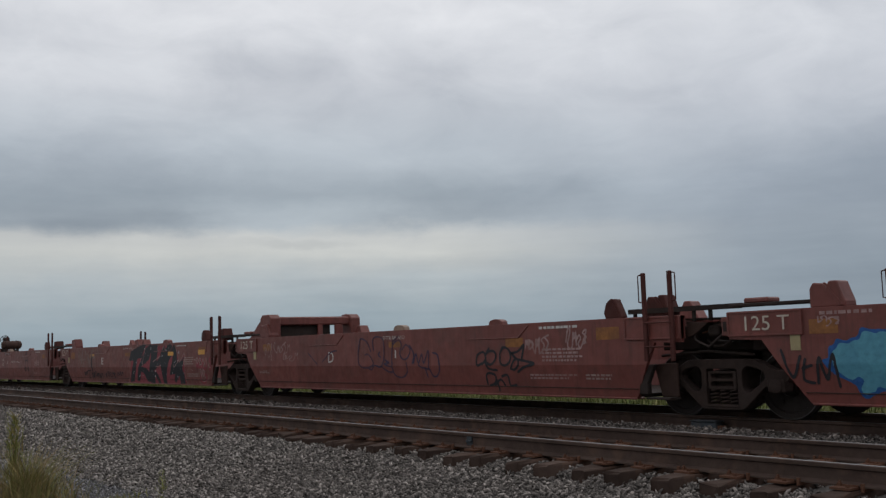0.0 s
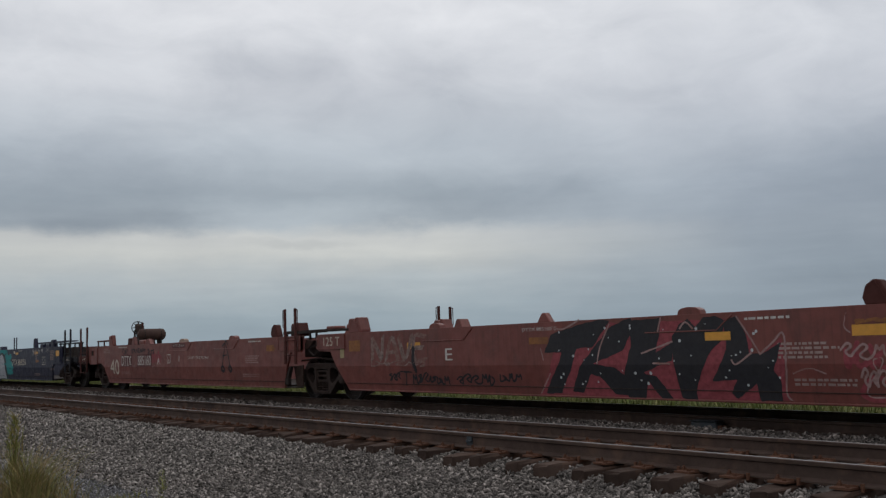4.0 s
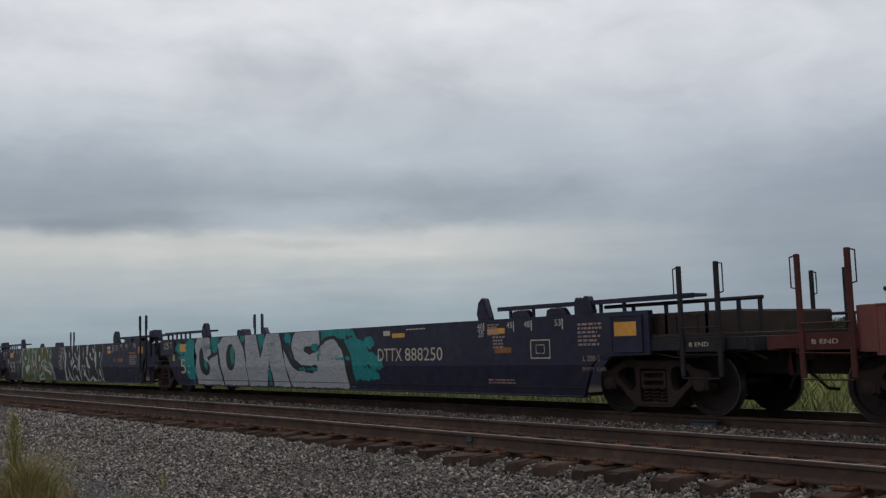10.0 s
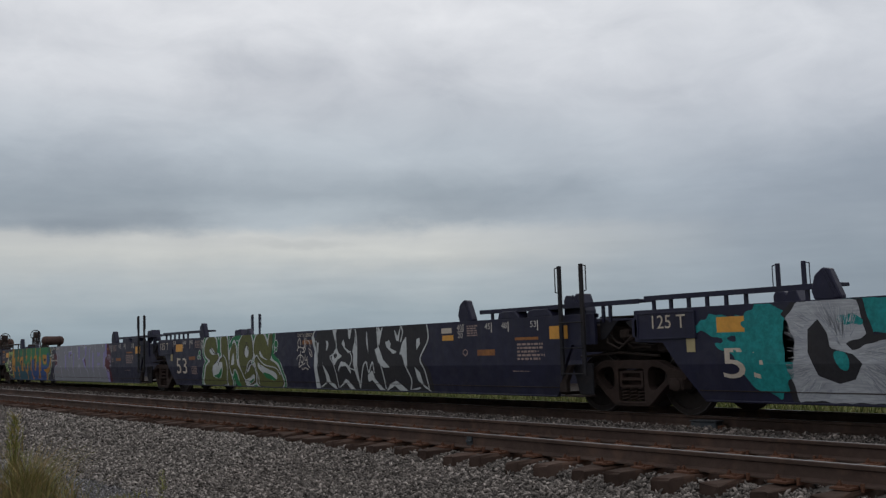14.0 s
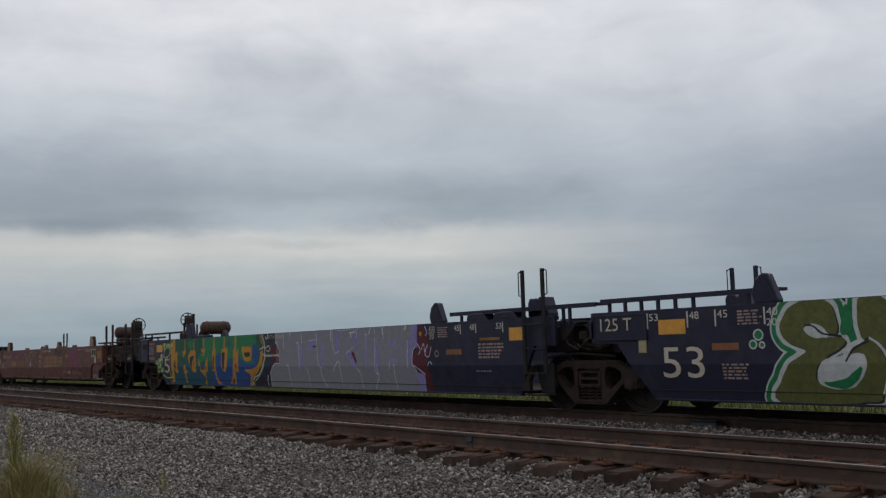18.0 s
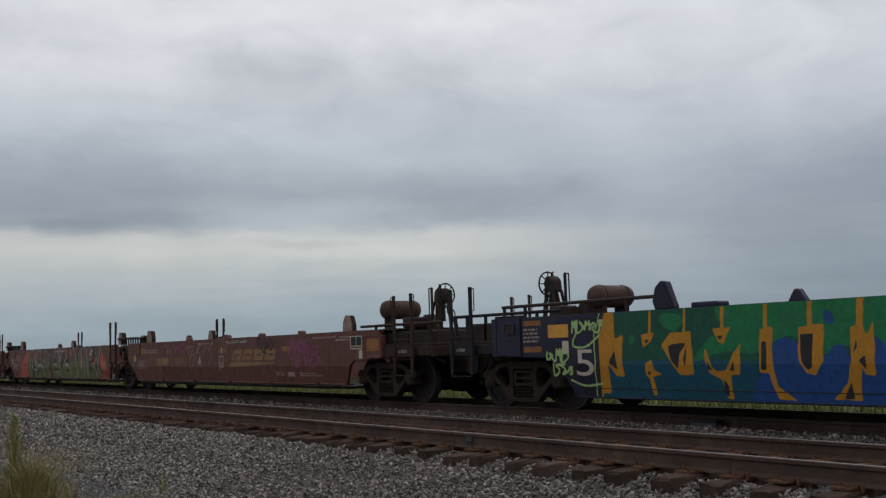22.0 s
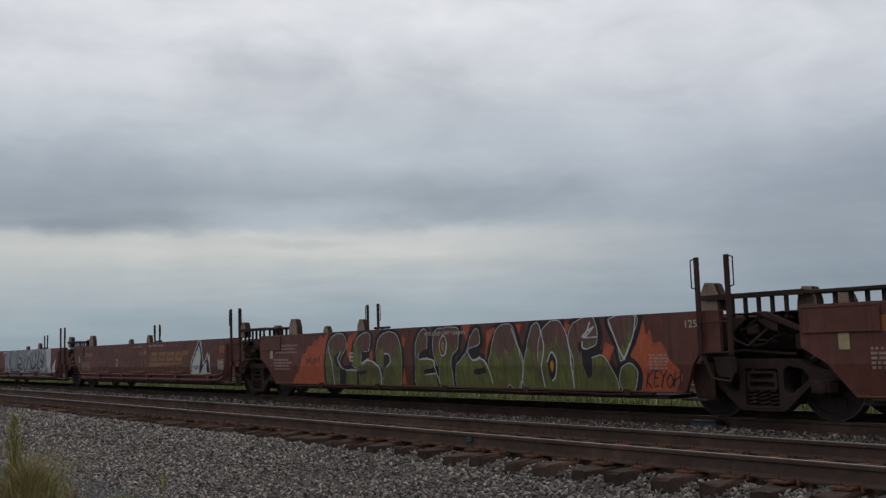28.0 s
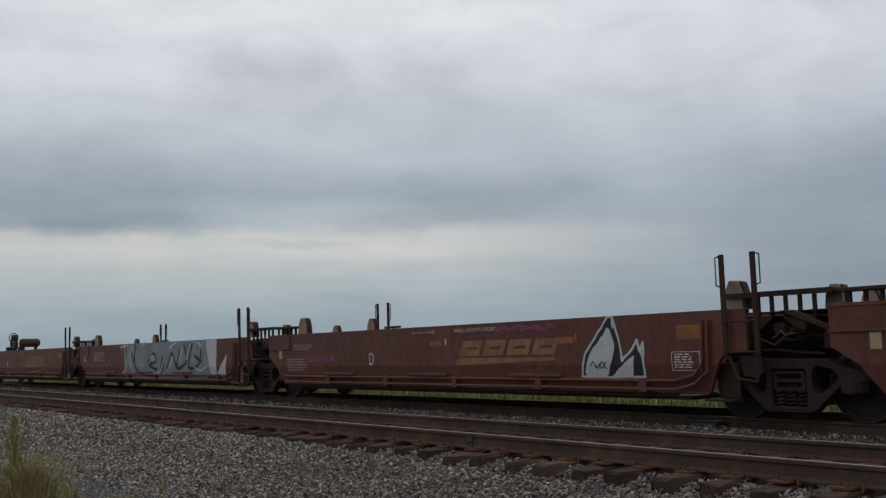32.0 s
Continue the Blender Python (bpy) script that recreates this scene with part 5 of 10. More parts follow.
# small fittings along the top chords
for u, m, top, mat, lugs, tris in (
        (red[1], mid(T_RED, 1), RED_TOP, M["red"], ((-17.09, -16.68), (-13.97, -13.58)), ()),
        (red[2], mid(T_RED, 2), RED_TOP, M["red"], ((-36.02, -35.66), (-29.81, -29.38)), ((-32.9, -32.55),)),
        (red[3], mid(T_RED, 3), RED_TOP, M["red"], ((-48.63, -48.22), (-45.2, -44.8)), ((-51.5, -51.0),)),
        (blue[0], mid(T_BLUE, 0), BLUE_TOP, M["navy"], (), ((-73.15, -72.83),)),
        (blue[1], mid(T_BLUE, 1), BLUE_TOP, M["navy"], (), ((-93.22, -92.90),)),
        (blue[2], mid(T_BLUE, 2), BLUE_TOP, M["navy"], (), ((-113.14, -112.86),)),
        (brown[0], mid(T_BROWN, 0), BROWN_TOP, M["brown"], ((-130.74, -130.34), (-128.5, -128.33), (-126.43, -126.25), (-133.1, -132.95)), ())):
    for a, b in lugs:
        hump(u, M["bleached"] if abs(a + 17.09) < 0.1 or abs(a + 48.63) < 0.1 else mat, a - m, b - m, top)
    for a, b in tris:
        guide(u, mat, a - m, b - m, top, top + 0.17, -1.38, "tri", 0.12)
m = mid(T_RED, 3)
bx("guide_block", red[3], M["red"], -51.98 - m, -51.5 - m, -1.40, -1.05, RED_TOP, 1.68, 0.03)
bx("guide_block", blue[2], M["navy"], -114.72 - mid(T_BLUE, 2), -114.25 - mid(T_BLUE, 2), -1.40, -1.1, BLUE_TOP, 1.71, 0.02)

# the cross beam over the end of the second red car's well
m, u = mid(T_RED, 1), red[1]
beam = bx("cross_beam", u, M["red"], -23.20 - m, -22.80 - m, -1.30, 1.30, 1.84, 2.06, 0.03)
for y in (-1.36, 1.06):
    shape("beam_end", beam, M["red"], [(-23.28 - m, 1.53), (-23.28 - m, 2.02), (-23.18 - m, 2.12), (-22.82 - m, 2.12), (-22.70 - m, 2.02), (-22.70 - m, 1.53)], y, y + 0.3, 0.02)
for y0, y1 in ((0.10, 0.24), (0.62, 0.86)):
    bx("beam_strut", beam, M["red"], -22.86 - m, -22.80 - m, y0, y1, 1.45, 1.85, 0.01)
bx("beam_web", beam, M["grime"], -23.0 - m, -22.95 - m, -1.1, 0.55, 1.45, 1.85, 0.0)
shape("beam_foot", beam, M["red"], [(-23.9 - m, 1.53), (-23.3 - m, 1.95), (-23.25 - m, 1.53)], -1.36, -1.32, 0.008)

# pressed gutters near the top of the red sides
for u, m, pl in ((red[1], mid(T_RED, 1), ((-20.53, -19.01), (-14.53, -12.82))), (red[2], mid(T_RED, 2), ((-36.2, -34.6), (-30.4, -28.8))), (red[3], mid(T_RED, 3), ((-49.2, -47.6), (-46.2, -44.5)))):
    for a, b in pl:
        bar("pressed_seam", u, M["red"], [(a - m, -SIDE - 0.002, 1.285), (b - 0.28 - m, -SIDE - 0.002, 1.285), (b - m, -SIDE - 0.002, 1.50)], 0.012)

# brown cars: ledge, air pipe and straps along the foot of the side
for i in range(5):
    m, u = mid(T_BROWN, i), brown[i]
    a, b = T_BROWN[i + 1] - m + 1.75, T_BROWN[i] - m - 1.75
    x = a
    while x < b - 1.2:
        L = min(2.0, b - x - 0.2)
        if i < 2:
            bx("strap", u, M["soot_brown"], x + L, x + L + 0.16, -SIDE + 0.04, -SIDE + 0.16, 0.31, 0.42, 0.008)
        else:
            bx("pipe_clamp", u, M["brown"], x + L, x + L + 0.16, -SIDE - 0.06, -SIDE + 0.08, 0.38, 0.60, 0.008)
        x += L + 0.35
    if i >= 2:
        for k in (0.0, 0.13):
            bar("train_pipe", u, M["brown"], [(a, -SIDE - 0.03, 0.56 - k), (b + 0.1, -SIDE - 0.03, 0.56 - k), (b + 0.45, -SIDE - 0.04, 0.64 - k), (b + 0.62 + 0.6 * k, -SIDE - 0.05, 0.82 - k), (b + 0.64 + 0.7 * k, -SIDE - 0.05, 1.44)], 0.027)
        for k in (0.16, 0.44, 0.70):
            x = a + (b - a) * k
            shape("foot_ledge", u, M["brown"], [(x, 0.60), (x, 0.655), (x + 1.25, 0.655), (x + 1.28, 0.60)], -SIDE - 0.075, -SIDE + 0.02, 0.008)
    bar("air_pipe", u, M["grime"], [(a + (b - a) * k / 12, -SIDE + 0.08, 0.345 - (0.02 if k % 2 else 0.0)) for k in range(13)], 0.02)
    bar("air_pipe", u, M["grime"], [(a, -SIDE + 0.16, 0.36), (b, -SIDE + 0.16, 0.36)], 0.02)



# long weld seam above the bottom edge of every near side; its dark colour paints the shade along it
for us, T in ((red, T_RED), (blue, T_BLUE)):
    for i, u in enumerate(us):
        m = mid(T, i)
        a, b = T[i + 1] - m + 1.55, T[i] - m - 1.35
        bar("weld_seam", u, M["grime"], [(a, -SIDE - 0.009 + lean_near(0.42), 0.42), (b, -SIDE - 0.009 + lean_near(0.42), 0.42)], 0.007)
class Side:
    """Marks on one car's side, placed along the train."""

    def __init__(self, u, m):
        self.u, self.m = u, m

    def sheet(self, mat, x0, x1, z0, z1, off=0.004, name="reflector", label=""):
        return sheet(self.u, mat, x0 - self.m, x1 - self.m, z0, z1, off, name, label)

    def words(self, text, x0, x1, z0, z1, mat="stencil", off=0.007, shear=0.0):
        return words(self.u, text, x0 - self.m, x1 - self.m, z0, z1, mat, off, None, shear)

    def print(self, x0, x1, z0, z1, rows, seed, mat="faint"):
        return small_print(self.u, x0 - self.m, x1 - self.m, z0, z1, rows, seed, mat)

    def scrawl(self, mat, paths, w, off=0.008, **kw):
        return scrawl(self.u, mat, [[(x - self.m, z) for x, z in p] for p in paths], w, off, **kw)

    def patch(self, mat, field, x0, x1, z0, z1, off=0.004, step=0.03, name="graffiti_fill"):
        m = self.m
        return patch(name, self.u, mat, lambda X, Z: field(X + m, Z), x0 - m, x1 - m, z0, z1, off, step)

    def fill(self, mat, shapes, off, grow=0.0, smooth=True, name="graffiti_fill", cut=None, below=None, shift=(0.0, 0.0)):
        """Paint inside one or more outlines; grow widens them, cut keeps within another outline, below stops at a ragged height."""
        lo, hi = (0.395, 1.567) if self.u in brown else (0.285, 1.626) if self.u in blue else (0.285, 1.525)
        rings = [curve_pts(p, True, 4) if smooth else p for p in shapes]
        xs, zs = [p[0] for r in rings for p in r], [p[1] for r in rings for p in r]
        size = max(xs) - min(xs)
        m = self.m

        def f(X, Z):
            d = np.full(X.shape, 1e9)
            for r in rings:
                d = np.minimum(d, d_poly(X + m - shift[0], Z - shift[1], r))
            d = d - grow + wobble(X + m, Z, min(0.008, 0.02 * size))
            if cut:
                d = np.maximum(d, d_poly(X + m, Z, cut) + 0.012)
            if below:
                d = np.maximum(d, Z - below - 0.10 * np.sin((X + m) * 7) - 0.07 * np.sin((X + m) * 19) - 0.06 * np.sin((X + m) * 43) - 0.04 * np.sin((X + m) * 71))
            return d
        g = max(grow, 0.0) + 0.03 + abs(shift[0])
        a, b = max(lo, min(zs) - g), min(hi, max(zs) + g)
        return patch(name, self.u, mat, f, min(xs) - g - m, max(xs) + g - m, a, b, off, 0.016 if size < 0.5 else 0.022 if size < 2.5 else 0.03)

    def dot(self, mat, x, z, r, off):
        m = self.m
        return patch("paint_dot", self.u, mat, lambda X, Z: np.hypot(X + m - x, Z - z) - r, x - m - r - 0.01, x - m + r + 0.01, z - r - 0.01, z + r + 0.01, off, r / 4)

    def frame_box(self, x0, x1, z0, z1, w=0.014, mat="stencil"):
        self.scrawl(mat, [[(x0, z0), (x1, z0)], [(x1, z0), (x1, z1)], [(x1, z1), (x0, z1)], [(x0, z1), (x0, z0)]], w, 0.006, name="stencil_frame")


def blobs(*items):
    """Union of ellipses (x, z, rx, rz) with a ragged edge."""
    def f(X, Z):
        d = np.full(X.shape, 1e9)
        for x, z, rx, rz in items:
            d = np.minimum(d, (np.hypot((X - x) / rx, (Z - z) / rz) - 1) * min(rx, rz))
        return d + wobble(X, Z, 0.028, 11.0)
    return f


def joint_number(s, c, top=1.47, big="125 T", plate_z=(1.26, 1.46), x=(0.72, 1.42)):
    s.words(big, c + x[0], c + x[1], plate_z[0], plate_z[1], "cream", 0.037)


def red_marks():
    # car with the sky-blue blob
    s = Side(red[0], mid(T_RED, 0))
    joint_number(s, T_RED[1])
    blob = blobs((-6.7, 0.86, 0.40, 0.24), (-6.2, 0.95, 0.5, 0.25), (-5.6, 0.9, 0.5, 0.3), (-6.4, 0.66, 0.35, 0.16), (-6.62, 0.52, 0.10, 0.1), (-5.9, 1.1, 0.2, 0.12), (-6.55, 1.1, 0.14, 0.1))
    s.patch("blue_edge", lambda X, Z: blob(X, Z) - 0.045, -7.3, -4.9, 0.36, 1.36, 0.004)
    s.patch("cyan", blob, -7.3, -4.9, 0.36, 1.36, 0.006)
    s.scrawl("black", [[(-7.8, 0.98), (-7.66, 0.62), (-7.52, 0.9)], [(-7.45, 0.86), (-7.5, 0.6), (-7.35, 0.55)], [(-7.5, 0.74), (-7.36, 0.78)], [(-7.3, 0.55), (-7.25, 0.88), (-7.16, 0.6), (-7.05, 0.92), (-7.0, 0.5)]], 0.04)
    s.sheet("worn_yellow", -7.36, -6.95, 1.19, 1.38)
    s.print(-7.2, -6.4, 1.42, 1.50, 1, 3, "chalk")
    s.scrawl("chalk", [scribble(8, -7.25, -6.9, 1.28, 1.48, 9)], 0.018)
    # car with looping tags
    s = Side(red[1], mid(T_RED, 1))
    joint_number(s, T_RED[2])
    s.words("D", -19.68, -19.45, 0.88, 1.12, "stencil")
    s.frame_box(-17.45, -16.55, 1.33, 1.44, 0.01, "faint")
    s.words("DTTX 885160 D", -17.40, -16.6, 1.35, 1.42, "stencil")
    s.sheet("stencil", -16.98, -16.93, 0.96, 1.12)
    s.sheet("worn_yellow", -17.2, -16.75, 1.18, 1.3)
    s.sheet("worn_yellow", -13.45, -12.98, 1.12, 1.28)
    s.sheet("worn_yellow", -22.95, -22.5, 1.2, 1.36)
    s.sheet("worn_yellow", -11.2, -10.7, 1.2, 1.4)
    s.scrawl("ink", [[(-17.89, 1.11), (-18.03, 1.31), (-18.28, 1.39), (-18.36, 1.22), (-18.4, 0.92), (-18.26, 0.77), (-17.96, 0.77), (-17.8, 0.86), (-17.97, 1.04), (-18.12, 1.04)], [(-17.78, 1.14), (-17.8, 1.35), (-17.65, 1.42), (-17.4, 1.34), (-17.39, 0.96), (-17.52, 0.78), (-17.76, 0.81), (-17.88, 0.72), (-18.06, 0.77)], [(-17.53, 1.09), (-17.6, 1.04), (-17.51, 0.98)], [(-17.34, 0.92), (-17.19, 0.86), (-17.37, 0.84), (-17.13, 0.78), (-17.07, 0.86)], [(-17.48, 0.78), (-17.23, 0.67), (-17.05, 0.69)], [(-17.04, 1.33), (-17.1, 0.86), (-17.03, 0.62), (-16.78, 0.56), (-16.57, 0.67), (-16.57, 0.86)]], 0.036, 0.008)
    s.scrawl("ink", [[(-17.05, 1.24), (-16.83, 1.33), (-16.73, 1.23), (-16.79, 1.04), (-16.67, 0.93), (-16.51, 0.97), (-16.42, 1.13), (-16.57, 1.23), (-16.71, 1.12)], [(-16.44, 1.22), (-16.3, 1.04), (-16.36, 0.85)], [(-16.31, 0.85), (-16.22, 1.04), (-16.14, 0.85), (-16.02, 1.03), (-15.96, 0.85), (-15.8, 1.1), (-15.81, 0.76)], [(-16.14, 0.81), (-16.04, 0.76), (-15.93, 0.74), (-15.87, 0.57)], [(-15.66, 1.05), (-15.5, 1.01), (-15.45, 0.76), (-15.56, 0.6), (-15.7, 0.6), (-15.77, 0.72)], [(-15.77, 0.72), (-15.97, 0.76)], [(-17.03, 1.31), (-16.82, 1.42)]], 0.036, 0.008)
    s.scrawl("black", [[(-14.13, 0.84), (-14.27, 0.8), (-14.29, 0.92), (-14.22, 1.01), (-14.07, 1.04), (-14.02, 0.92), (-14.13, 0.82)], [(-14.01, 0.87), (-14.02, 0.99), (-13.89, 1.06), (-13.74, 1.03), (-13.75, 0.9), (-13.89, 0.81), (-13.97, 0.84)], [(-13.99, 1.04), (-13.92, 1.11)], [(-14.03, 0.84), (-13.94, 0.74), (-13.72, 0.71)], [(-13.53, 1.11), (-13.61, 1.01), (-13.6, 0.84), (-13.47, 0.8), (-13.34, 0.88), (-13.34, 1.05), (-13.47, 1.12), (-13.55, 1.11)], [(-13.31, 1.01), (-13.11, 1.05), (-12.96, 1.15), (-13.03, 0.91)]], 0.045, 0.008)
    s.scrawl("black", [[(-13.29, 1.01), (-13.14, 0.91), (-12.71, 0.83), (-12.97, 0.77), (-13.15, 0.68)], [(-13.32, 0.76), (-13.25, 0.87), (-13.14, 0.91), (-13.13, 0.8), (-13.25, 0.72), (-13.34, 0.74)], [(-14.04, 0.45), (-14.05, 0.61), (-13.94, 0.66), (-13.79, 0.61), (-13.82, 0.48), (-13.97, 0.44)], [(-13.76, 0.52), (-13.73, 0.34)], [(-13.83, 0.44), (-13.66, 0.54), (-13.56, 0.44)], [(-13.61, 0.6), (-13.45, 0.62), (-13.41, 0.44), (-13.25, 0.45)]], 0.045, 0.008)
    s.print(-12.55, -11.45, 1.40, 1.48, 1, 11, "stencil")
    s.print(-12.5, -11.4, 0.85, 1.10, 4, 12, "chalk")
    s.print(-12.85, -11.6, 0.55, 0.66, 2, 13, "chalk")
    s.print(-11.5, -10.9, 0.55, 0.66, 2, 14, "faint")
    s.scrawl("chalk", [scribble(21, -12.95, -12.3, 1.0, 1.35, 14), scribble(22, -11.9, -11.4, 1.05, 1.42, 12)], 0.03)
    s.scrawl("chalk", [scribble(23, -22.4, -21.5, 1.1, 1.4, 16), scribble(24, -21.9, -21.1, 0.92, 1.12, 9), scribble(25, -22.9, -22.4, 0.95, 1.4, 10)], 0.022)
    s.scrawl("ink", [[(-20.6, 1.1), (-20.2, 0.85)], [(-19.95, 0.9), (-19.6, 1.1), (-19.3, 1.15)]], 0.03)
    s.print(-23.2, -22.6, 0.62, 0.70, 2, 15)
    # car with spotted black letters
    s = Side(red[2], mid(T_RED, 2))
    joint_number(s, T_RED[3])
    s.fill("pink", [[(-32.33, 1.31), (-31.16, 1.47), (-28.71, 1.43), (-28.52, 1.13), (-28.49, 0.85), (-28.04, 1.16), (-28, 0.85), (-28.05, 0.58), (-27.99, 0.31), (-28.74, 0.26), (-32.9, 0.28), (-32.58, 0.66)]], 0.004, smooth=False)
    s.fill("black", [[(-32.48, 1.32), (-31.83, 1.46), (-31.32, 1.53), (-31.13, 1.49), (-31.51, 1.08), (-31.89, 1.07), (-32.01, 0.77), (-32.34, 0.33), (-32.75, 0.3), (-32.28, 0.88), (-32.24, 1.01), (-32.66, 1.01), (-32.55, 1.19)]], 0.0055, smooth=False, name="graffiti_letter")
    s.fill("black", [[(-31.14, 1.39), (-30.84, 1.5), (-30.68, 1.53), (-30.62, 1.37), (-30.87, 1.02), (-31.36, 0.87), (-31.53, 0.82), (-31.05, 0.75), (-30.78, 0.58), (-30.85, 0.31), (-31.13, 0.33), (-31.41, 0.61), (-31.6, 0.66), (-31.82, 0.34), (-32.07, 0.36), (-31.84, 0.77), (-31.52, 1.06)]], 0.0061, smooth=False, name="graffiti_letter")
    s.fill("black", [[(-30.69, 1.48), (-30.08, 1.5), (-30.12, 1.26), (-30.23, 0.96), (-29.88, 1.14), (-29.81, 1.16), (-29.91, 0.86), (-30.53, 0.67), (-30.24, 0.62), (-29.96, 0.27), (-30.18, 0.27), (-30.41, 0.55), (-30.52, 0.26), (-30.86, 0.25), (-30.88, 0.66), (-30.71, 1.07)]], 0.0067, smooth=False, name="graffiti_letter")
    s.fill("black", [[(-29.88, 1.21), (-29.73, 1.4), (-29.58, 1.46), (-29.45, 1.34), (-29.3, 1.48), (-29.1, 1.5), (-28.94, 1.42), (-28.99, 1.14), (-29.19, 1), (-29.35, 0.76), (-29.54, 0.38), (-29.53, 0.28), (-29.81, 0.3), (-29.86, 0.67), (-29.89, 0.96)]], 0.0073, smooth=False, name="graffiti_letter")
    s.fill("black", [[(-28.94, 1.42), (-28.7, 1.47), (-28.59, 1.22), (-28.55, 0.95), (-28.36, 0.93), (-28.04, 1.1), (-28.12, 0.85), (-28.19, 0.72), (-28.11, 0.58), (-28.11, 0.29), (-28.46, 0.29), (-28.49, 0.53), (-28.71, 0.39), (-28.84, 0.3), (-28.94, 0.39), (-28.8, 0.58), (-29.22, 0.56), (-29.08, 0.76), (-28.93, 1)]], 0.0079, smooth=False, name="graffiti_letter")
    s.scrawl("chalk", [[(-32.43, 1.45), (-32.19, 1.4), (-31.79, 1.54)], [(-31.13, 1.45), (-31.35, 1.08), (-31.43, 0.82)], [(-30.08, 1.5), (-30.15, 1.3)], [(-29.73, 1.33), (-29.62, 1.42), (-29.49, 1.32)], [(-28.73, 1.47), (-28.53, 1.18), (-28.38, 0.94)], [(-28.38, 0.93), (-28.16, 1.1), (-28, 1.21), (-27.99, 0.76), (-28.04, 0.4), (-27.94, 0.28)], [(-30.49, 0.97), (-29.88, 1.14)], [(-30.27, 0.82), (-29.95, 0.81)], [(-32.86, 0.3), (-32.54, 0.66)], [(-28.85, 0.86), (-28.77, 0.8), (-28.51, 0.96)], [(-32.74, 1.08), (-32.68, 0.88)]], 0.028, 0.0095)
    s.scrawl("pink", [[(-27.13, 0.97), (-27.1, 0.76), (-26.96, 1.06)], [(-26.92, 0.93), (-27, 0.85), (-26.93, 0.76), (-26.82, 0.84)], [(-26.8, 1.01), (-26.67, 0.76), (-26.55, 0.76)], [(-26.6, 1.01), (-26.78, 0.76)], [(-26.46, 1.05), (-26.43, 0.76)], [(-26.12, 1.07), (-26.26, 1), (-26.19, 0.91), (-26.14, 0.8), (-26.27, 0.72)], [(-26.8, 0.63), (-26.97, 0.42), (-26.71, 0.34), (-26.52, 0.51), (-26.68, 0.61)]], 0.07, 0.0044)
    s.scrawl("chalk", [[(-26.73, 0.72), (-26.77, 0.84), (-26.64, 0.86), (-26.7, 0.72), (-26.88, 0.51), (-26.86, 0.38), (-26.54, 0.41), (-26.41, 0.55)], [(-26.25, 0.92), (-26.3, 0.8), (-26.18, 0.78)], [(-27.91, 0.67), (-27.66, 0.74), (-27.43, 0.67)], [(-27.09, 1.44), (-27.12, 1.27), (-27.04, 1.19)]], 0.02, 0.0052)
    rnd = random.Random(4)
    for i in range(46):
        x, z = rnd.uniform(-32.5, -28.1), rnd.uniform(0.42, 1.42)
        r = rnd.uniform(0.012, 0.026)
        s.patch("white", lambda X, Z: np.hypot(X - x, Z - z) - r, x - 0.04, x + 0.04, z - 0.04, z + 0.04, 0.009, 0.012, "paint_dot")
    s.sheet("yellow", -29.28, -28.84, 1.14, 1.26, 0.0095)
    s.sheet("worn_yellow", -33.03, -32.55, 1.16, 1.28, 0.0095)
    s.sheet("yellow", -27.02, -26.56, 1.15, 1.29)
    s.scrawl("worn_yellow", [scribble(31, -27.0, -26.5, 1.3, 1.38, 12)], 0.03)
    s.sheet("yellow", -36.72, -36.26, 1.14, 1.27)
    s.sheet("worn_yellow", -38.95, -38.5, 1.12, 1.36)
    s.words("E", -35.44, -35.22, 0.90, 1.13, "stencil")
    s.frame_box(-33.25, -32.3, 1.37, 1.47, 0.01, "faint")
    s.words("DTTX 885160 E", -33.2, -32.35, 1.39, 1.45, "stencil")
    s.print(-28.6, -27.8, 1.40, 1.46, 1, 41, "stencil")
    s.print(-28.1, -27.2, 0.86, 1.1, 4, 42, "faint")
    s.print(-27.9, -27.0, 0.5, 0.62, 2, 43, "faint")
    s.scrawl("chalk", [scribble(44, -27.2, -26.4, 0.85, 1.12, 12), scribble(45, -26.95, -26.6, 0.45, 0.85, 8)], 0.03)
    # worn grey-green letters, gone over three times with a thin spray
    for k, (dx, dz) in enumerate(((0.0, 0.0), (0.045, 0.02), (-0.03, -0.025))):
        nave = [[(-38.02, 0.92), (-38.0, 1.40)], [(-38.0, 1.40), (-37.66, 0.93)], [(-37.66, 0.93), (-37.6, 1.42)],
                [(-37.5, 0.92), (-37.27, 1.40), (-37.05, 0.93)], [(-37.4, 1.08), (-37.14, 1.10)],
                [(-37.02, 1.41), (-36.8, 0.92), (-36.56, 1.42)],
                [(-36.1, 1.38), (-36.46, 1.40), (-36.48, 0.94), (-36.08, 0.93)], [(-36.46, 1.17), (-36.18, 1.16)]]
        s.scrawl("sage", [[(x + dx, z + dz * (1 + 0.4 * math.sin(9 * x + k))) for x, z in p] for p in nave], 0.042, 0.0055 + 0.0004 * k)
    s.scrawl("sage", [scribble(46, -38.1, -36.0, 0.78, 0.92, 16)], 0.024)
    s.scrawl("black", [scribble(47, -37.45, -37.0, 0.48, 0.68, 8), [(-37.0, 0.68), (-36.6, 0.67)], [(-36.8, 0.68), (-36.85, 0.4)], scribble(48, -36.65, -35.4, 0.42, 0.66, 17), scribble(49, -35.15, -34.0, 0.42, 0.68, 15), scribble(50, -33.9, -33.3, 0.5, 0.66, 8)], 0.034)
    s.scrawl("black", [[(-36.5, 1.15), (-36.52, 0.9), (-36.45, 0.7)]], 0.1)
    # car 40
    s = Side(red[3], mid(T_RED, 3))
    s.words("40", -54.55, -53.70, 0.55, 1.05, "cream")
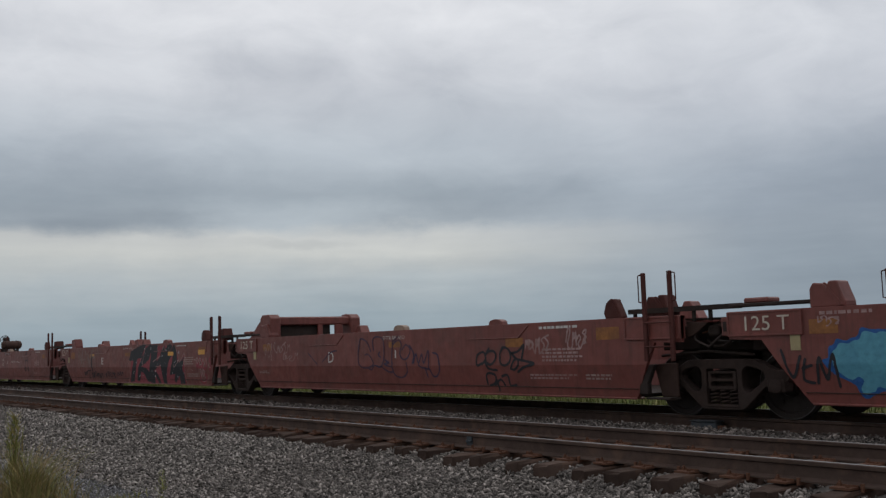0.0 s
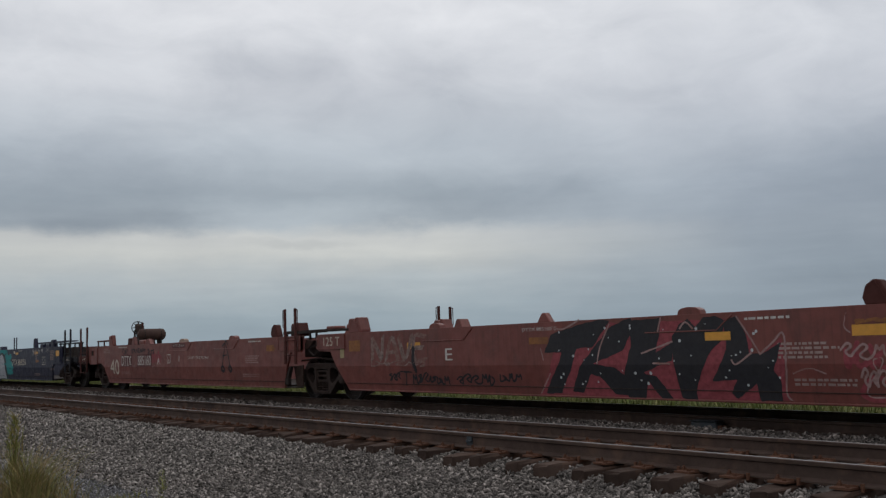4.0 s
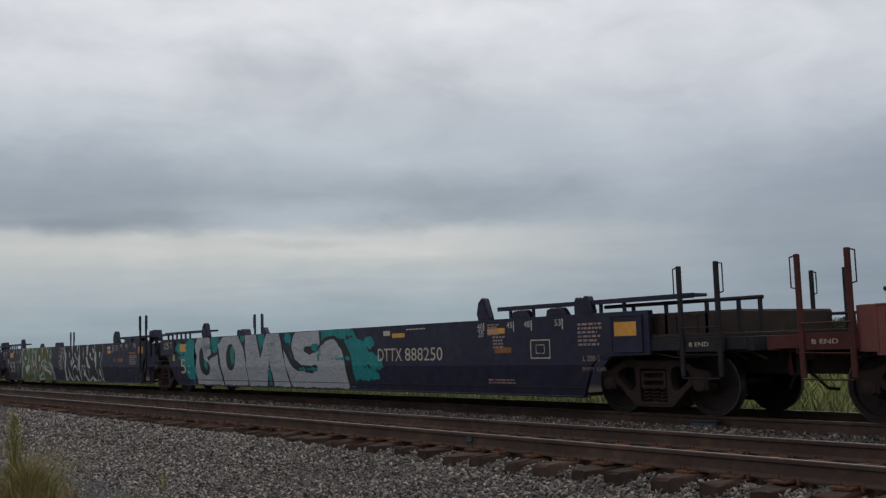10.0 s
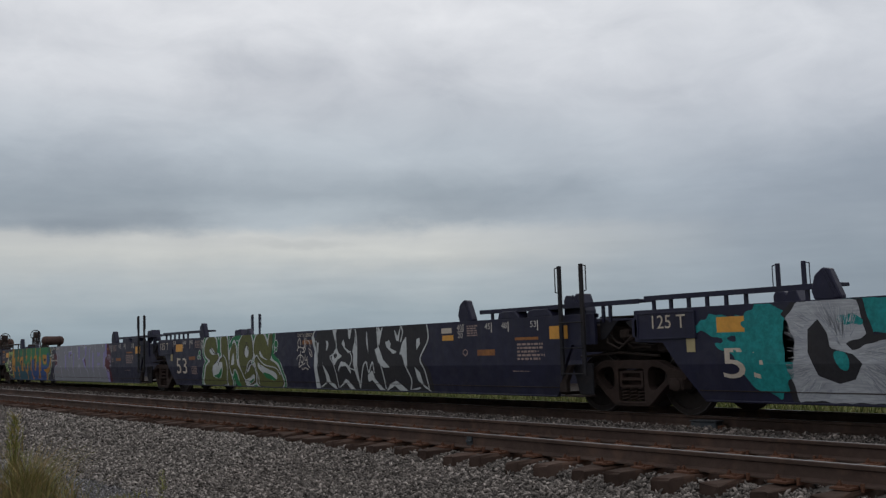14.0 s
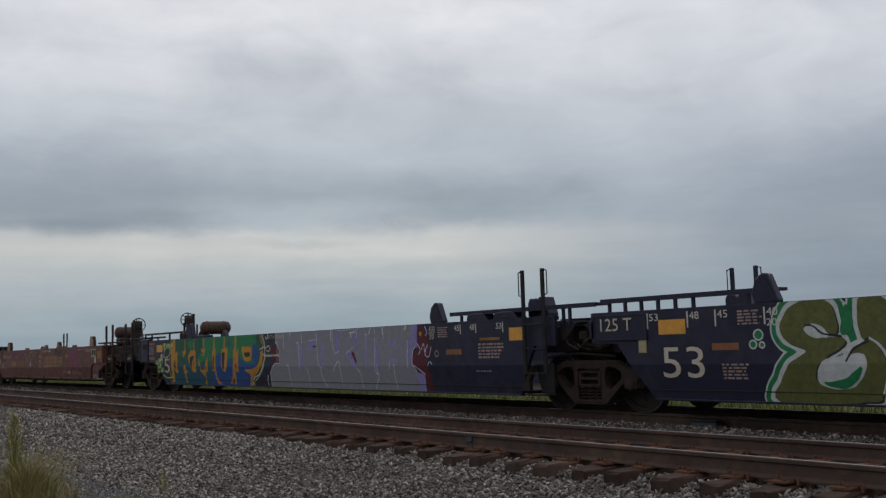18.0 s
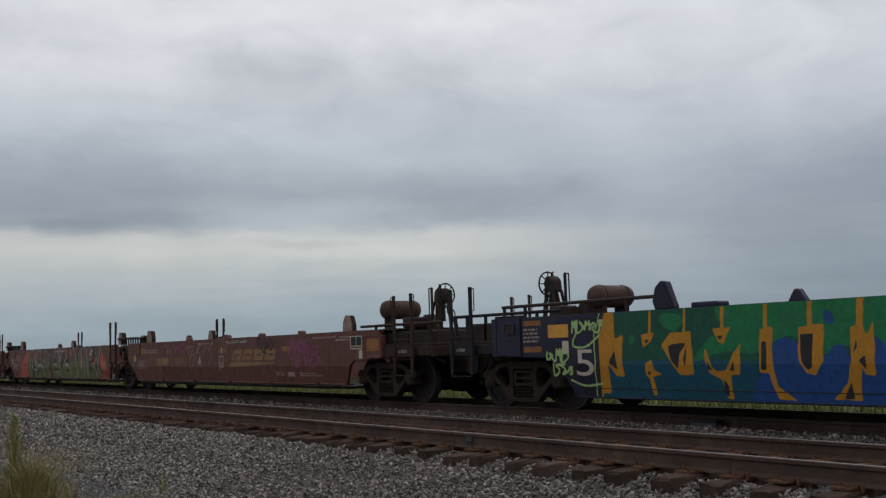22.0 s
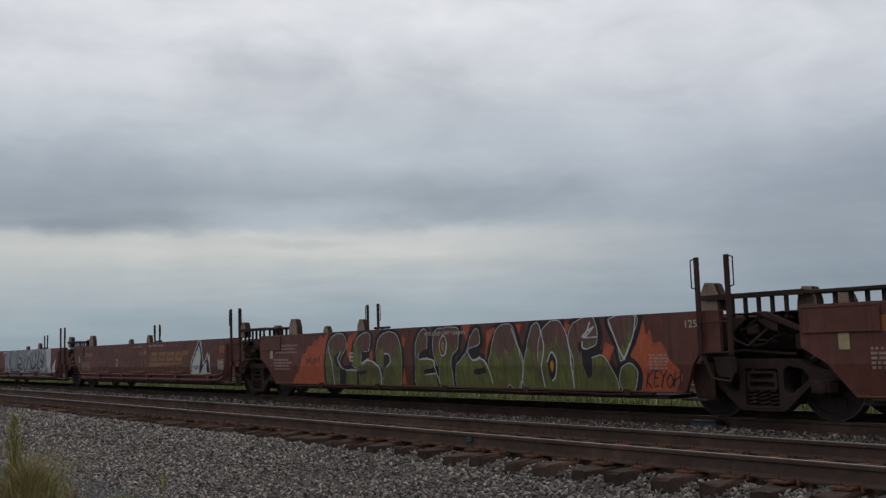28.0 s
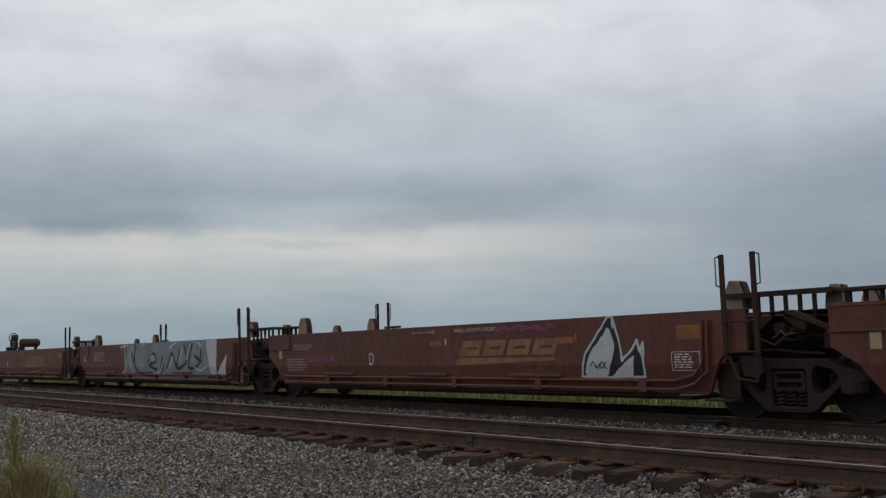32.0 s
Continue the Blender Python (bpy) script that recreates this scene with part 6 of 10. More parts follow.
    s.sheet("fresh_red", -53.5, -52.44, 0.815, 1.205, 0.003, "repainted_panel")
    s.sheet("fresh_red", -52.0, -50.7, 0.815, 1.205, 0.003, "repainted_panel")
    s.sheet("fresh_red", -49.02, -48.03, 1.37, 1.50, 0.003, "repainted_panel")
    s.words("DTTX", -53.42, -52.52, 0.85, 1.17, "stencil")
    s.words("885160", -51.92, -50.78, 0.85, 1.17, "stencil")
    s.words("A", -50.22, -50.03, 0.90, 1.08, "stencil")
    s.frame_box(-49.42, -49.17, 0.92, 1.17, 0.02)
    s.words("H", -49.34, -49.25, 0.95, 1.03, "stencil")
    s.sheet("stencil", -48.53, -48.48, 0.97, 1.13)
    s.words("LD LMT 119,900 PER UNIT", -47.84, -46.38, 1.01, 1.10, "stencil")
    s.frame_box(-49.0, -48.05, 1.38, 1.49, 0.01, "faint")
    s.words("DTTX 885160 A", -48.95, -48.1, 1.40, 1.47, "stencil")
    s.print(-53.5, -52.6, 0.56, 0.66, 2, 61, "chalk")
    s.print(-55.2, -54.6, 1.28, 1.46, 3, 62, "faint")
    s.print(-44.1, -43.2, 0.88, 1.1, 4, 63, "chalk")
    s.print(-44.3, -43.2, 0.52, 0.62, 2, 64, "chalk")
    s.print(-43.9, -43.1, 1.42, 1.48, 1, 65, "stencil")
    s.print(-53.8, -52.9, 1.44, 1.49, 1, 66, "stencil")
    s.sheet("worn_yellow", -42.9, -42.5, 1.18, 1.34)
    s.scrawl("worn_yellow", [scribble(67, -42.75, -42.4, 1.2, 1.32, 9)], 0.03)
    s.scrawl("black", [scribble(68, -53.4, -52.8, 1.2, 1.44, 9), scribble(69, -52.5, -51.2, 1.26, 1.42, 22), scribble(70, -51.1, -50.45, 1.2, 1.38, 10)], 0.026)
    s.scrawl("chalk", [scribble(71, -50.9, -50.2, 0.6, 0.95, 10), scribble(72, -50.0, -49.5, 0.65, 1.1, 9)], 0.014)
    s.scrawl("pink", [scribble(73, -50.7, -49.9, 0.9, 1.35, 16)], 0.05, 0.004)
    s.scrawl("black", [[(-45.5, 0.8), (-45.38, 1.2), (-45.36, 1.4), (-45.25, 1.5), (-45.14, 1.4)], [(-45.02, 0.84), (-45.12, 1.1), (-45.3, 1.42), (-45.5, 1.36)], [(-45.45, 1.1), (-45.2, 1.12)]], 0.035)
    for x in (-45.48, -45.02):
        s.scrawl("black", [[(x, 0.66), (x - 0.09, 0.72), (x, 0.82), (x + 0.09, 0.72), (x, 0.66)]], 0.07)


def blue_marks():
    # silver letters on teal
    s = Side(blue[0], mid(T_BLUE, 0))
    c = T_BLUE[1]
    joint_number(s, c, plate_z=(1.34, 1.54), x=(0.80, 1.42))
    s.words("53", -78.16, -77.32, 0.60, 1.03, "cream")
    s.sheet("yellow", c + 1.94, c + 2.40, 1.25, 1.47)
    teal = blobs((-77.4, 1.0, 0.55, 0.62), (-78.1, 1.34, 0.45, 0.16), (-77.9, 1.05, 0.4, 0.09), (-76.0, 1.4, 0.6, 0.24), (-74.6, 1.0, 0.4, 0.5), (-72.9, 1.4, 0.5, 0.3), (-72.4, 0.6, 0.5, 0.4),
                 (-71.0, 1.25, 0.5, 0.42), (-69.6, 1.55, 1.0, 0.18), (-68.6, 1.05, 0.6, 0.38), (-68.2, 0.62, 0.55, 0.14), (-67.9, 0.95, 0.4, 0.12), (-68.9, 0.5, 0.3, 0.26), (-68.0, 1.3, 0.25, 0.12), (-70.2, 0.9, 0.4, 0.2), (-67.75, 0.80, 0.22, 0.1))
    s.patch("teal", lambda X, Z: np.maximum(teal(X, Z), -0.33 + 0 * Z - (Z - 0.66)), -78.8, -67.3, 0.285, 1.62, 0.0035, 0.035)
    s.patch("teal", blobs((-77.28, 0.95, 0.26, 0.55), (-77.5, 1.02, 0.35, 0.10), (-77.45, 1.35, 0.3, 0.09), (-77.42, 0.62, 0.16, 0.05), (-77.5, 1.18, 0.3, 0.05)), -78.0, -77.0, 0.3, 1.6, 0.0078, 0.02, "paint_layer")
    shapes = {
        "c": [(-77.17, 1.36), (-76.93, 1.6), (-76.4, 1.65), (-76.1, 1.6), (-76.0, 1.17), (-76.28, 1.05), (-76.2, 0.97), (-75.6, 1.14), (-75.36, 0.3), (-77.02, 0.3), (-77.17, 0.9)],
        "o": [(-75.57, 1.4), (-75.2, 1.63), (-74.65, 1.68), (-74.32, 1.62), (-74.02, 1.3), (-73.87, 0.9), (-73.84, 0.3), (-75.25, 0.3), (-75.38, 0.8)],
        "n": [(-73.92, 1.7), (-73.3, 1.7), (-73.04, 0.98), (-72.66, 1.7), (-72.06, 1.7), (-71.88, 1.26), (-71.58, 0.3), (-72.4, 0.3), (-72.52, 1.0), (-72.8, 0.3), (-73.78, 0.3)],
        "s": [(-71.86, 1.28), (-71.48, 0.86), (-71.1, 0.68), (-70.42, 0.64), (-70.18, 0.7), (-70.18, 0.82), (-70.88, 0.82), (-71.24, 0.97), (-71.4, 1.25), (-71.34, 1.5), (-71.1, 1.66), (-70.08, 1.7), (-70.06, 1.28),
              (-70.5, 1.29), (-70.77, 1.25), (-70.78, 1.15), (-70.53, 1.07), (-70.25, 1.12), (-69.74, 1.4), (-69.42, 1.41), (-69.1, 1.17), (-68.97, 0.83), (-68.9, 0.3), (-71.5, 0.3)]}
    holes = {"c": [(-76.8, 1.25), (-76.65, 1.38), (-76.53, 1.2), (-76.5, 1.0), (-76.2, 0.92), (-76.08, 0.8), (-76.2, 0.6), (-76.42, 0.54), (-76.7, 0.64), (-76.82, 0.95)]}
    for ch, pts in shapes.items():
        x0, x1 = min(p[0] for p in pts) - 0.3, max(p[0] for p in pts) + 0.4

        def field(X, Z, grow, ch=ch, pts=pts):
            d = d_poly(X, Z, pts) - grow + wobble(X, Z, 0.014)
            if ch in holes:
                d = np.maximum(d, -d_poly(X, Z, holes[ch]) - grow)
            if ch == "o":
                d = np.maximum(d, (1 - np.hypot((X + 74.77) / 0.28, (Z - 1.05) / 0.36)) * 0.28 - grow)
            return d
        base = s.patch("black", lambda X, Z: field(X, Z, 0.085), x0, x1, 0.285, 1.618, 0.0051 + 0.0004 * "cons".index(ch), 0.03, "graffiti_letter")
        s.patch("silver", lambda X, Z: field(X, Z, 0.0), x0, x1, 0.285, 1.618, 0.0078 + 0.0003 * "cons".index(ch), 0.028, "graffiti_letter")
        cen = {"c": (-76.3, 0.95), "o": (-74.77, 1.05), "n": (-79.0, 0.9), "s": (-70.3, 1.0)}[ch]
        for k, tone in enumerate(("bright_stroke", "dull_stroke")):
            brush(s.u, tone, lambda X, Z: field(X + s.m, Z, 0.0), x0 - s.m, x1 - s.m, 0.3, 1.6, 420, (cen[0] - s.m, cen[1]), 0.0096 + 0.0006 * k, 50 + k + ord(ch))
    s.patch("black", lambda X, Z: d_poly(X, Z, [(-69.5, 1.5), (-69.0, 1.38), (-68.72, 1.04), (-68.6, 0.34), (-68.92, 0.34), (-69.0, 0.8), (-69.2, 1.2)]) + wobble(X, Z, 0.015), -69.7, -68.4, 0.34, 1.6, 0.005, 0.03, "paint_layer")
    for pts in (holes["c"], [(-74.5, 1.2), (-74.52, 0.9), (-74.7, 0.72), (-74.9, 0.74), (-75.02, 0.95), (-75.02, 1.2), (-74.87, 1.38), (-74.68, 1.38)]):
        s.patch("black", lambda X, Z: d_poly(X, Z, pts) - 0.03, -77.0, -74.3, 0.45, 1.5, 0.0048, 0.025, "paint_layer")
    s.patch("teal", blobs((-70.6, 0.73, 0.36, 0.035), (-70.25, 1.24, 0.16, 0.09), (-70.1, 1.1, 0.07, 0.14), (-69.15, 0.97, 0.3, 0.04)), -71.2, -68.7, 0.6, 1.45, 0.0092, 0.02, "paint_layer")
    s.patch("teal", blobs((-74.66, 1.1, 0.12, 0.27), (-76.34, 0.83, 0.1, 0.15), (-72.6, 0.55, 0.08, 0.2), (-76.15, 1.35, 0.2, 0.06)), -76.7, -72.4, 0.36, 1.45, 0.0092, 0.025, "paint_layer")
    s.patch("teal", blobs((-72.95, 1.5, 0.16, 0.16), (-75.75, 1.45, 0.22, 0.2), (-71.6, 1.5, 0.18, 0.14), (-74.05, 1.55, 0.1, 0.1)), -76.1, -71.3, 1.25, 1.61, 0.0068, 0.025, "paint_layer")
    s.words("DTTX", -67.64, -66.76, 0.90, 1.16, "cream")
    s.words("888250", -66.65, -65.40, 0.90, 1.16, "cream")
    s.sheet("yellow", -67.1, -66.65, 1.38, 1.47)
    s.sheet("cream", -67.42, -67.18, 1.43, 1.53)
    blue_scale(s, T_BLUE[0])
    s.sheet("yellow", -64.04, -63.56, 1.37, 1.47)
    s.sheet("worn_yellow", -63.85, -63.4, 1.02, 1.12)
    s.sheet("yellow", -60.93, -60.48, 1.25, 1.47, 0.024)
    s.frame_box(-62.89, -62.42, 0.92, 1.23, 0.02, "cream")
    s.frame_box(-62.76, -62.55, 1.0, 1.15, 0.016, "cream")
    s.print(-63.9, -63.5, 1.1, 1.34, 4, 81)
    s.print(-61.75, -61.2, 1.1, 1.5, 6, 82, "faint")
    s.words("L 200-5", -61.65, -61.28, 0.86, 0.95, "faint")
    s.words("EMPTY", -61.68, -61.42, 0.70, 0.76, "faint")
    s.words("LOAD", -61.36, -61.16, 0.70, 0.76, "faint")
    s.print(-64.1, -63.2, 0.46, 0.56, 2, 84)
    s.print(-66.6, -65.9, 1.52, 1.56, 1, 85, "stencil")
    # olive and black letters
    s = Side(blue[1], mid(T_BLUE, 1))
    c = T_BLUE[2]
    joint_number(s, c, plate_z=(1.33, 1.53), x=(0.65, 1.30))
    s.words("53", -97.66, -96.9, 0.60, 1.06, "cream")
    s.sheet("yellow", c + 1.8, c + 2.3, 1.25, 1.47)
    s.words("20", -95.84, -95.68, 1.32, 1.42)
    s.frame_box(-96.65, -96.1, 0.55, 0.85, 0.01, "faint")
    for x, n in ((-97.92, "53"), (-97.17, "48"), (-96.68, "45"), (-95.88, "40")):
        s.sheet("stencil", x, x + 0.025, 1.34, 1.58)
        s.words(n, x + 0.05, x + 0.22, 1.46, 1.57)
    s.sheet("worn_yellow", -96.75, -96.3, 1.0, 1.1)
    s.print(-96.6, -96.15, 0.58, 0.82, 5, 91)
    s.print(-96.3, -95.9, 1.34, 1.56, 5, 92)
    s.words("DTTX 888250", -90.26, -89.5, 1.50, 1.58, "cream")
    s.sheet("worn_yellow", -90.05, -89.6, 1.32, 1.42)
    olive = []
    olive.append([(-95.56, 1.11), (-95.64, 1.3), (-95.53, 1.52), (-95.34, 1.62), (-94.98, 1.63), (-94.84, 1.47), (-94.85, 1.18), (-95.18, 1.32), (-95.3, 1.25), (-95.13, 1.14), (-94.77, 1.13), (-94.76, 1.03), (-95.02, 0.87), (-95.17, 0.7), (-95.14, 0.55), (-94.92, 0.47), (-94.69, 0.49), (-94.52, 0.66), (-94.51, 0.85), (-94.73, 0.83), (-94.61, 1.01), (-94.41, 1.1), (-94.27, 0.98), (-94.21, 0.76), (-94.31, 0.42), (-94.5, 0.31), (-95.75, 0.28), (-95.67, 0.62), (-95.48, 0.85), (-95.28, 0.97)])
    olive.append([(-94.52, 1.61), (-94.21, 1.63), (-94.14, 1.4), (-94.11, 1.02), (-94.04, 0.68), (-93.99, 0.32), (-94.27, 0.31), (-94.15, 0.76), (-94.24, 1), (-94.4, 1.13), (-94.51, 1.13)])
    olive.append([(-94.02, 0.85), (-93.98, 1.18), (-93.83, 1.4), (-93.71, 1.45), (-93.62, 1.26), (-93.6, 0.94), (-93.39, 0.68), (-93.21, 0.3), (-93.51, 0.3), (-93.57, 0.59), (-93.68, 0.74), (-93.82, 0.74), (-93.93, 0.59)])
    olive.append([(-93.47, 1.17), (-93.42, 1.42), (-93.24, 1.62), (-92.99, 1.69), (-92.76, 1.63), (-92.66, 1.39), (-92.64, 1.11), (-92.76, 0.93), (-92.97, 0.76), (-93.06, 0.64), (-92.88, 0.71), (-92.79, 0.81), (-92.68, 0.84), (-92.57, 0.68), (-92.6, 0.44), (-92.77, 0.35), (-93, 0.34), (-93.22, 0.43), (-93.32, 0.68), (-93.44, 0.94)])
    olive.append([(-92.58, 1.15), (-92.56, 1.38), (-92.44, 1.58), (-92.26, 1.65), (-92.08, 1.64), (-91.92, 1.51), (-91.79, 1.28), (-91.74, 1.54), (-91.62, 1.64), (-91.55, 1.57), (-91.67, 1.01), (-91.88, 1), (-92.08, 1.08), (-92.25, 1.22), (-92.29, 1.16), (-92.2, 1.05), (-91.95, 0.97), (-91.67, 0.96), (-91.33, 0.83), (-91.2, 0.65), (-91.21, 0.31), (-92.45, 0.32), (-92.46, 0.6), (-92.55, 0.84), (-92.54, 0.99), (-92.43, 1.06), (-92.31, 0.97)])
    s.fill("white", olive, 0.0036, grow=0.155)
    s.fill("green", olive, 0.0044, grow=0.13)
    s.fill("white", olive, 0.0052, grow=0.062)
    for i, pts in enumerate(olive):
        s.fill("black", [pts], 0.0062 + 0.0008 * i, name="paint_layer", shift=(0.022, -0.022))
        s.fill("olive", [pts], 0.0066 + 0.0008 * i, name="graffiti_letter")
    s.fill("white", [[(-95.3, 1.24), (-95.2, 1.32), (-95.03, 1.28), (-94.95, 1.15), (-95.13, 1.16)], [(-95.14, 0.67), (-95.01, 0.85), (-94.75, 0.9), (-94.49, 0.92), (-94.48, 0.72), (-94.66, 0.53), (-94.94, 0.49)], [(-93.92, 0.86), (-93.78, 1.16), (-93.73, 0.89)], [(-93.11, 1.16), (-93.02, 1.32), (-92.92, 1.33), (-92.87, 1.16), (-92.94, 1.05), (-93.02, 1.05)], [(-92.36, 0.9), (-92.14, 0.82), (-91.74, 0.72), (-91.45, 0.62), (-91.41, 0.52), (-91.59, 0.44), (-91.9, 0.5), (-92.17, 0.64), (-92.33, 0.76)], [(-93.24, 0.43), (-92.92, 0.5), (-92.64, 0.6), (-92.67, 0.44), (-92.87, 0.36), (-93.12, 0.35)]], 0.0112)
    s.fill("green", [[(-95.09, 0.56), (-94.8, 0.6), (-94.54, 0.78), (-94.54, 0.67), (-94.71, 0.51), (-94.94, 0.49)], [(-93.83, 0.56), (-93.73, 0.62), (-93.56, 0.43), (-93.47, 0.28), (-93.73, 0.29)], [(-92.12, 0.64), (-91.84, 0.62), (-91.49, 0.49), (-91.55, 0.44), (-91.8, 0.47), (-92.02, 0.54)], [(-92.99, 0.39), (-92.68, 0.49), (-92.71, 0.43), (-92.85, 0.37)], [(-94.78, 1.2), (-94.69, 1.56), (-94.61, 1.38), (-94.64, 1.2)]], 0.0122)
    s.scrawl("black", [[(-95.26, 1.31), (-95.15, 1.29), (-95.02, 1.19), (-94.77, 1.15)], [(-94.73, 0.83), (-94.61, 0.99), (-94.41, 1.08)], [(-93.03, 1.36), (-93.14, 1.24), (-93.11, 1.08)], [(-92.91, 1.24), (-92.95, 1.4), (-93.03, 1.44)], [(-92.44, 1.04), (-92.29, 0.93), (-92.18, 0.79)], [(-92.86, 0.84), (-92.67, 0.87), (-92.55, 0.72)]], 0.028, 0.013)
    s.scrawl("white", [[(-94.4, 1.12), (-94.25, 1), (-94.18, 0.76), (-94.3, 0.42)], [(-93.53, 0.99), (-93.36, 0.72), (-93.17, 0.43), (-92.95, 0.34)], [(-93.14, 0.61), (-93.02, 0.72), (-92.88, 0.9), (-92.71, 0.96), (-92.49, 0.84), (-92.42, 0.52), (-92.41, 0.34)], [(-92.5, 1.05), (-92.39, 1.08), (-92.22, 0.95), (-91.93, 0.83), (-91.41, 0.76), (-91.22, 0.6)]], 0.03, 0.0132)
    s.fill("green", [[(-91.59, 1.53), (-91.5, 1.64), (-91.45, 1.53), (-91.56, 1.27), (-91.46, 1.09), (-91.17, 0.9), (-91.32, 0.9), (-91.55, 0.99), (-91.64, 1.13)], [(-93.91, 1.52), (-93.7, 1.61), (-93.44, 1.67), (-93.29, 1.62), (-93.5, 1.5), (-93.76, 1.52), (-93.95, 1.27)]], 0.0058)
    s.dot("white", -91.37, 1.36, 0.107, 0.0046)
    s.dot("green", -91.37, 1.36, 0.085, 0.0058)
    s.dot("white", -91.37, 1.22, 0.062, 0.0046)
    s.dot("green", -91.37, 1.22, 0.04, 0.0058)
    s.dot("white", -95.98, 1.2, 0.082, 0.0046)
    s.dot("green", -95.98, 1.2, 0.06, 0.0058)
    s.dot("white", -96.07, 1.07, 0.067, 0.0046)
    s.dot("green", -96.07, 1.07, 0.045, 0.0058)
    s.dot("white", -95.93, 1.06, 0.052, 0.0046)
    s.dot("green", -95.93, 1.06, 0.03, 0.0058)
    s.dot("white", -91.36, 0.83, 0.052, 0.0046)
    s.dot("green", -91.36, 0.83, 0.03, 0.0058)
    s.scrawl("stencil", [[(-90.24, 1.25), (-90.26, 1.38), (-90.16, 1.46), (-90.12, 1.29)], [(-90.31, 1.17), (-90.22, 1.25), (-90.02, 1.23), (-89.98, 1.15), (-90.07, 1.13)], [(-90.02, 1.25), (-89.91, 1.23), (-89.95, 1.12)], [(-89.8, 1.4), (-89.72, 1.38), (-89.68, 1.25)], [(-89.77, 1.22), (-89.64, 1.16), (-89.6, 1.06), (-89.65, 1.03), (-89.74, 1.16)], [(-90.32, 0.96), (-90.26, 1.04), (-90.13, 1.07), (-90.02, 1), (-90.05, 0.88), (-90.12, 0.92)]], 0.026, 0.008)
    s.scrawl("stencil", [[(-89.92, 1.07), (-89.94, 0.96), (-89.87, 0.94), (-89.82, 1.04)], [(-90.13, 1.17), (-90.18, 0.92), (-90.23, 0.84)], [(-89.83, 0.96), (-89.82, 0.84), (-89.72, 0.76)], [(-90.22, 0.78), (-90.05, 0.84), (-89.93, 0.87)], [(-90.1, 0.76), (-90.07, 0.72), (-89.94, 0.76), (-89.8, 0.72)], [(-89.95, 1.49), (-89.94, 1.24)], [(-89.87, 1.47), (-89.89, 1.26)]], 0.026, 0.008)
    s.fill("black", [[(-89.48, 1.38), (-89.32, 1.56), (-88.93, 1.64), (-87.73, 1.66), (-86.63, 1.68), (-85.62, 1.7), (-85.11, 1.58), (-85.07, 1.27), (-85.34, 0.95), (-85.08, 0.67), (-85.02, 0.31), (-85.73, 0.25), (-86.81, 0.27), (-88.71, 0.25), (-89.28, 0.31), (-89.41, 0.77)]], 0.004, grow=0.03, smooth=False)
    s.fill("white", [[(-89.62, 1.46), (-89.54, 1.55), (-89.48, 1.45), (-89.38, 1.32), (-89.29, 1.36), (-89.32, 1.15), (-89.39, 0.76), (-89.39, 0.52), (-89.35, 0.28), (-89.55, 0.29), (-89.54, 0.68), (-89.48, 1.15), (-89.54, 1.26)]], 0.0062, smooth=False, name="paint_layer")
    s.fill("white", [[(-88.96, 1.39), (-88.88, 1.37), (-88.85, 1.29), (-88.91, 1.18), (-88.98, 1.14), (-88.94, 1.28)]], 0.0062, smooth=False, name="paint_layer")
    s.fill("white", [[(-89.14, 0.99), (-89.11, 0.83), (-89.01, 0.72), (-88.92, 0.59), (-88.88, 0.45), (-88.71, 0.38), (-88.62, 0.28), (-88.75, 0.3), (-88.94, 0.38), (-89.02, 0.45), (-89.07, 0.64), (-89.13, 0.81)]], 0.0062, smooth=False, name="paint_layer")
    s.fill("white", [[(-88.68, 1.66), (-88.59, 1.62), (-88.43, 1.67), (-88.53, 1.54), (-88.55, 1.28), (-88.6, 1.43)]], 0.0062, smooth=False, name="paint_layer")
    s.fill("white", [[(-88.61, 1.13), (-88.5, 1.21), (-88.41, 1.08), (-88.23, 1.03), (-88.44, 0.97), (-88.61, 0.83), (-88.73, 0.98)]], 0.0062, smooth=False, name="paint_layer")
    s.fill("white", [[(-88.5, 0.67), (-88.45, 0.79), (-88.32, 0.9), (-88.16, 0.89), (-87.99, 0.79), (-87.96, 0.63), (-88.13, 0.8), (-88.33, 0.79)]], 0.0062, smooth=False, name="paint_layer")
    s.fill("white", [[(-88.28, 1.31), (-88.21, 1.38), (-88.15, 1.29), (-88.16, 1.22), (-87.99, 1.14), (-87.86, 1.13), (-88.02, 1.09), (-88.18, 1.19)]], 0.0062, smooth=False, name="paint_layer")
    s.fill("white", [[(-88.03, 1.66), (-87.94, 1.6), (-87.85, 1.65), (-87.93, 1.4), (-87.98, 1.4)]], 0.0062, smooth=False, name="paint_layer")
    s.fill("white", [[(-87.86, 1.1), (-87.76, 1.32), (-87.71, 1.5), (-87.7, 1.24), (-87.64, 1.18), (-87.71, 0.76), (-87.68, 0.54), (-87.63, 0.41), (-87.73, 0.47), (-87.79, 0.68), (-87.82, 0.83), (-87.81, 1.07)]], 0.0062, smooth=False, name="paint_layer")
    s.fill("white", [[(-88.56, 0.29), (-88.36, 0.42), (-88.2, 0.52), (-88.1, 0.47), (-87.9, 0.28), (-88.08, 0.29), (-88.23, 0.42)]], 0.0062, smooth=False, name="paint_layer")
    s.fill("black", [[(-88.64, 1.04), (-88.54, 1.1), (-88.48, 1.04), (-88.59, 0.95)]], 0.0076, smooth=False)
    s.fill("white", [[(-86.95, 1.15), (-86.81, 1.21), (-86.66, 0.93), (-86.42, 0.77), (-86.63, 0.75), (-86.84, 0.88)]], 0.0062, smooth=False, name="paint_layer")
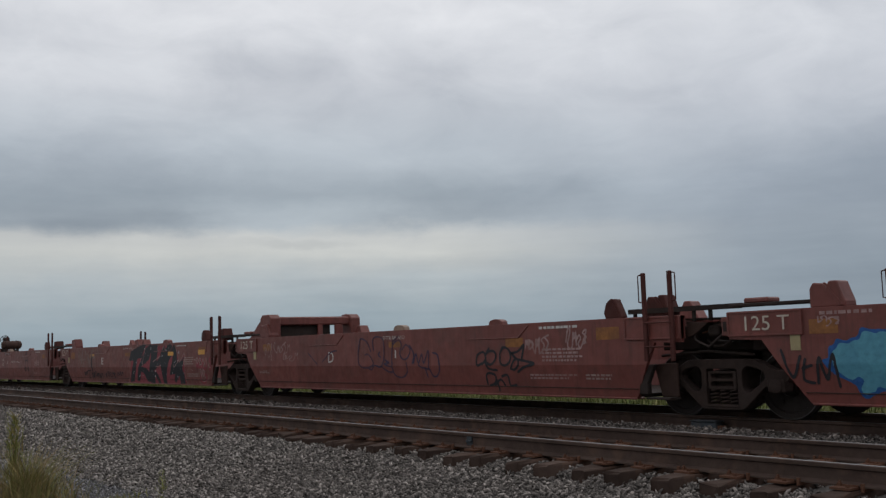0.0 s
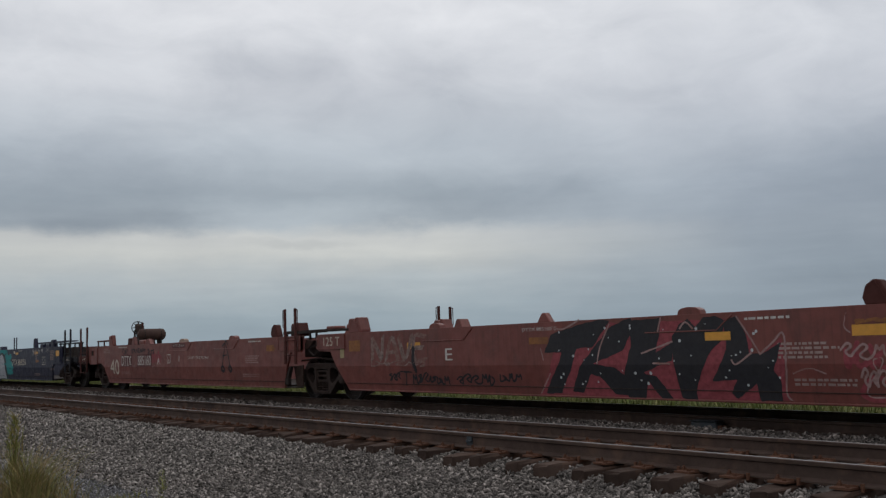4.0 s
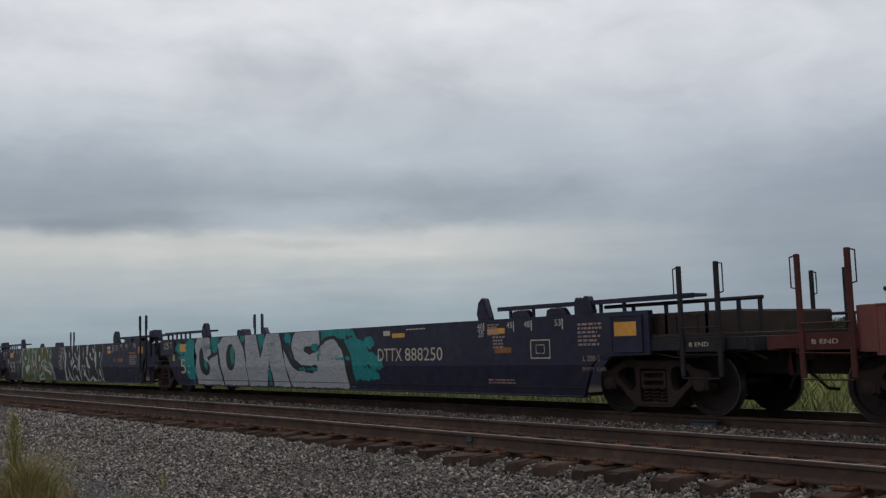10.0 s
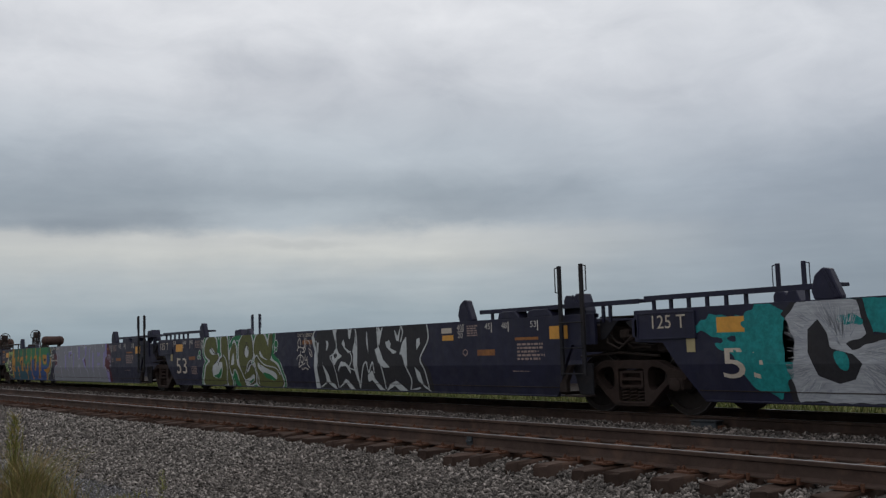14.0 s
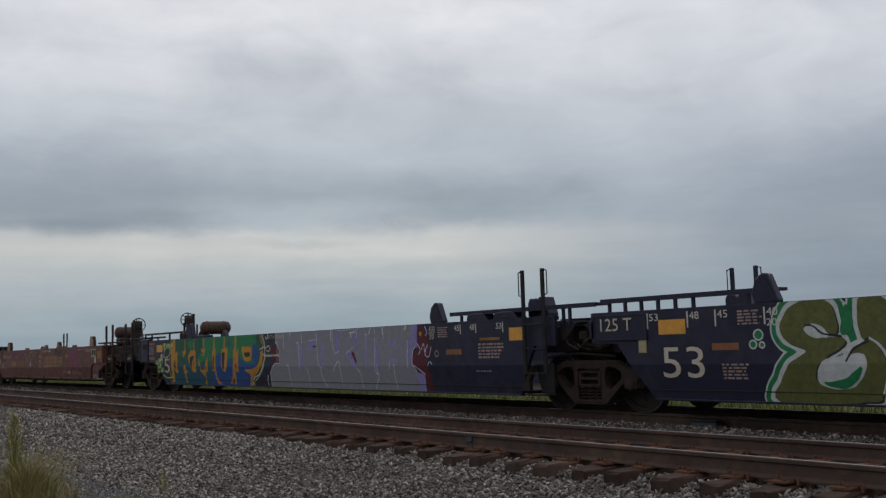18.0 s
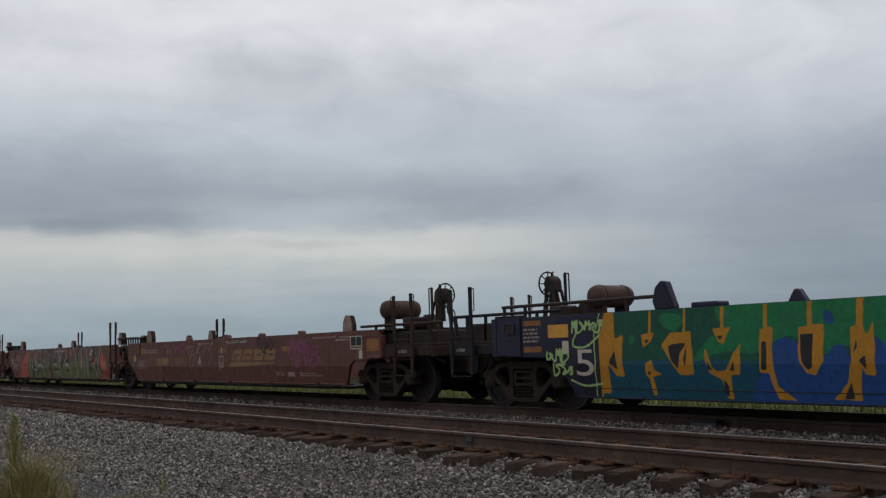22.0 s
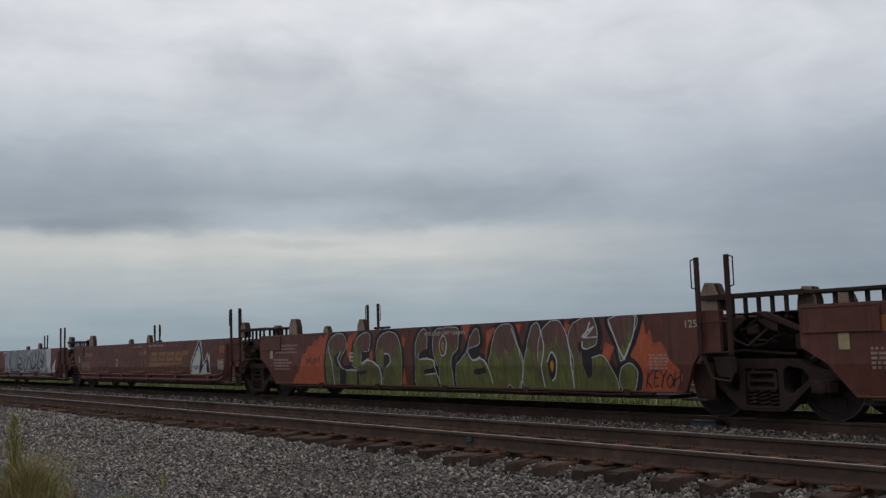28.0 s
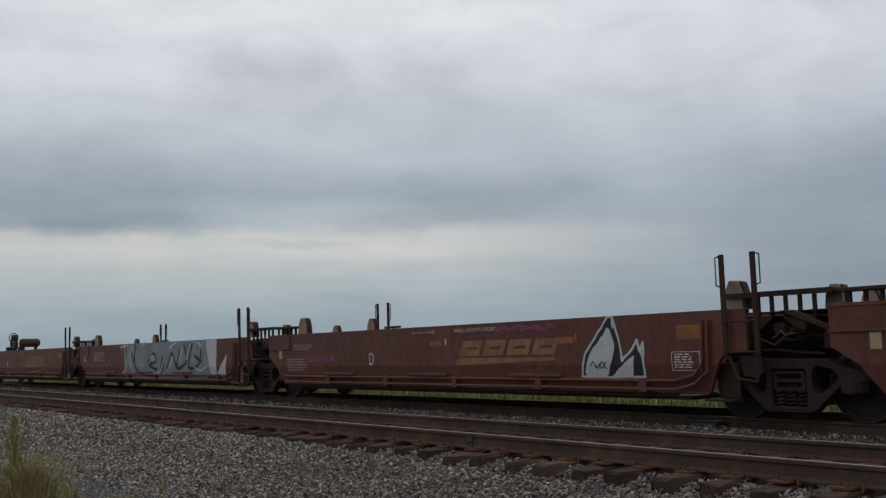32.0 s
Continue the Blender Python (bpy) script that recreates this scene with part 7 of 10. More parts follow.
    s.fill("white", [[(-86.54, 1.29), (-86.42, 1.34), (-86.34, 1.25), (-86.39, 1.18), (-86.14, 1.09), (-86.28, 1.04), (-86.51, 1.2)]], 0.0062, smooth=False, name="paint_layer")
    s.fill("white", [[(-86.22, 1.57), (-86.11, 1.4), (-85.98, 1.61), (-86.07, 1.3), (-86.16, 1.32)]], 0.0062, smooth=False, name="paint_layer")
    s.fill("white", [[(-86.06, 1.03), (-85.93, 1.29), (-85.8, 1.4), (-85.79, 0.77), (-85.89, 0.87), (-85.98, 1.03)]], 0.0062, smooth=False, name="paint_layer")
    s.fill("white", [[(-87.3, 0.6), (-87.1, 0.71), (-87.04, 0.53), (-86.8, 0.33), (-86.61, 0.25), (-86.9, 0.29), (-87.15, 0.48), (-87.3, 0.46)]], 0.0062, smooth=False, name="paint_layer")
    s.fill("white", [[(-85.45, 1.33), (-85.34, 1.36), (-85.33, 1.23), (-85.46, 1.11)]], 0.0062, smooth=False, name="paint_layer")
    s.fill("white", [[(-85.57, 0.82), (-85.39, 0.66), (-85.32, 0.44), (-85.1, 0.28), (-85.31, 0.36), (-85.49, 0.51)]], 0.0062, smooth=False, name="paint_layer")
    s.fill("white", [[(-86.72, 0.22), (-86.51, 0.42), (-86.27, 0.49), (-86.12, 0.43), (-85.84, 0.26), (-86.1, 0.26), (-86.35, 0.38)]], 0.0062, smooth=False, name="paint_layer")
    s.fill("white", [[(-86.8, 1.64), (-86.72, 1.53), (-86.63, 1.66), (-86.79, 1.21), (-86.87, 1.43)]], 0.0062, smooth=False, name="paint_layer")
    s.fill("white", [[(-87.26, 1.61), (-87.22, 1.33), (-87.21, 1.05), (-87.29, 1.33)]], 0.0062, smooth=False, name="paint_layer")
    s.fill("white", [[(-89.37, 1.4), (-89.48, 1.36), (-89.34, 1.08), (-89.34, 0.77), (-89.38, 1.14)]], 0.0062, smooth=False, name="paint_layer")
    s.scrawl("white", [[(-89.54, 1.54), (-89.46, 1.61), (-89.35, 1.66)], [(-89.34, 0.3), (-89.19, 0.37), (-89.05, 0.43), (-89.04, 0.53)], [(-88.54, 1.54), (-88.52, 1.2), (-88.68, 1.06), (-88.8, 1.01), (-88.65, 0.83), (-88.59, 0.64), (-88.57, 0.4), (-88.56, 0.29)], [(-87.95, 1.11), (-87.87, 0.96), (-88, 0.77)], [(-88, 0.76), (-87.84, 0.72), (-87.69, 0.71)]], 0.03, 0.0066)
    s.scrawl("white", [[(-87.73, 1.66), (-87.66, 1.34), (-87.68, 0.77), (-87.67, 0.32)], [(-87.67, 0.32), (-87.44, 0.77), (-87.29, 0.88), (-87.24, 0.66), (-87.06, 0.88), (-87.03, 0.66)], [(-86.86, 1.65), (-86.83, 1.21), (-86.71, 0.66), (-86.67, 0.28)], [(-86.01, 1.66), (-85.92, 1.5), (-86, 1.3)], [(-85.95, 1.03), (-85.84, 0.77), (-85.71, 0.51), (-85.8, 0.3)], [(-85.1, 1.66), (-85.06, 1.32), (-85.34, 0.95), (-85.22, 0.72), (-85.16, 0.36)], [(-85.76, 0.3), (-85.46, 0.35)]], 0.034, 0.0066)
    s.sheet("yellow", -84.6, -84.25, 1.28, 1.38)
    s.sheet("cream", -84.62, -84.3, 1.42, 1.52)
    s.sheet("worn_yellow", -83.55, -83.05, 0.98, 1.09)
    s.scrawl("faint", [[(-83.9, 0.98), (-83.97, 1.04), (-83.9, 1.1), (-83.83, 1.04), (-83.9, 0.98)]], 0.02)
    blue_scale(s, T_BLUE[1])
    s.sheet("yellow", -81.62, -81.19, 1.24, 1.46, 0.005)
    s.sheet("worn_yellow", -82.5, -81.9, 1.24, 1.29)
    s.print(-82.45, -81.75, 0.88, 1.2, 5, 97)
    s.print(-82.6, -82.1, 0.68, 0.71, 1, 98)
    # green, amber and grey
    s = Side(blue[2], mid(T_BLUE, 2))
    art = [(-116.28, 1.79), (-116.4, 1.45), (-116.49, 1.26), (-116.48, 0.82), (-116.54, 0.27), (-111.32, 0.22), (-111.23, 0.5), (-111.01, 0.61), (-110.8, 0.72), (-110.62, 0.87), (-110.54, 1.08), (-110.56, 1.35), (-110.67, 1.56), (-110.69, 1.78)]
    s.fill("lime", [art], 0.0032, grow=0.15, smooth=False)
    s.fill("black", [art], 0.0042, grow=0.125, smooth=False)
    s.fill("orange", [art], 0.0052, grow=0.035, smooth=False)
    s.fill("darkgreen", [art], 0.0062, smooth=False)
    s.fill("green", [[(-114.64, 0.85), (-114.54, 1.03), (-114.32, 1.21), (-114.14, 1.29), (-114.05, 1.73), (-111.13, 1.87), (-111.05, 0.83), (-111.62, 0.95), (-111.97, 1.05), (-112.34, 1.01), (-112.53, 0.92), (-112.77, 0.96), (-113.06, 1.17), (-113.33, 1.1), (-113.66, 0.95), (-114.1, 0.98)]], 0.0072, cut=art)
    s.fill("petrol", [[(-116.55, 0.88), (-115.58, 0.86), (-114.57, 0.89), (-113.99, 0.85), (-113.29, 0.84), (-113.37, 0.17), (-116.73, 0.07)]], 0.007, smooth=False, cut=art)
    s.fill("royal", [[(-113.45, 0.85), (-113.37, 1.06), (-113.17, 1.16), (-112.97, 1.07), (-112.87, 0.96), (-112.61, 0.92), (-112.48, 1.02), (-112.34, 1.04), (-112.21, 0.84), (-112.01, 1.15), (-111.83, 1.07), (-111.67, 0.91), (-111.21, 0.89), (-110.59, 0.76), (-110.69, 0.18), (-113.58, 0.16)]], 0.0076, cut=art)
    s.fill("royal", [[(-112.59, 1.48), (-112.48, 1.46), (-112.45, 1.34), (-112.56, 1.32)]], 0.0084)
    s.fill("royal", [[(-111.11, 1.26), (-110.98, 1.41), (-110.85, 1.28), (-110.76, 1.07), (-110.91, 0.88), (-111.11, 0.99)]], 0.0084)
    s.fill("green", [[(-115.28, 1.49), (-115.15, 1.57), (-114.9, 1.54), (-114.83, 1.42), (-114.98, 1.3), (-115.16, 1.35)], [(-115.9, 1.24), (-115.79, 1.26), (-115.77, 1.15), (-115.86, 1.11)], [(-116.3, 1.55), (-116.21, 1.57), (-116.23, 1.45)]], 0.008)
    s.fill("orange", [[(-116.3, 1.71), (-116.18, 1.68), (-116.18, 1.2), (-116, 1.27), (-116.04, 0.86), (-116.02, 0.62), (-116.2, 0.62), (-116.33, 0.79), (-116.35, 0.35), (-116.52, 0.35), (-116.49, 0.86), (-116.5, 1.26), (-116.39, 1.5)]], 0.0092, smooth=False, name="graffiti_letter")
    s.fill("orange", [[(-115.64, 1.26), (-115.36, 1.29), (-115.47, 1.14), (-115.6, 1.06)]], 0.0092, smooth=False, name="graffiti_letter")
    s.fill("orange", [[(-115.58, 0.81), (-115.46, 0.87), (-115.42, 0.72), (-115.28, 0.65), (-115.46, 0.61), (-115.43, 0.34), (-115.5, 0.32), (-115.53, 0.58), (-115.59, 0.65)]], 0.0092, smooth=False, name="graffiti_letter")
    s.fill("orange", [[(-115.26, 1.09), (-115.07, 1.27), (-114.7, 1.29), (-114.68, 0.65), (-114.95, 0.65), (-115.05, 0.78)]], 0.0092, smooth=False, name="graffiti_letter")
    s.fill("orange", [[(-114.32, 1.31), (-114.01, 1.32), (-114.14, 1.08), (-114.23, 1.12)]], 0.0092, smooth=False, name="graffiti_letter")
    s.fill("orange", [[(-114.46, 1.1), (-114.37, 0.76), (-114.29, 0.7), (-114.13, 0.72), (-113.99, 0.95), (-113.86, 1.1), (-113.91, 0.65), (-114.06, 0.65), (-114.07, 0.31), (-114.17, 0.31), (-114.21, 0.59), (-114.42, 0.67), (-114.48, 0.91)]], 0.0092, smooth=False, name="graffiti_letter")
    s.fill("orange", [[(-113.54, 1.27), (-113.34, 1.3), (-113.37, 0.84), (-113.34, 0.51), (-113.09, 0.31), (-113.36, 0.32), (-113.43, 0.57), (-113.45, 0.67), (-113.59, 0.68)]], 0.0092, smooth=False, name="graffiti_letter")
    s.fill("orange", [[(-112.96, 1.28), (-112.59, 1.32), (-112.63, 0.84), (-112.76, 0.65), (-112.89, 0.67), (-112.98, 0.84)]], 0.0092, smooth=False, name="graffiti_letter")
    s.fill("orange", [[(-112.24, 1.26), (-112.06, 1.31), (-112.04, 1.13), (-111.92, 1.35), (-111.95, 0.66), (-112.08, 0.66), (-112.11, 0.8), (-112.15, 0.58), (-112.17, 0.33), (-112.55, 0.34), (-112.34, 0.55), (-112.25, 0.84)]], 0.0092, smooth=False, name="graffiti_letter")
    s.scrawl("orange", [[(-115.44, 1.7), (-115.45, 1.48), (-115.47, 1.25)]], 0.05, 0.0088)
    s.scrawl("orange", [[(-114.79, 1.69), (-114.8, 1.48), (-114.82, 1.27)]], 0.04, 0.0088)
    s.scrawl("orange", [[(-114.12, 1.7), (-114.14, 1.5), (-114.15, 1.29)]], 0.06, 0.0088)
    s.scrawl("orange", [[(-113.42, 1.7), (-113.44, 1.49), (-113.45, 1.29)]], 0.06, 0.0088)
    s.scrawl("orange", [[(-112.76, 1.72), (-112.78, 1.51), (-112.79, 1.3)]], 0.07, 0.0088)
    s.scrawl("orange", [[(-112.07, 1.73), (-112.09, 1.51), (-112.11, 1.28)]], 0.09, 0.0088)
    s.fill("black", [[(-116.19, 1.04), (-116.15, 0.72), (-116.32, 0.83)]], 0.0104, smooth=False, name="paint_layer")
    s.fill("black", [[(-115.56, 1.18), (-115.48, 1.18), (-115.55, 1.11)]], 0.0104, smooth=False, name="paint_layer")
    s.fill("black", [[(-115.55, 0.71), (-115.47, 0.67), (-115.54, 0.64)]], 0.0104, smooth=False, name="paint_layer")
    s.fill("black", [[(-115.13, 1.07), (-115.04, 1.11), (-114.8, 1.11), (-114.91, 0.96), (-114.97, 0.74), (-115.09, 0.86)]], 0.0104, smooth=False, name="paint_layer")
    s.fill("black", [[(-114.25, 1.2), (-114.14, 1.21), (-114.19, 1.14)]], 0.0104, smooth=False, name="paint_layer")
    s.fill("black", [[(-114.44, 0.85), (-114.36, 0.71), (-114.44, 0.73)]], 0.0104, smooth=False, name="paint_layer")
    s.fill("black", [[(-113.99, 0.86), (-113.99, 0.71), (-114.07, 0.71)]], 0.0104, smooth=False, name="paint_layer")
    s.fill("black", [[(-114.19, 0.6), (-114.12, 0.48), (-114.14, 0.33), (-114.2, 0.39)]], 0.0104, smooth=False, name="paint_layer")
    s.fill("black", [[(-113.52, 1.11), (-113.45, 1.11), (-113.47, 0.72), (-113.56, 0.72)]], 0.0104, smooth=False, name="paint_layer")
    s.fill("black", [[(-112.94, 1.19), (-112.75, 1.19), (-112.8, 0.76), (-112.86, 0.71), (-112.94, 0.83)]], 0.0104, smooth=False, name="paint_layer")
    s.fill("black", [[(-112.15, 1.17), (-112.16, 1.01), (-112.22, 0.92)]], 0.0104, smooth=False, name="paint_layer")
    s.fill("black", [[(-112.15, 0.84), (-112.06, 0.91), (-112.06, 0.73)]], 0.0104, smooth=False, name="paint_layer")
    s.fill("black", [[(-112.28, 0.58), (-112.27, 0.35), (-112.42, 0.34)]], 0.0104, smooth=False, name="paint_layer")
    s.fill("black", [[(-114.78, 1.09), (-114.83, 0.72), (-114.86, 0.89)]], 0.0104, smooth=False, name="paint_layer")
    s.fill("orange", [[(-111.73, 1.29), (-111.48, 1.32), (-111.18, 1.31), (-111.14, 1.09), (-111.26, 0.95), (-111.57, 0.96)]], 0.0092, name="graffiti_letter")
    s.fill("green", [[(-111.64, 1.03), (-111.28, 1.02), (-111.3, 0.9), (-111.53, 0.88)]], 0.0086)
    s.fill("black", [[(-111.57, 1.16), (-111.25, 1.17), (-111.26, 1.08), (-111.38, 1.04), (-111.54, 1.08)]], 0.0104, name="paint_layer")
    s.fill("orange", [[(-111.62, 0.71), (-111.24, 0.73), (-110.91, 0.79), (-110.72, 0.94), (-110.62, 1.19), (-110.54, 1.17), (-110.58, 0.96), (-110.78, 0.7), (-111.03, 0.62), (-111.19, 0.53), (-111.31, 0.27), (-111.37, 0.31), (-111.28, 0.57), (-111.4, 0.64)]], 0.0094, name="graffiti_letter")
    s.scrawl("white", [[(-110.57, 1.59), (-110.42, 1.29), (-110.43, 1.06), (-110.54, 0.82), (-110.79, 0.6), (-111.07, 0.51), (-111.2, 0.36), (-111.2, 0.27)], [(-110.68, 1.24), (-110.48, 1.29), (-110.35, 1.26)], [(-110.66, 1.15), (-110.49, 1.1), (-110.27, 1.06)]], 0.03, 0.0088)
    s.scrawl("stencil", [[(-110.37, 1.55), (-110.31, 1.5), (-110.22, 1.62), (-110.14, 1.68)], [(-110.32, 1.29), (-110.22, 1.32), (-110.13, 1.26), (-110.2, 1.18), (-110.31, 1.21)], [(-110.3, 0.58), (-110.37, 0.45), (-110.34, 0.33)]], 0.03, 0.0088)
    s.words("5", -117.05, -116.65, 0.62, 1.05, "cream")
    s.scrawl("lime", [scribble(101, -117.15, -116.4, 1.32, 1.56, 14), [(-117.0, 1.35), (-117.1, 1.12), (-116.8, 1.1), (-116.5, 1.28)], scribble(102, -117.75, -117.2, 0.85, 1.1, 10), scribble(103, -117.6, -117.1, 0.6, 0.82, 9), [(-117.2, 0.55), (-116.9, 0.46), (-116.5, 0.5)]], 0.035)
    s.sheet("yellow", -117.68, -117.2, 1.26, 1.48)
    s.sheet("cream", -117.35, -117.2, 0.98, 1.2)
    s.sheet("worn_yellow", -118.3, -117.85, 1.48, 1.57)
    s.sheet("worn_yellow", -118.3, -117.85, 1.02, 1.12)
    s.print(-118.3, -117.8, 1.18, 1.45, 4, 104, "faint")
    s.words("DTTX 888250", -110.25, -109.4, 1.50, 1.58, "cream", 0.011)
    s.print(-110.35, -109.4, 1.03, 1.12, 1, 105, "cream")
    s.fill("maroon", [[(-110.13, 1.27), (-109.82, 1.37), (-109.64, 1.18), (-109.68, 0.82), (-109.95, 0.87)]], 0.0046, smooth=False)
    s.fill("maroon", [[(-103.84, 1.7), (-103.71, 1.61), (-103.55, 1.43), (-103.43, 1.25), (-103.42, 1.04), (-103.57, 0.83), (-103.53, 0.76), (-103.45, 0.47), (-103.45, 0.29), (-103.69, 0.29), (-103.73, 0.61), (-103.98, 0.72), (-104.08, 0.85), (-104.04, 1.15), (-103.89, 1.12)]], 0.0046)
    s.fill("pale_lilac", [[(-109.86, 1.75), (-109.82, 1.42), (-109.65, 1.21), (-109.66, 0.87), (-109.85, 0.87), (-110.01, 0.79), (-110.17, 0.62), (-110.17, 0.26), (-107.49, 0.26), (-103.86, 0.28), (-103.88, 0.46), (-103.94, 0.68), (-104.06, 0.82), (-104.04, 1.12), (-103.93, 1.19), (-103.87, 1.7), (-105.23, 1.71), (-107.32, 1.71)]], 0.0055, grow=0.022, smooth=False)
    s.fill("grey", [[(-109.86, 1.75), (-109.82, 1.42), (-109.65, 1.21), (-109.66, 0.87), (-109.85, 0.87), (-110.01, 0.79), (-110.17, 0.62), (-110.17, 0.26), (-107.49, 0.26), (-103.86, 0.28), (-103.88, 0.46), (-103.94, 0.68), (-104.06, 0.82), (-104.04, 1.12), (-103.93, 1.19), (-103.87, 1.7), (-105.23, 1.71), (-107.32, 1.71)]], 0.0066, smooth=False)
    s.fill("lilac", [[(-104.02, 1.67), (-103.84, 1.69), (-103.87, 1.15), (-104.01, 1.21), (-104.02, 1.49)]], 0.0076, smooth=False, name="paint_layer")
    s.fill("lilac", [[(-104.2, 1.31), (-104.04, 1.37), (-104.04, 1.12), (-104.18, 0.74), (-104.23, 0.79)]], 0.0076, smooth=False, name="paint_layer")
    s.fill("lilac", [[(-103.95, 0.68), (-103.66, 0.63), (-103.68, 0.28), (-103.87, 0.29)]], 0.0076, smooth=False, name="paint_layer")
    s.fill("lilac", [[(-105.38, 1.32), (-105.27, 1.33), (-105.26, 0.76), (-105.39, 0.66)]], 0.0076, smooth=False, name="paint_layer")
    s.fill("lilac", [[(-106.53, 1.07), (-106.31, 1.2), (-106.11, 0.83), (-106.15, 0.72), (-106.28, 0.78)]], 0.0076, smooth=False, name="paint_layer")
    s.fill("lilac", [[(-106.22, 1.55), (-106.05, 1.56), (-106.08, 1.26), (-106.22, 1.18)]], 0.0076, smooth=False, name="paint_layer")
    s.fill("lilac", [[(-108.2, 1.4), (-107.78, 1.43), (-107.82, 1.31), (-108.05, 1.29), (-108.09, 1.13), (-108.2, 1.2)]], 0.0076, smooth=False, name="paint_layer")
    s.fill("lilac", [[(-107.63, 1.32), (-107.51, 1.35), (-107.53, 0.83), (-107.64, 0.8)]], 0.0076, smooth=False, name="paint_layer")
    s.fill("lilac", [[(-107, 1.58), (-106.85, 1.57), (-106.84, 1.14), (-106.99, 1.09)]], 0.0076, smooth=False, name="paint_layer")
    s.fill("lilac", [[(-104.86, 1.33), (-104.78, 1.36), (-104.77, 1.26), (-104.58, 1.35), (-104.58, 1.23), (-104.83, 1.17)]], 0.0076, smooth=False, name="paint_layer")
    s.fill("lilac", [[(-104.87, 0.94), (-104.55, 0.95), (-104.56, 0.88), (-104.85, 0.87)]], 0.0076, smooth=False, name="paint_layer")
    s.fill("lilac", [[(-108.69, 1.24), (-108.51, 1.33), (-108.51, 0.72), (-108.63, 0.75)]], 0.0076, smooth=False, name="paint_layer")
    s.fill("lilac", [[(-105.77, 1.48), (-105.7, 1.47), (-105.72, 0.76), (-105.79, 0.78)]], 0.0076, smooth=False, name="paint_layer")
    s.fill("maroon", [[(-106.88, 1.68), (-105.97, 1.7), (-106.08, 1.61), (-106.76, 1.6)], [(-106.32, 1.08), (-106.23, 1.13), (-106.1, 0.91), (-106.14, 0.83)], [(-108, 1.28), (-107.82, 1.29), (-107.83, 1.24), (-107.99, 1.24)]], 0.0088, smooth=False)
    s.scrawl("pale_lilac", [[(-107.83, 1.58), (-107.8, 1.22), (-107.75, 0.85), (-107.6, 0.76)], [(-109.85, 1.37), (-109.76, 1.37), (-109.76, 0.87)], [(-109.42, 1.65), (-109.42, 1.26)], [(-108.79, 1.36), (-108.69, 1.35), (-108.66, 0.95), (-108.64, 0.72)], [(-108.54, 1.61), (-108.51, 1.33)], [(-109.3, 0.81), (-109.19, 0.81), (-109.18, 0.47), (-109.17, 0.28)]], 0.022, 0.0098)
    s.scrawl("pale_lilac", [[(-108.39, 0.78), (-108.28, 0.69), (-108.25, 0.39), (-108.22, 0.26)], [(-107.64, 0.8), (-107.66, 0.58), (-107.48, 0.31)], [(-107.11, 1.62), (-107.1, 1.2)], [(-107.04, 1.29), (-107.03, 1.09), (-106.83, 1.14)], [(-107.13, 0.67), (-107.01, 0.81), (-106.85, 0.89), (-106.8, 0.42)], [(-106.53, 1.08), (-106.27, 1.21)]], 0.022, 0.0098)
    s.scrawl("pale_lilac", [[(-106.14, 0.76), (-105.99, 0.61), (-105.98, 0.26)], [(-105.76, 1.48), (-105.66, 1.47)], [(-105.39, 1.6), (-105.38, 1.16), (-105.41, 0.69), (-105.29, 0.6), (-105.48, 0.32)], [(-105.33, 0.84), (-105.33, 0.62)], [(-105.07, 1.62), (-105.05, 1.38)], [(-104.85, 0.87), (-104.87, 0.74)]], 0.022, 0.0098)
    s.scrawl("pale_lilac", [[(-104.7, 0.83), (-104.7, 0.53), (-104.67, 0.3)], [(-104.28, 1.65), (-104.24, 1.54)], [(-104.19, 1.31), (-104.21, 0.76)], [(-106.87, 1.6), (-106.01, 1.62)], [(-106.22, 1.55), (-106.1, 1.57), (-106.1, 1.42)], [(-108.19, 1.4), (-107.77, 1.42)]], 0.022, 0.0098)
    s.scrawl("white", [[(-109.11, 1.68), (-109.1, 1.54)], [(-107.18, 1.66), (-107.18, 1.38)], [(-106.39, 1.54), (-106.18, 1.54)], [(-106.33, 1.53), (-106.32, 1.42)], [(-105.63, 1.65), (-105.54, 1.63), (-105.61, 1.49)], [(-105.16, 1.64), (-104.96, 1.65)], [(-105.09, 1.64), (-105.08, 1.46)], [(-104.35, 1.67), (-104.22, 1.65), (-104.29, 1.54)]], 0.032, 0.0102)
    s.scrawl("pale_lilac", [[(-103.86, 1.25), (-103.76, 1.12), (-103.81, 1.03)], [(-103.72, 1.12), (-103.64, 1.24), (-103.61, 1.07)], [(-103.51, 1.22), (-103.6, 1.04), (-103.48, 0.98), (-103.39, 1.18)], [(-103.59, 1.58), (-103.52, 1.47), (-103.57, 1.4)], [(-103.53, 0.79), (-103.46, 0.88), (-103.38, 0.83)], [(-104.05, 0.83), (-103.86, 0.74), (-103.65, 0.63)]], 0.022, 0.0088)
    s.fill("orange", [[(-103.78, 1.47), (-103.7, 1.47), (-103.72, 1.4), (-103.77, 1.41)]], 0.0076)
    s.scrawl("faint", [[(-110.15, 0.62), (-108.46, 0.63)], [(-108.46, 0.63), (-108.53, 0.41)]], 0.012, 0.0102)
    blue_scale(s, T_BLUE[2])
    s.sheet("yellow", -101.08, -100.65, 1.24, 1.47, 0.005)
    s.sheet("worn_yellow", -102.92, -102.45, 1.01, 1.11)
    s.sheet("worn_yellow", -101.9, -101.35, 1.26, 1.31)
    s.print(-101.95, -101.2, 0.92, 1.22, 5, 107)
    s.print(-102.05, -101.6, 0.68, 0.71, 1, 108)
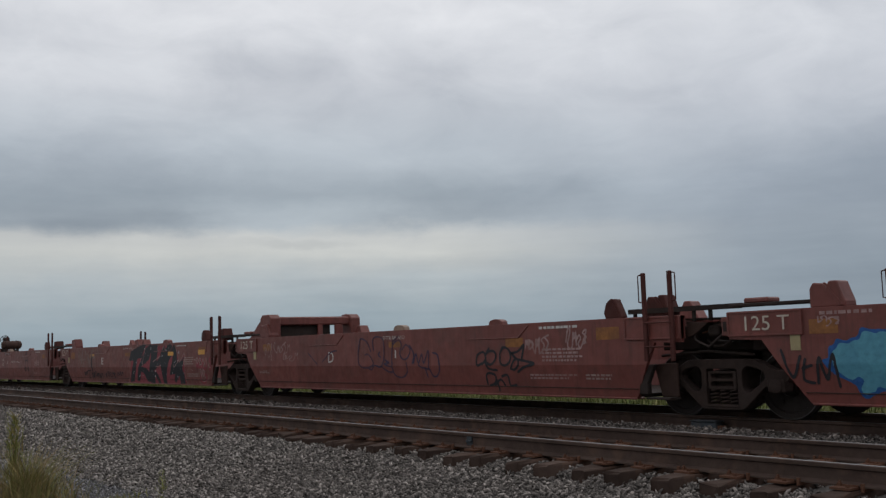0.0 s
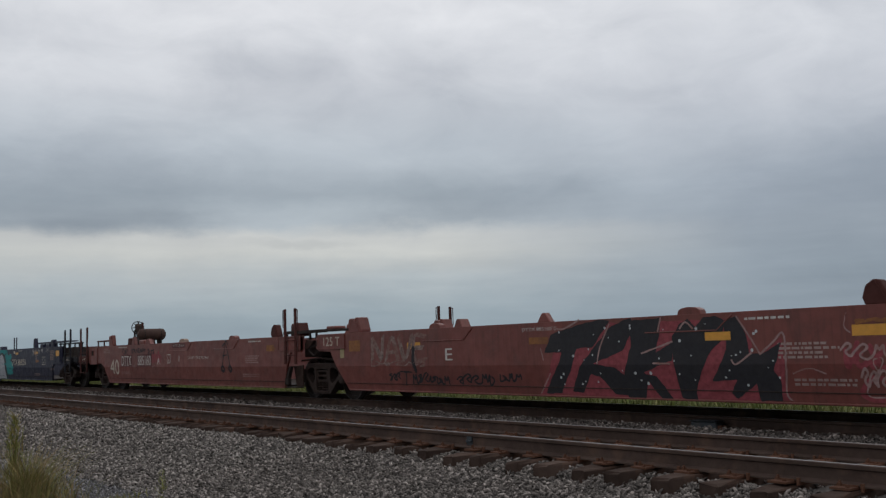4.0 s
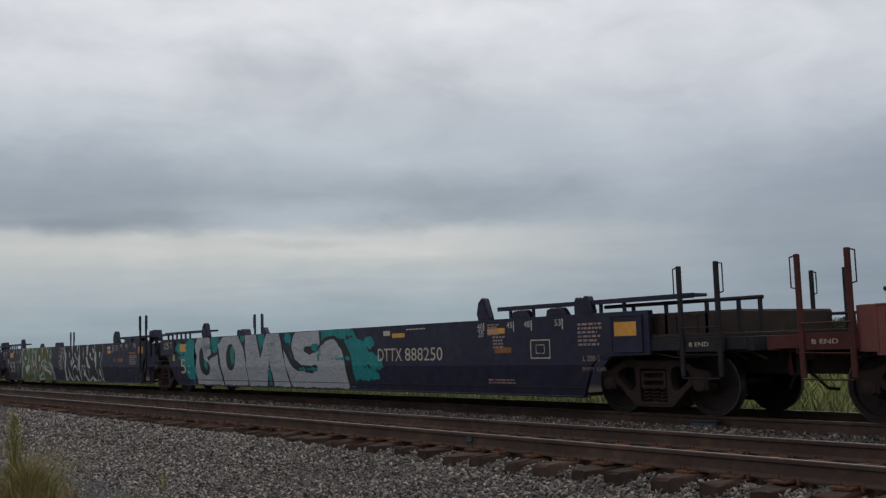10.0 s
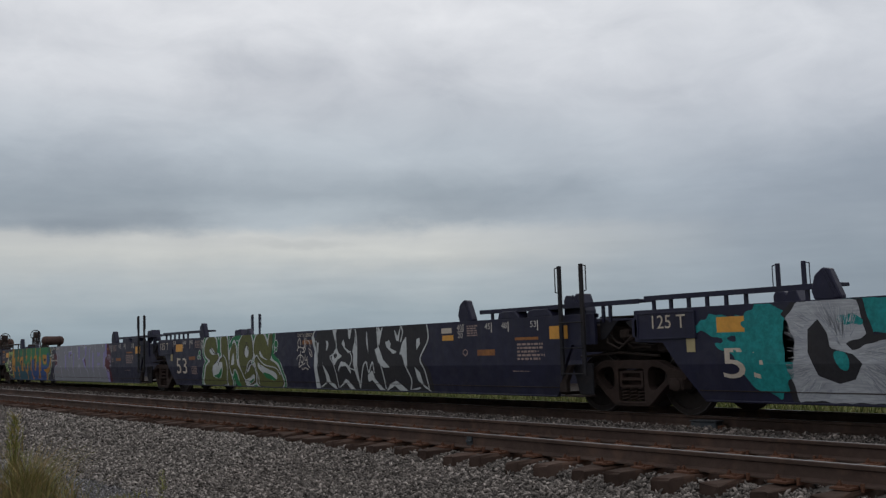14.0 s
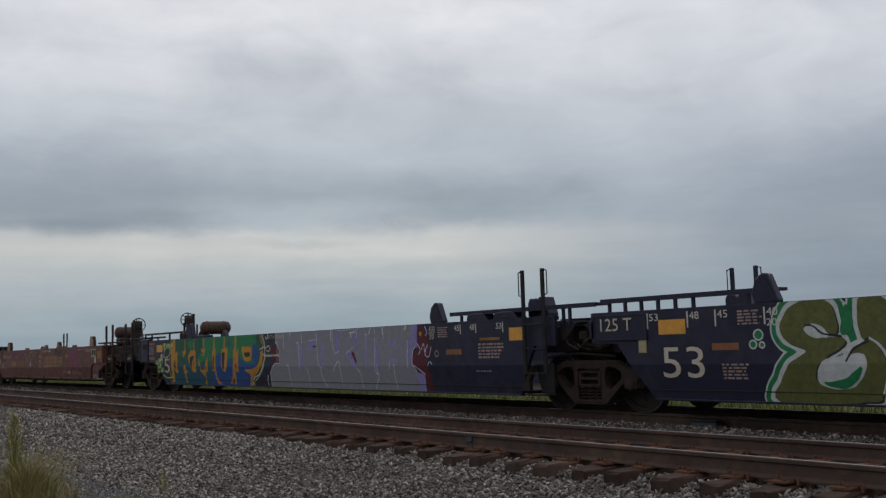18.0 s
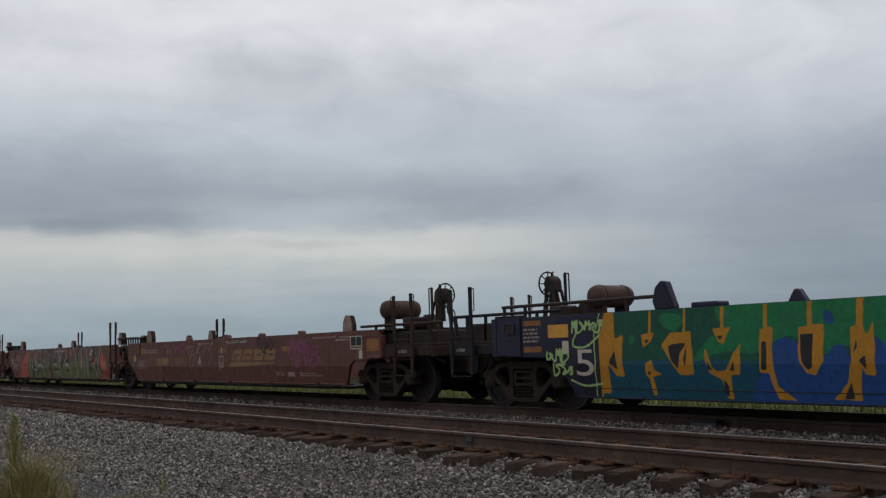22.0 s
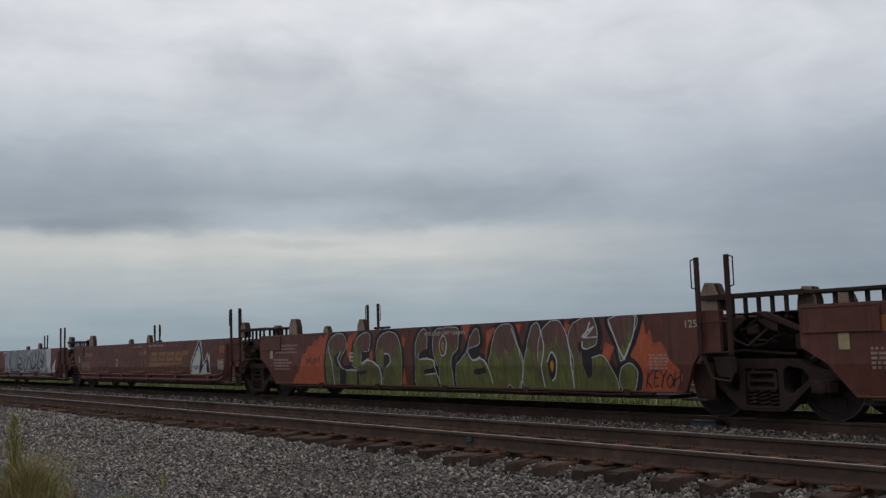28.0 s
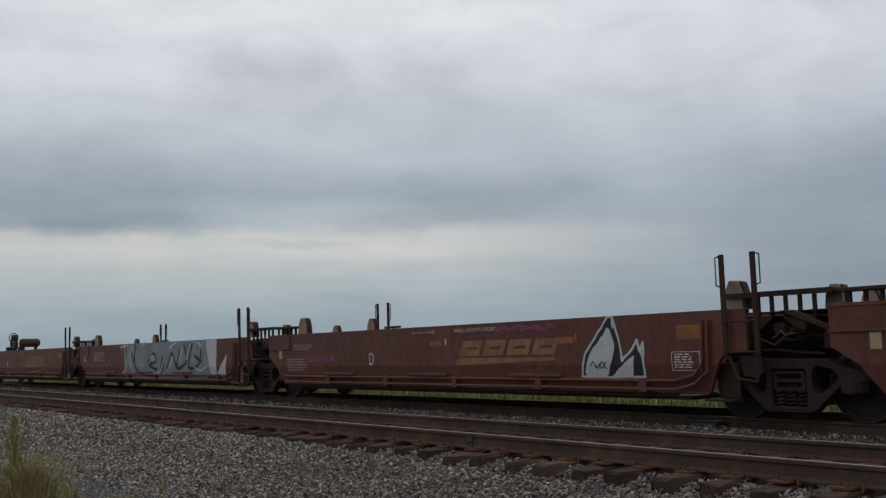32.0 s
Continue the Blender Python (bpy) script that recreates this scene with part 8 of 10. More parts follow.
    s.scrawl("faint", [[(-103.22, 0.96), (-103.28, 1.03), (-103.22, 1.1), (-103.16, 1.03), (-103.22, 0.96)]], 0.02)


def blue_scale(s, c):
    """Container-length marks at the right-hand end."""
    for x, n in ((c - 3.80, "40"), (c - 2.98, "45"), (c - 2.52, "48"), (c - 1.76, "53")):
        s.words(n, x - 0.17, x - 0.02, 1.46, 1.57)
        s.sheet("stencil", x, x + 0.025, 1.40 if n != "40" else 1.44, 1.58)
    s.words("20", c - 3.95, c - 3.80, 1.32, 1.42)
    s.sheet("stencil", c - 3.97, c - 3.79, 1.435, 1.447, 0.006)
    s.print(c - 3.68, c - 3.32, 1.34, 1.56, 5, 99)


def emblem(s, x0, x1, z0, z1, mat="gold"):
    """Faded railway emblem, kept to plain slanted blocks over a tapering bar."""
    w = (x1 - x0) / 4
    h = z1 - z0
    sl = 0.45 * h
    for i in range(4):
        a = x0 + i * w
        out = [(a, z0), (a + 0.86 * w, z0), (a + 0.86 * w + sl, z1), (a + sl, z1)]
        slit = [(a + 0.26 * w + 0.42 * sl, z0 + 0.40 * h), (a + 0.70 * w + 0.42 * sl, z0 + 0.40 * h), (a + 0.70 * w + 0.6 * sl, z0 + 0.58 * h), (a + 0.26 * w + 0.6 * sl, z0 + 0.58 * h)]
        s.patch(mat, lambda X, Z: np.maximum(d_poly(X, Z, out), -d_poly(X, Z, slit)), a - 0.05, a + w + sl + 0.05, z0 - 0.02, z1 + 0.02, 0.005, 0.02, "emblem_block")
    bar_pts = [(x0 - 0.14, z0 - 0.18), (x0 - 0.04, z0 - 0.04), (x1 - 0.05, z0 - 0.05), (x1 - 0.12, z0 - 0.10)]
    s.patch(mat, lambda X, Z: d_poly(X, Z, bar_pts), x0 - 0.2, x1 + 0.05, z0 - 0.22, z0, 0.005, 0.02, "emblem_bar")


def brown_marks():
    s = Side(brown[0], mid(T_BROWN, 0))
    emblem(s, -130.0, -127.45, 0.96, 1.25, "gold")
    s.sheet("gold", -135.3, -134.4, 0.86, 1.07, 0.005, "emblem_bar")
    s.words("238992", -134.15, -133.02, 0.83, 1.08, "gold")
    s.words("A", -132.15, -131.94, 0.85, 1.09, "stencil")
    s.frame_box(-130.74, -130.5, 0.79, 1.08, 0.022, "stencil")
    s.words("H", -130.66, -130.58, 0.84, 0.92)
    s.words("WELL LD LMT 124,600", -130.33, -129.06, 1.41, 1.50, "stencil")
    s.words("A", -131.25, -131.15, 1.42, 1.50, "stencil")
    s.print(-132.2, -131.35, 1.42, 1.49, 1, 121)
    s.sheet("worn_yellow", -127.14, -126.69, 1.17, 1.29)
    s.sheet("worn_yellow", -130.8, -130.3, 1.17, 1.30)
    s.sheet("stencil", -130.63, -130.58, 1.17, 1.33, 0.006)
    s.sheet("worn_yellow", -136.75, -136.35, 1.2, 1.4)
    s.sheet("worn_yellow", -134.6, -134.2, 1.22, 1.32)
    s.print(-136.4, -135.0, 1.22, 1.36, 2, 122, "chalk")
    s.print(-136.9, -136.1, 0.72, 1.02, 5, 123, "chalk")
    s.print(-127.5, -126.9, 0.56, 0.66, 2, 124, "faint")
    s.print(-126.3, -125.2, 0.55, 0.66, 2, 125, "faint")
    s.sheet("chalk", -126.9, -126.55, 0.55, 0.66, 0.005)
    s.print(-125.6, -124.2, 1.42, 1.5, 1, 126, "chalk")
    s.frame_box(-123.95, -123.5, 1.18, 1.45, 0.022, "cream")
    s.sheet("black", -123.93, -123.735, 1.25, 1.435, 0.005, "panel")
    s.sheet("black", -123.715, -123.52, 1.25, 1.435, 0.005, "panel")
    s.scrawl("cream", [[(-123.95, 1.235), (-123.5, 1.235)], [(-123.725, 1.24), (-123.725, 1.44)]], 0.02, 0.006)
    s.sheet("cream", -123.62, -123.48, 0.96, 1.15, 0.006, "id_tag")
    s.words("JACK HERE", -123.2, -122.8, 0.99, 1.03, "chalk", 0.026)
    s.print(-124.6, -123.9, 1.36, 1.48, 2, 127)
    s.scrawl("chalk", [[(-132.91, 1.39), (-132.71, 0.77), (-132.69, 0.72)], [(-132.99, 1.34), (-132.51, 1.38), (-132.75, 1.08), (-132.37, 1.17), (-132.63, 0.77)], [(-132.12, 1.47), (-132.3, 1.07), (-131.94, 0.77)], [(-131.9, 1.46), (-132.21, 1.27), (-131.99, 1.12)], [(-131.71, 0.86), (-131.84, 1.16), (-131.61, 1.35), (-131.4, 1.25), (-131.32, 1.44), (-131.27, 1.05), (-131.5, 0.86)], [(-130.82, 0.76), (-130.58, 0.67)]], 0.022, 0.006)
    s.scrawl("purple", [[(-134.85, 1.34), (-134.65, 1.5), (-134.38, 1.32), (-134.48, 1.16)], [(-134.02, 1.43), (-133.85, 1.26), (-133.66, 1.41), (-133.59, 1.25)], [(-133.49, 1.41), (-133.24, 1.46), (-133.2, 1.24), (-133.43, 1.25)], [(-133.16, 1.29), (-133.07, 1.4)]], 0.09, 0.0055)
    s.scrawl("purple", [[(-126.73, 1.14), (-126.62, 1.44), (-126.56, 1.13)], [(-126.52, 1.15), (-126.46, 1.39), (-126.35, 1.2), (-126.29, 1.42)], [(-126.22, 1.34), (-126.27, 1.16), (-126.11, 1.19), (-126.13, 1.4), (-126.22, 1.34)], [(-126.05, 1.16), (-126.01, 1.41), (-125.91, 1.19), (-125.85, 1.44)], [(-126.57, 0.98), (-126.24, 1.04), (-126.45, 0.89), (-126.21, 0.9), (-126.42, 0.79)], [(-126, 0.99), (-125.95, 0.83), (-125.85, 0.97)], [(-126.81, 1.21), (-126.7, 0.98)]], 0.08, 0.0055)
    s.scrawl("purple", [[(-126.02, 1.04), (-125.98, 1.26), (-125.84, 1.05), (-125.8, 1.27)], [(-125.55, 1.27), (-125.72, 1.2), (-125.7, 1.06), (-125.56, 1.08), (-125.6, 1.16)], [(-125.35, 1.24), (-125.44, 1.3), (-125.47, 1.12), (-125.4, 0.98), (-125.3, 1.0)], [(-125.64, 0.98), (-125.78, 0.9), (-125.7, 0.8), (-125.5, 0.82), (-125.34, 0.93)]], 0.05, 0.0062)
    s.scrawl("black", [[(-128.46, 1.52), (-128.4, 1.34), (-128.32, 1.55), (-128.23, 1.34)], [(-128.24, 1.26), (-128.13, 1.42), (-128.06, 1.25), (-128.14, 1.17), (-128.22, 1.24)], [(-128, 1.5), (-127.96, 1.25), (-127.87, 1.37), (-127.95, 1.41)], [(-127.86, 1.25), (-127.77, 1.49), (-127.62, 1.4), (-127.65, 1.24), (-127.8, 1.23)], [(-127.55, 1.28), (-127.5, 1.51)], [(-128.17, 1.17), (-127.93, 1.13)]], 0.04, 0.0058)
    s.sheet("worn_yellow", -123.28, -122.8, 1.12, 1.38, 0.024)
    # vermilion with moss letters
    s = Side(brown[1], mid(T_BROWN, 1))
    s.fill("vermilion", [[(-151.83, 0.35), (-151.57, 0.58), (-151.39, 0.66), (-151.23, 0.87), (-151.12, 1.09), (-150.96, 1.12), (-150.85, 1.29), (-150.67, 1.27), (-150.55, 1.44), (-150.44, 1.38), (-150.28, 1.53), (-150.14, 1.45), (-149.92, 1.63), (-150.06, 0.13), (-151.79, 0.11)]], 0.0038, smooth=False)
    s.fill("vermilion", [[(-140.69, 1.54), (-140.52, 1.49), (-140.48, 1.26), (-140.41, 1.33), (-140.34, 1.14), (-140.21, 1.15), (-140.12, 1.04), (-140.03, 0.85), (-139.88, 0.72), (-139.85, 0.59), (-139.97, 0.46), (-140.15, 0.32), (-140.84, 0.27)]], 0.0038)
    s.fill("vermilion", [[(-149.17, 1.23), (-149.03, 1.46), (-148.86, 1.5), (-148.95, 1.13), (-148.96, 0.89), (-149.11, 1)]], 0.0062, smooth=False, name="paint_layer")
    s.fill("vermilion", [[(-148.24, 1.03), (-148.11, 1.2), (-148.09, 0.85)]], 0.0062, smooth=False, name="paint_layer")
    s.fill("vermilion", [[(-146.97, 1.44), (-146.85, 1.34), (-146.93, 1.17), (-147, 1.26)]], 0.0062, smooth=False, name="paint_layer")
    s.fill("vermilion", [[(-147.09, 0.42), (-146.94, 0.78), (-146.93, 0.41)]], 0.0062, smooth=False, name="paint_layer")
    s.fill("vermilion", [[(-148.92, 1.52), (-148.67, 1.54), (-148.86, 1.31)]], 0.0062, smooth=False, name="paint_layer")
    s.fill("vermilion", [[(-144.27, 1.43), (-143.98, 1.51), (-144.21, 1.23), (-144.34, 0.86)]], 0.0062, smooth=False, name="paint_layer")
    s.fill("vermilion", [[(-142.98, 1.51), (-142.84, 1.5), (-142.88, 1.2)]], 0.0062, smooth=False, name="paint_layer")
    s.fill("vermilion", [[(-142.24, 1.53), (-142.1, 1.47), (-142.23, 1.27)]], 0.0062, smooth=False, name="paint_layer")
    s.fill("vermilion", [[(-141.33, 1.16), (-141.14, 1.08), (-141.26, 0.84), (-141.41, 0.96)]], 0.0062, smooth=False, name="paint_layer")
    s.fill("vermilion", [[(-145, 1.55), (-144.71, 1.63), (-144.88, 1.25)]], 0.0062, smooth=False, name="paint_layer")
    s.fill("vermilion", [[(-143.47, 1.53), (-143.32, 1.52), (-143.38, 1.31)]], 0.0062, smooth=False, name="paint_layer")
    glyphs = []
    glyphs.append([(-150.1, 0.67), (-149.99, 1.2), (-149.79, 1.46), (-149.44, 1.54), (-149.21, 1.47), (-149.15, 1.23), (-149.34, 1.03), (-149.44, 0.91), (-149.36, 0.78), (-149.19, 0.72), (-148.74, 0.71), (-148.8, 0.3), (-149.41, 0.29), (-149.48, 0.59), (-149.66, 0.29), (-150.08, 0.28)])
    glyphs.append([(-148.93, 0.81), (-148.85, 1.2), (-148.65, 1.45), (-148.36, 1.53), (-148.17, 1.44), (-148.24, 1.11), (-148.42, 1.1), (-148.53, 0.99), (-148.52, 0.85), (-148.22, 0.92), (-147.95, 0.85), (-147.8, 0.72), (-147.85, 0.31), (-148.73, 0.31), (-148.66, 0.72)])
    glyphs.append([(-147.96, 1.02), (-147.9, 1.33), (-147.66, 1.49), (-147.37, 1.52), (-147.13, 1.39), (-147.02, 1.09), (-147.02, 0.76), (-147.19, 0.32), (-147.76, 0.31), (-147.73, 0.72), (-147.9, 0.85)])
    glyphs.append([(-146.54, 1.15), (-146.43, 1.4), (-146.27, 1.53), (-146.14, 1.5), (-146.1, 1.23), (-146.2, 1.06), (-146.4, 1.03), (-146.38, 0.94), (-146.12, 0.93), (-145.9, 0.9), (-145.85, 0.72), (-145.79, 0.34), (-146.58, 0.34), (-146.54, 0.84)])
    glyphs.append([(-145.93, 1.31), (-145.82, 1.52), (-145.62, 1.54), (-145.23, 1.54), (-145.09, 1.46), (-145.15, 1.12), (-145.35, 0.92), (-145.37, 0.35), (-145.76, 0.34), (-145.77, 0.76), (-145.91, 0.98)])
    glyphs.append([(-144.87, 1.09), (-144.75, 1.34), (-144.58, 1.49), (-144.48, 1.4), (-144.48, 1.19), (-144.71, 1.13), (-144.83, 1.06), (-144.69, 0.9), (-144.42, 0.93), (-144.25, 0.76), (-144.18, 0.35), (-145.22, 0.35), (-145.2, 0.79), (-145.03, 0.93)])
    glyphs.append([(-144.38, 0.29), (-144.11, 1.23), (-143.95, 1.5), (-143.65, 1.54), (-143.5, 1.4), (-143.31, 0.85), (-143.17, 1.21), (-143.02, 1.51), (-142.84, 1.48), (-142.79, 0.85), (-142.88, 0.3), (-143.28, 0.31), (-143.39, 0.53), (-143.55, 0.31), (-143.75, 0.43), (-143.93, 0.3)])
    glyphs.append([(-142.93, 0.85), (-142.86, 1.29), (-142.63, 1.52), (-142.35, 1.54), (-142.18, 1.27), (-142.12, 0.85), (-142.16, 0.32), (-142.83, 0.3)])
    glyphs.append([(-142.17, 1.18), (-142.09, 1.44), (-141.86, 1.56), (-141.6, 1.58), (-141.49, 1.37), (-141.52, 1.13), (-141.73, 1.05), (-141.66, 0.92), (-141.4, 0.95), (-141.19, 0.68), (-141.19, 0.31), (-142.12, 0.3), (-142.06, 0.84)])
    glyphs.append([(-141.24, 1.54), (-140.64, 1.56), (-140.72, 1.27), (-140.88, 1), (-141.02, 0.84), (-141.09, 1.16)])
    glyphs.append([(-141.09, 0.58), (-141.01, 0.76), (-140.85, 0.83), (-140.71, 0.74), (-140.7, 0.59), (-140.8, 0.4), (-140.94, 0.34), (-141.07, 0.4)])
    s.fill("black", glyphs, 0.0052, grow=0.085)
    for i, pts in enumerate(glyphs):
        s.fill("white", [pts], 0.0070 + 0.0006 * i, grow=0.0, name="paint_layer")
        s.fill("umber", [pts], 0.0074 + 0.0006 * i, grow=-0.014, name="graffiti_letter")
        s.fill("moss", [pts], 0.0140 + 0.0001 * i, grow=-0.014, name="paint_layer", below=1.08 if i < 9 else 1.16)
    s.fill("black", [[(-147.64, 1.05), (-147.49, 1.05), (-147.41, 0.89), (-147.54, 0.76), (-147.66, 0.8)]], 0.0158, smooth=False, name="paint_layer")
    s.fill("black", [[(-149.68, 1), (-149.47, 1.12), (-149.4, 1), (-149.49, 0.78), (-149.6, 0.81)]], 0.0158, smooth=False, name="paint_layer")
    s.fill("black", [[(-145.65, 1.14), (-145.45, 1.11), (-145.53, 0.97), (-145.62, 1)]], 0.0158, smooth=False, name="paint_layer")
    s.fill("black", [[(-148.65, 0.67), (-148.37, 0.72), (-148.36, 0.65), (-148.64, 0.6)]], 0.0158, smooth=False, name="paint_layer")
    s.fill("black", [[(-148.49, 1.1), (-148.2, 1.12), (-148.21, 0.96), (-148.34, 0.93), (-148.5, 0.85)]], 0.0158, smooth=False, name="paint_layer")
    s.fill("black", [[(-146.38, 1.05), (-146.08, 1.15), (-146.09, 0.96), (-146.37, 0.92)]], 0.0158, smooth=False, name="paint_layer")
    s.fill("black", [[(-146.26, 0.71), (-145.87, 0.77), (-145.84, 0.65), (-146.24, 0.62)]], 0.0158, smooth=False, name="paint_layer")
    s.fill("black", [[(-144.84, 1.08), (-144.47, 1.16), (-144.47, 0.96), (-144.69, 0.9)]], 0.0158, smooth=False, name="paint_layer")
    s.fill("black", [[(-149.45, 0.75), (-149.19, 0.71), (-149.32, 0.26), (-149.55, 0.38)]], 0.0158, smooth=False, name="paint_layer")
    s.fill("black", [[(-144.7, 0.71), (-144.35, 0.77), (-144.31, 0.66), (-144.68, 0.63)]], 0.0158, smooth=False, name="paint_layer")
    s.fill("black", [[(-148.64, 0.71), (-148.79, 0.27), (-148.86, 0.27), (-148.74, 0.71)]], 0.0158, smooth=False, name="paint_layer")
    s.fill("black", [[(-145.79, 0.84), (-145.81, 0.34), (-145.87, 0.34), (-145.89, 0.76)]], 0.0158, smooth=False, name="paint_layer")
    s.scrawl("white", [[(-148.21, 0.96), (-148.34, 0.93), (-148.52, 0.85)], [(-146.09, 0.96), (-146.37, 0.92)], [(-146.24, 0.62), (-145.84, 0.65)], [(-144.47, 0.96), (-144.69, 0.9), (-144.84, 1.06)], [(-149.19, 0.71), (-148.71, 0.7)]], 0.024, 0.0172)
    s.fill("black", [[(-142.67, 0.85), (-142.56, 1.01), (-142.46, 0.85), (-142.54, 0.61), (-142.64, 0.55)]], 0.0158, name="paint_layer")
    s.fill("black", [[(-141.86, 1.04), (-141.73, 1.07), (-141.64, 0.92), (-141.65, 0.69), (-141.75, 0.59), (-141.82, 0.76)]], 0.0158, name="paint_layer")
    s.fill("black", [[(-141.89, 1.18), (-141.83, 1.08), (-141.88, 0.99), (-141.94, 1.1)]], 0.0158, name="paint_layer")
    s.fill("orange", [[(-142.61, 0.81), (-142.56, 0.88), (-142.52, 0.8), (-142.59, 0.67)]], 0.0168)
    s.fill("white", [[(-145.72, 1.18), (-145.64, 1.36), (-145.54, 1.37), (-145.46, 1.21), (-145.51, 1.02), (-145.66, 0.99)]], 0.016, name="paint_layer")
    s.fill("umber", [[(-145.7, 1.18), (-145.63, 1.34), (-145.54, 1.35), (-145.49, 1.22), (-145.54, 1.04), (-145.65, 1.01)]], 0.0165, name="paint_layer")
    s.fill("orange", [[(-145.64, 1.18), (-145.6, 1.27), (-145.55, 1.22), (-145.58, 1.09), (-145.62, 1.1)]], 0.0172)
    s.fill("black", [[(-145.61, 1.17), (-145.58, 1.22), (-145.58, 1.14)]], 0.0178, name="paint_layer")
    s.scrawl("white", [[(-149.78, 0.38), (-149.76, 0.86), (-149.86, 1.05), (-149.9, 1.25)], [(-149.39, 1.12), (-149.51, 0.95), (-149.36, 0.76)], [(-148.53, 0.85), (-148.25, 0.92), (-148, 0.85), (-147.83, 0.72), (-147.85, 0.41)], [(-147.64, 1.05), (-147.47, 1.04), (-147.41, 0.89), (-147.55, 0.78)], [(-146.12, 0.93), (-145.92, 0.9), (-145.87, 0.72), (-145.79, 0.45)], [(-144.69, 0.9), (-144.43, 0.92), (-144.26, 0.76), (-144.19, 0.47)]], 0.026, 0.0174)
    s.scrawl("white", [[(-143.57, 1.45), (-143.46, 1.22), (-143.29, 0.85), (-143.43, 0.4)], [(-142.84, 1.47), (-142.75, 1.11), (-142.83, 0.76), (-142.82, 0.41)], [(-142.68, 0.85), (-142.56, 1.02), (-142.45, 0.85), (-142.52, 0.61), (-142.62, 0.53)], [(-142.16, 1.18), (-142.1, 0.85), (-142.12, 0.42)], [(-141.83, 1.18), (-141.83, 1.08), (-141.73, 1.06)], [(-141.71, 1.34), (-141.64, 1.5), (-141.76, 1.26), (-141.56, 1.42), (-141.83, 1.26), (-141.51, 1.25)], [(-141.24, 1.52), (-141.09, 1.16), (-140.94, 0.88)], [(-140.67, 1.54), (-140.74, 1.23), (-140.94, 0.87)]], 0.024, 0.0174)
    s.scrawl("black", [[(-140.57, 0.45), (-140.49, 0.68)], [(-140.38, 0.72), (-140.53, 0.56), (-140.46, 0.45)], [(-140.35, 0.68), (-140.41, 0.47), (-140.32, 0.48)], [(-140.37, 0.59), (-140.31, 0.6)], [(-140.35, 0.7), (-140.27, 0.71)], [(-140.24, 0.72), (-140.2, 0.62), (-140.12, 0.72)], [(-140.2, 0.62), (-140.27, 0.45)], [(-140.08, 0.64), (-140.15, 0.55), (-140.11, 0.45), (-140.03, 0.55), (-140.06, 0.65)], [(-139.97, 0.68), (-140.03, 0.46)], [(-139.99, 0.56), (-139.9, 0.62)], [(-139.85, 0.72), (-139.93, 0.46)]], 0.022, 0.008)
    s.scrawl("black", [[(-150.96, 0.82), (-150.92, 0.99), (-150.84, 0.89), (-150.76, 1.01), (-150.73, 0.85)], [(-150.64, 0.95), (-150.7, 0.87), (-150.59, 0.85), (-150.56, 0.96), (-150.65, 0.97)], [(-150.52, 0.87), (-150.49, 1), (-150.42, 0.9), (-150.35, 1.02), (-150.35, 0.86)]], 0.022, 0.008)
    s.words("WELL LD LMT 124,300", -146.2, -144.9, 1.38, 1.46, "stencil", 0.0185)
    s.words("E", -149.0, -148.85, 0.9, 1.1, "cream", 0.0185)
    s.frame_box(-140.5, -140.0, 0.70, 0.99, 0.012, "faint")
    s.print(-140.45, -140.05, 0.72, 0.97, 5, 141, "faint")
    s.print(-152.5, -151.2, 1.1, 1.35, 3, 144, "chalk")
    s.print(-152.6, -151.6, 0.7, 1.0, 4, 145, "faint")
    s.words("125", T_BROWN[1] - 1.0, T_BROWN[1] - 0.79, 1.34, 1.45, "cream", 0.01)
    # gold emblem, white flame
    s = Side(brown[2], mid(T_BROWN, 2))
    emblem(s, -161.05, -158.35, 0.98, 1.26, "gold")
    s.words("D", -164.2, -164.03, 0.82, 1.08, "stencil")
    s.words("WELL LD LMT 124,200", -161.2, -159.95, 1.42, 1.50, "stencil")
    s.print(-162.6, -161.7, 1.43, 1.49, 1, 151)
    s.words("D", -161.9, -161.8, 1.43, 1.50, "stencil")
    s.sheet("stencil", -161.5, -161.46, 1.2, 1.32)
    s.fill("white", [[(-157.2, 1.59), (-157.34, 1.4), (-157.53, 1.2), (-157.75, 0.95), (-157.8, 0.72), (-157.85, 0.6), (-157.28, 0.6), (-156.48, 0.6), (-156.47, 0.85), (-156.47, 1.16), (-156.55, 1.02), (-156.6, 1.19), (-156.71, 1.04), (-156.92, 0.87), (-156.96, 1.21), (-157.04, 1.43), (-157.1, 1.57)]], 0.0042, grow=0.012, smooth=False)
    s.fill("black", [[(-157.2, 1.59), (-157.34, 1.4), (-157.53, 1.2), (-157.75, 0.95), (-157.8, 0.72), (-157.85, 0.6), (-157.28, 0.6), (-156.48, 0.6), (-156.47, 0.85), (-156.47, 1.16), (-156.55, 1.02), (-156.6, 1.19), (-156.71, 1.04), (-156.92, 0.87), (-156.96, 1.21), (-157.04, 1.43), (-157.1, 1.57)]], 0.0054, grow=-0.028, smooth=False)
    s.fill("white", [[(-157.19, 1.39), (-157.32, 1.26), (-157.56, 1.04), (-157.67, 0.86), (-157.72, 0.62), (-157.32, 0.6), (-157.19, 0.76), (-157.09, 0.99), (-157.08, 1.16)]], 0.0068, name="paint_layer")
    s.fill("white", [[(-157.17, 0.6), (-156.94, 0.78), (-156.67, 0.95), (-156.72, 0.6)], [(-157.13, 1.53), (-157.05, 1.45), (-157.1, 1.3)], [(-156.56, 0.98), (-156.5, 1.09), (-156.5, 0.85)]], 0.0068, smooth=False, name="paint_layer")
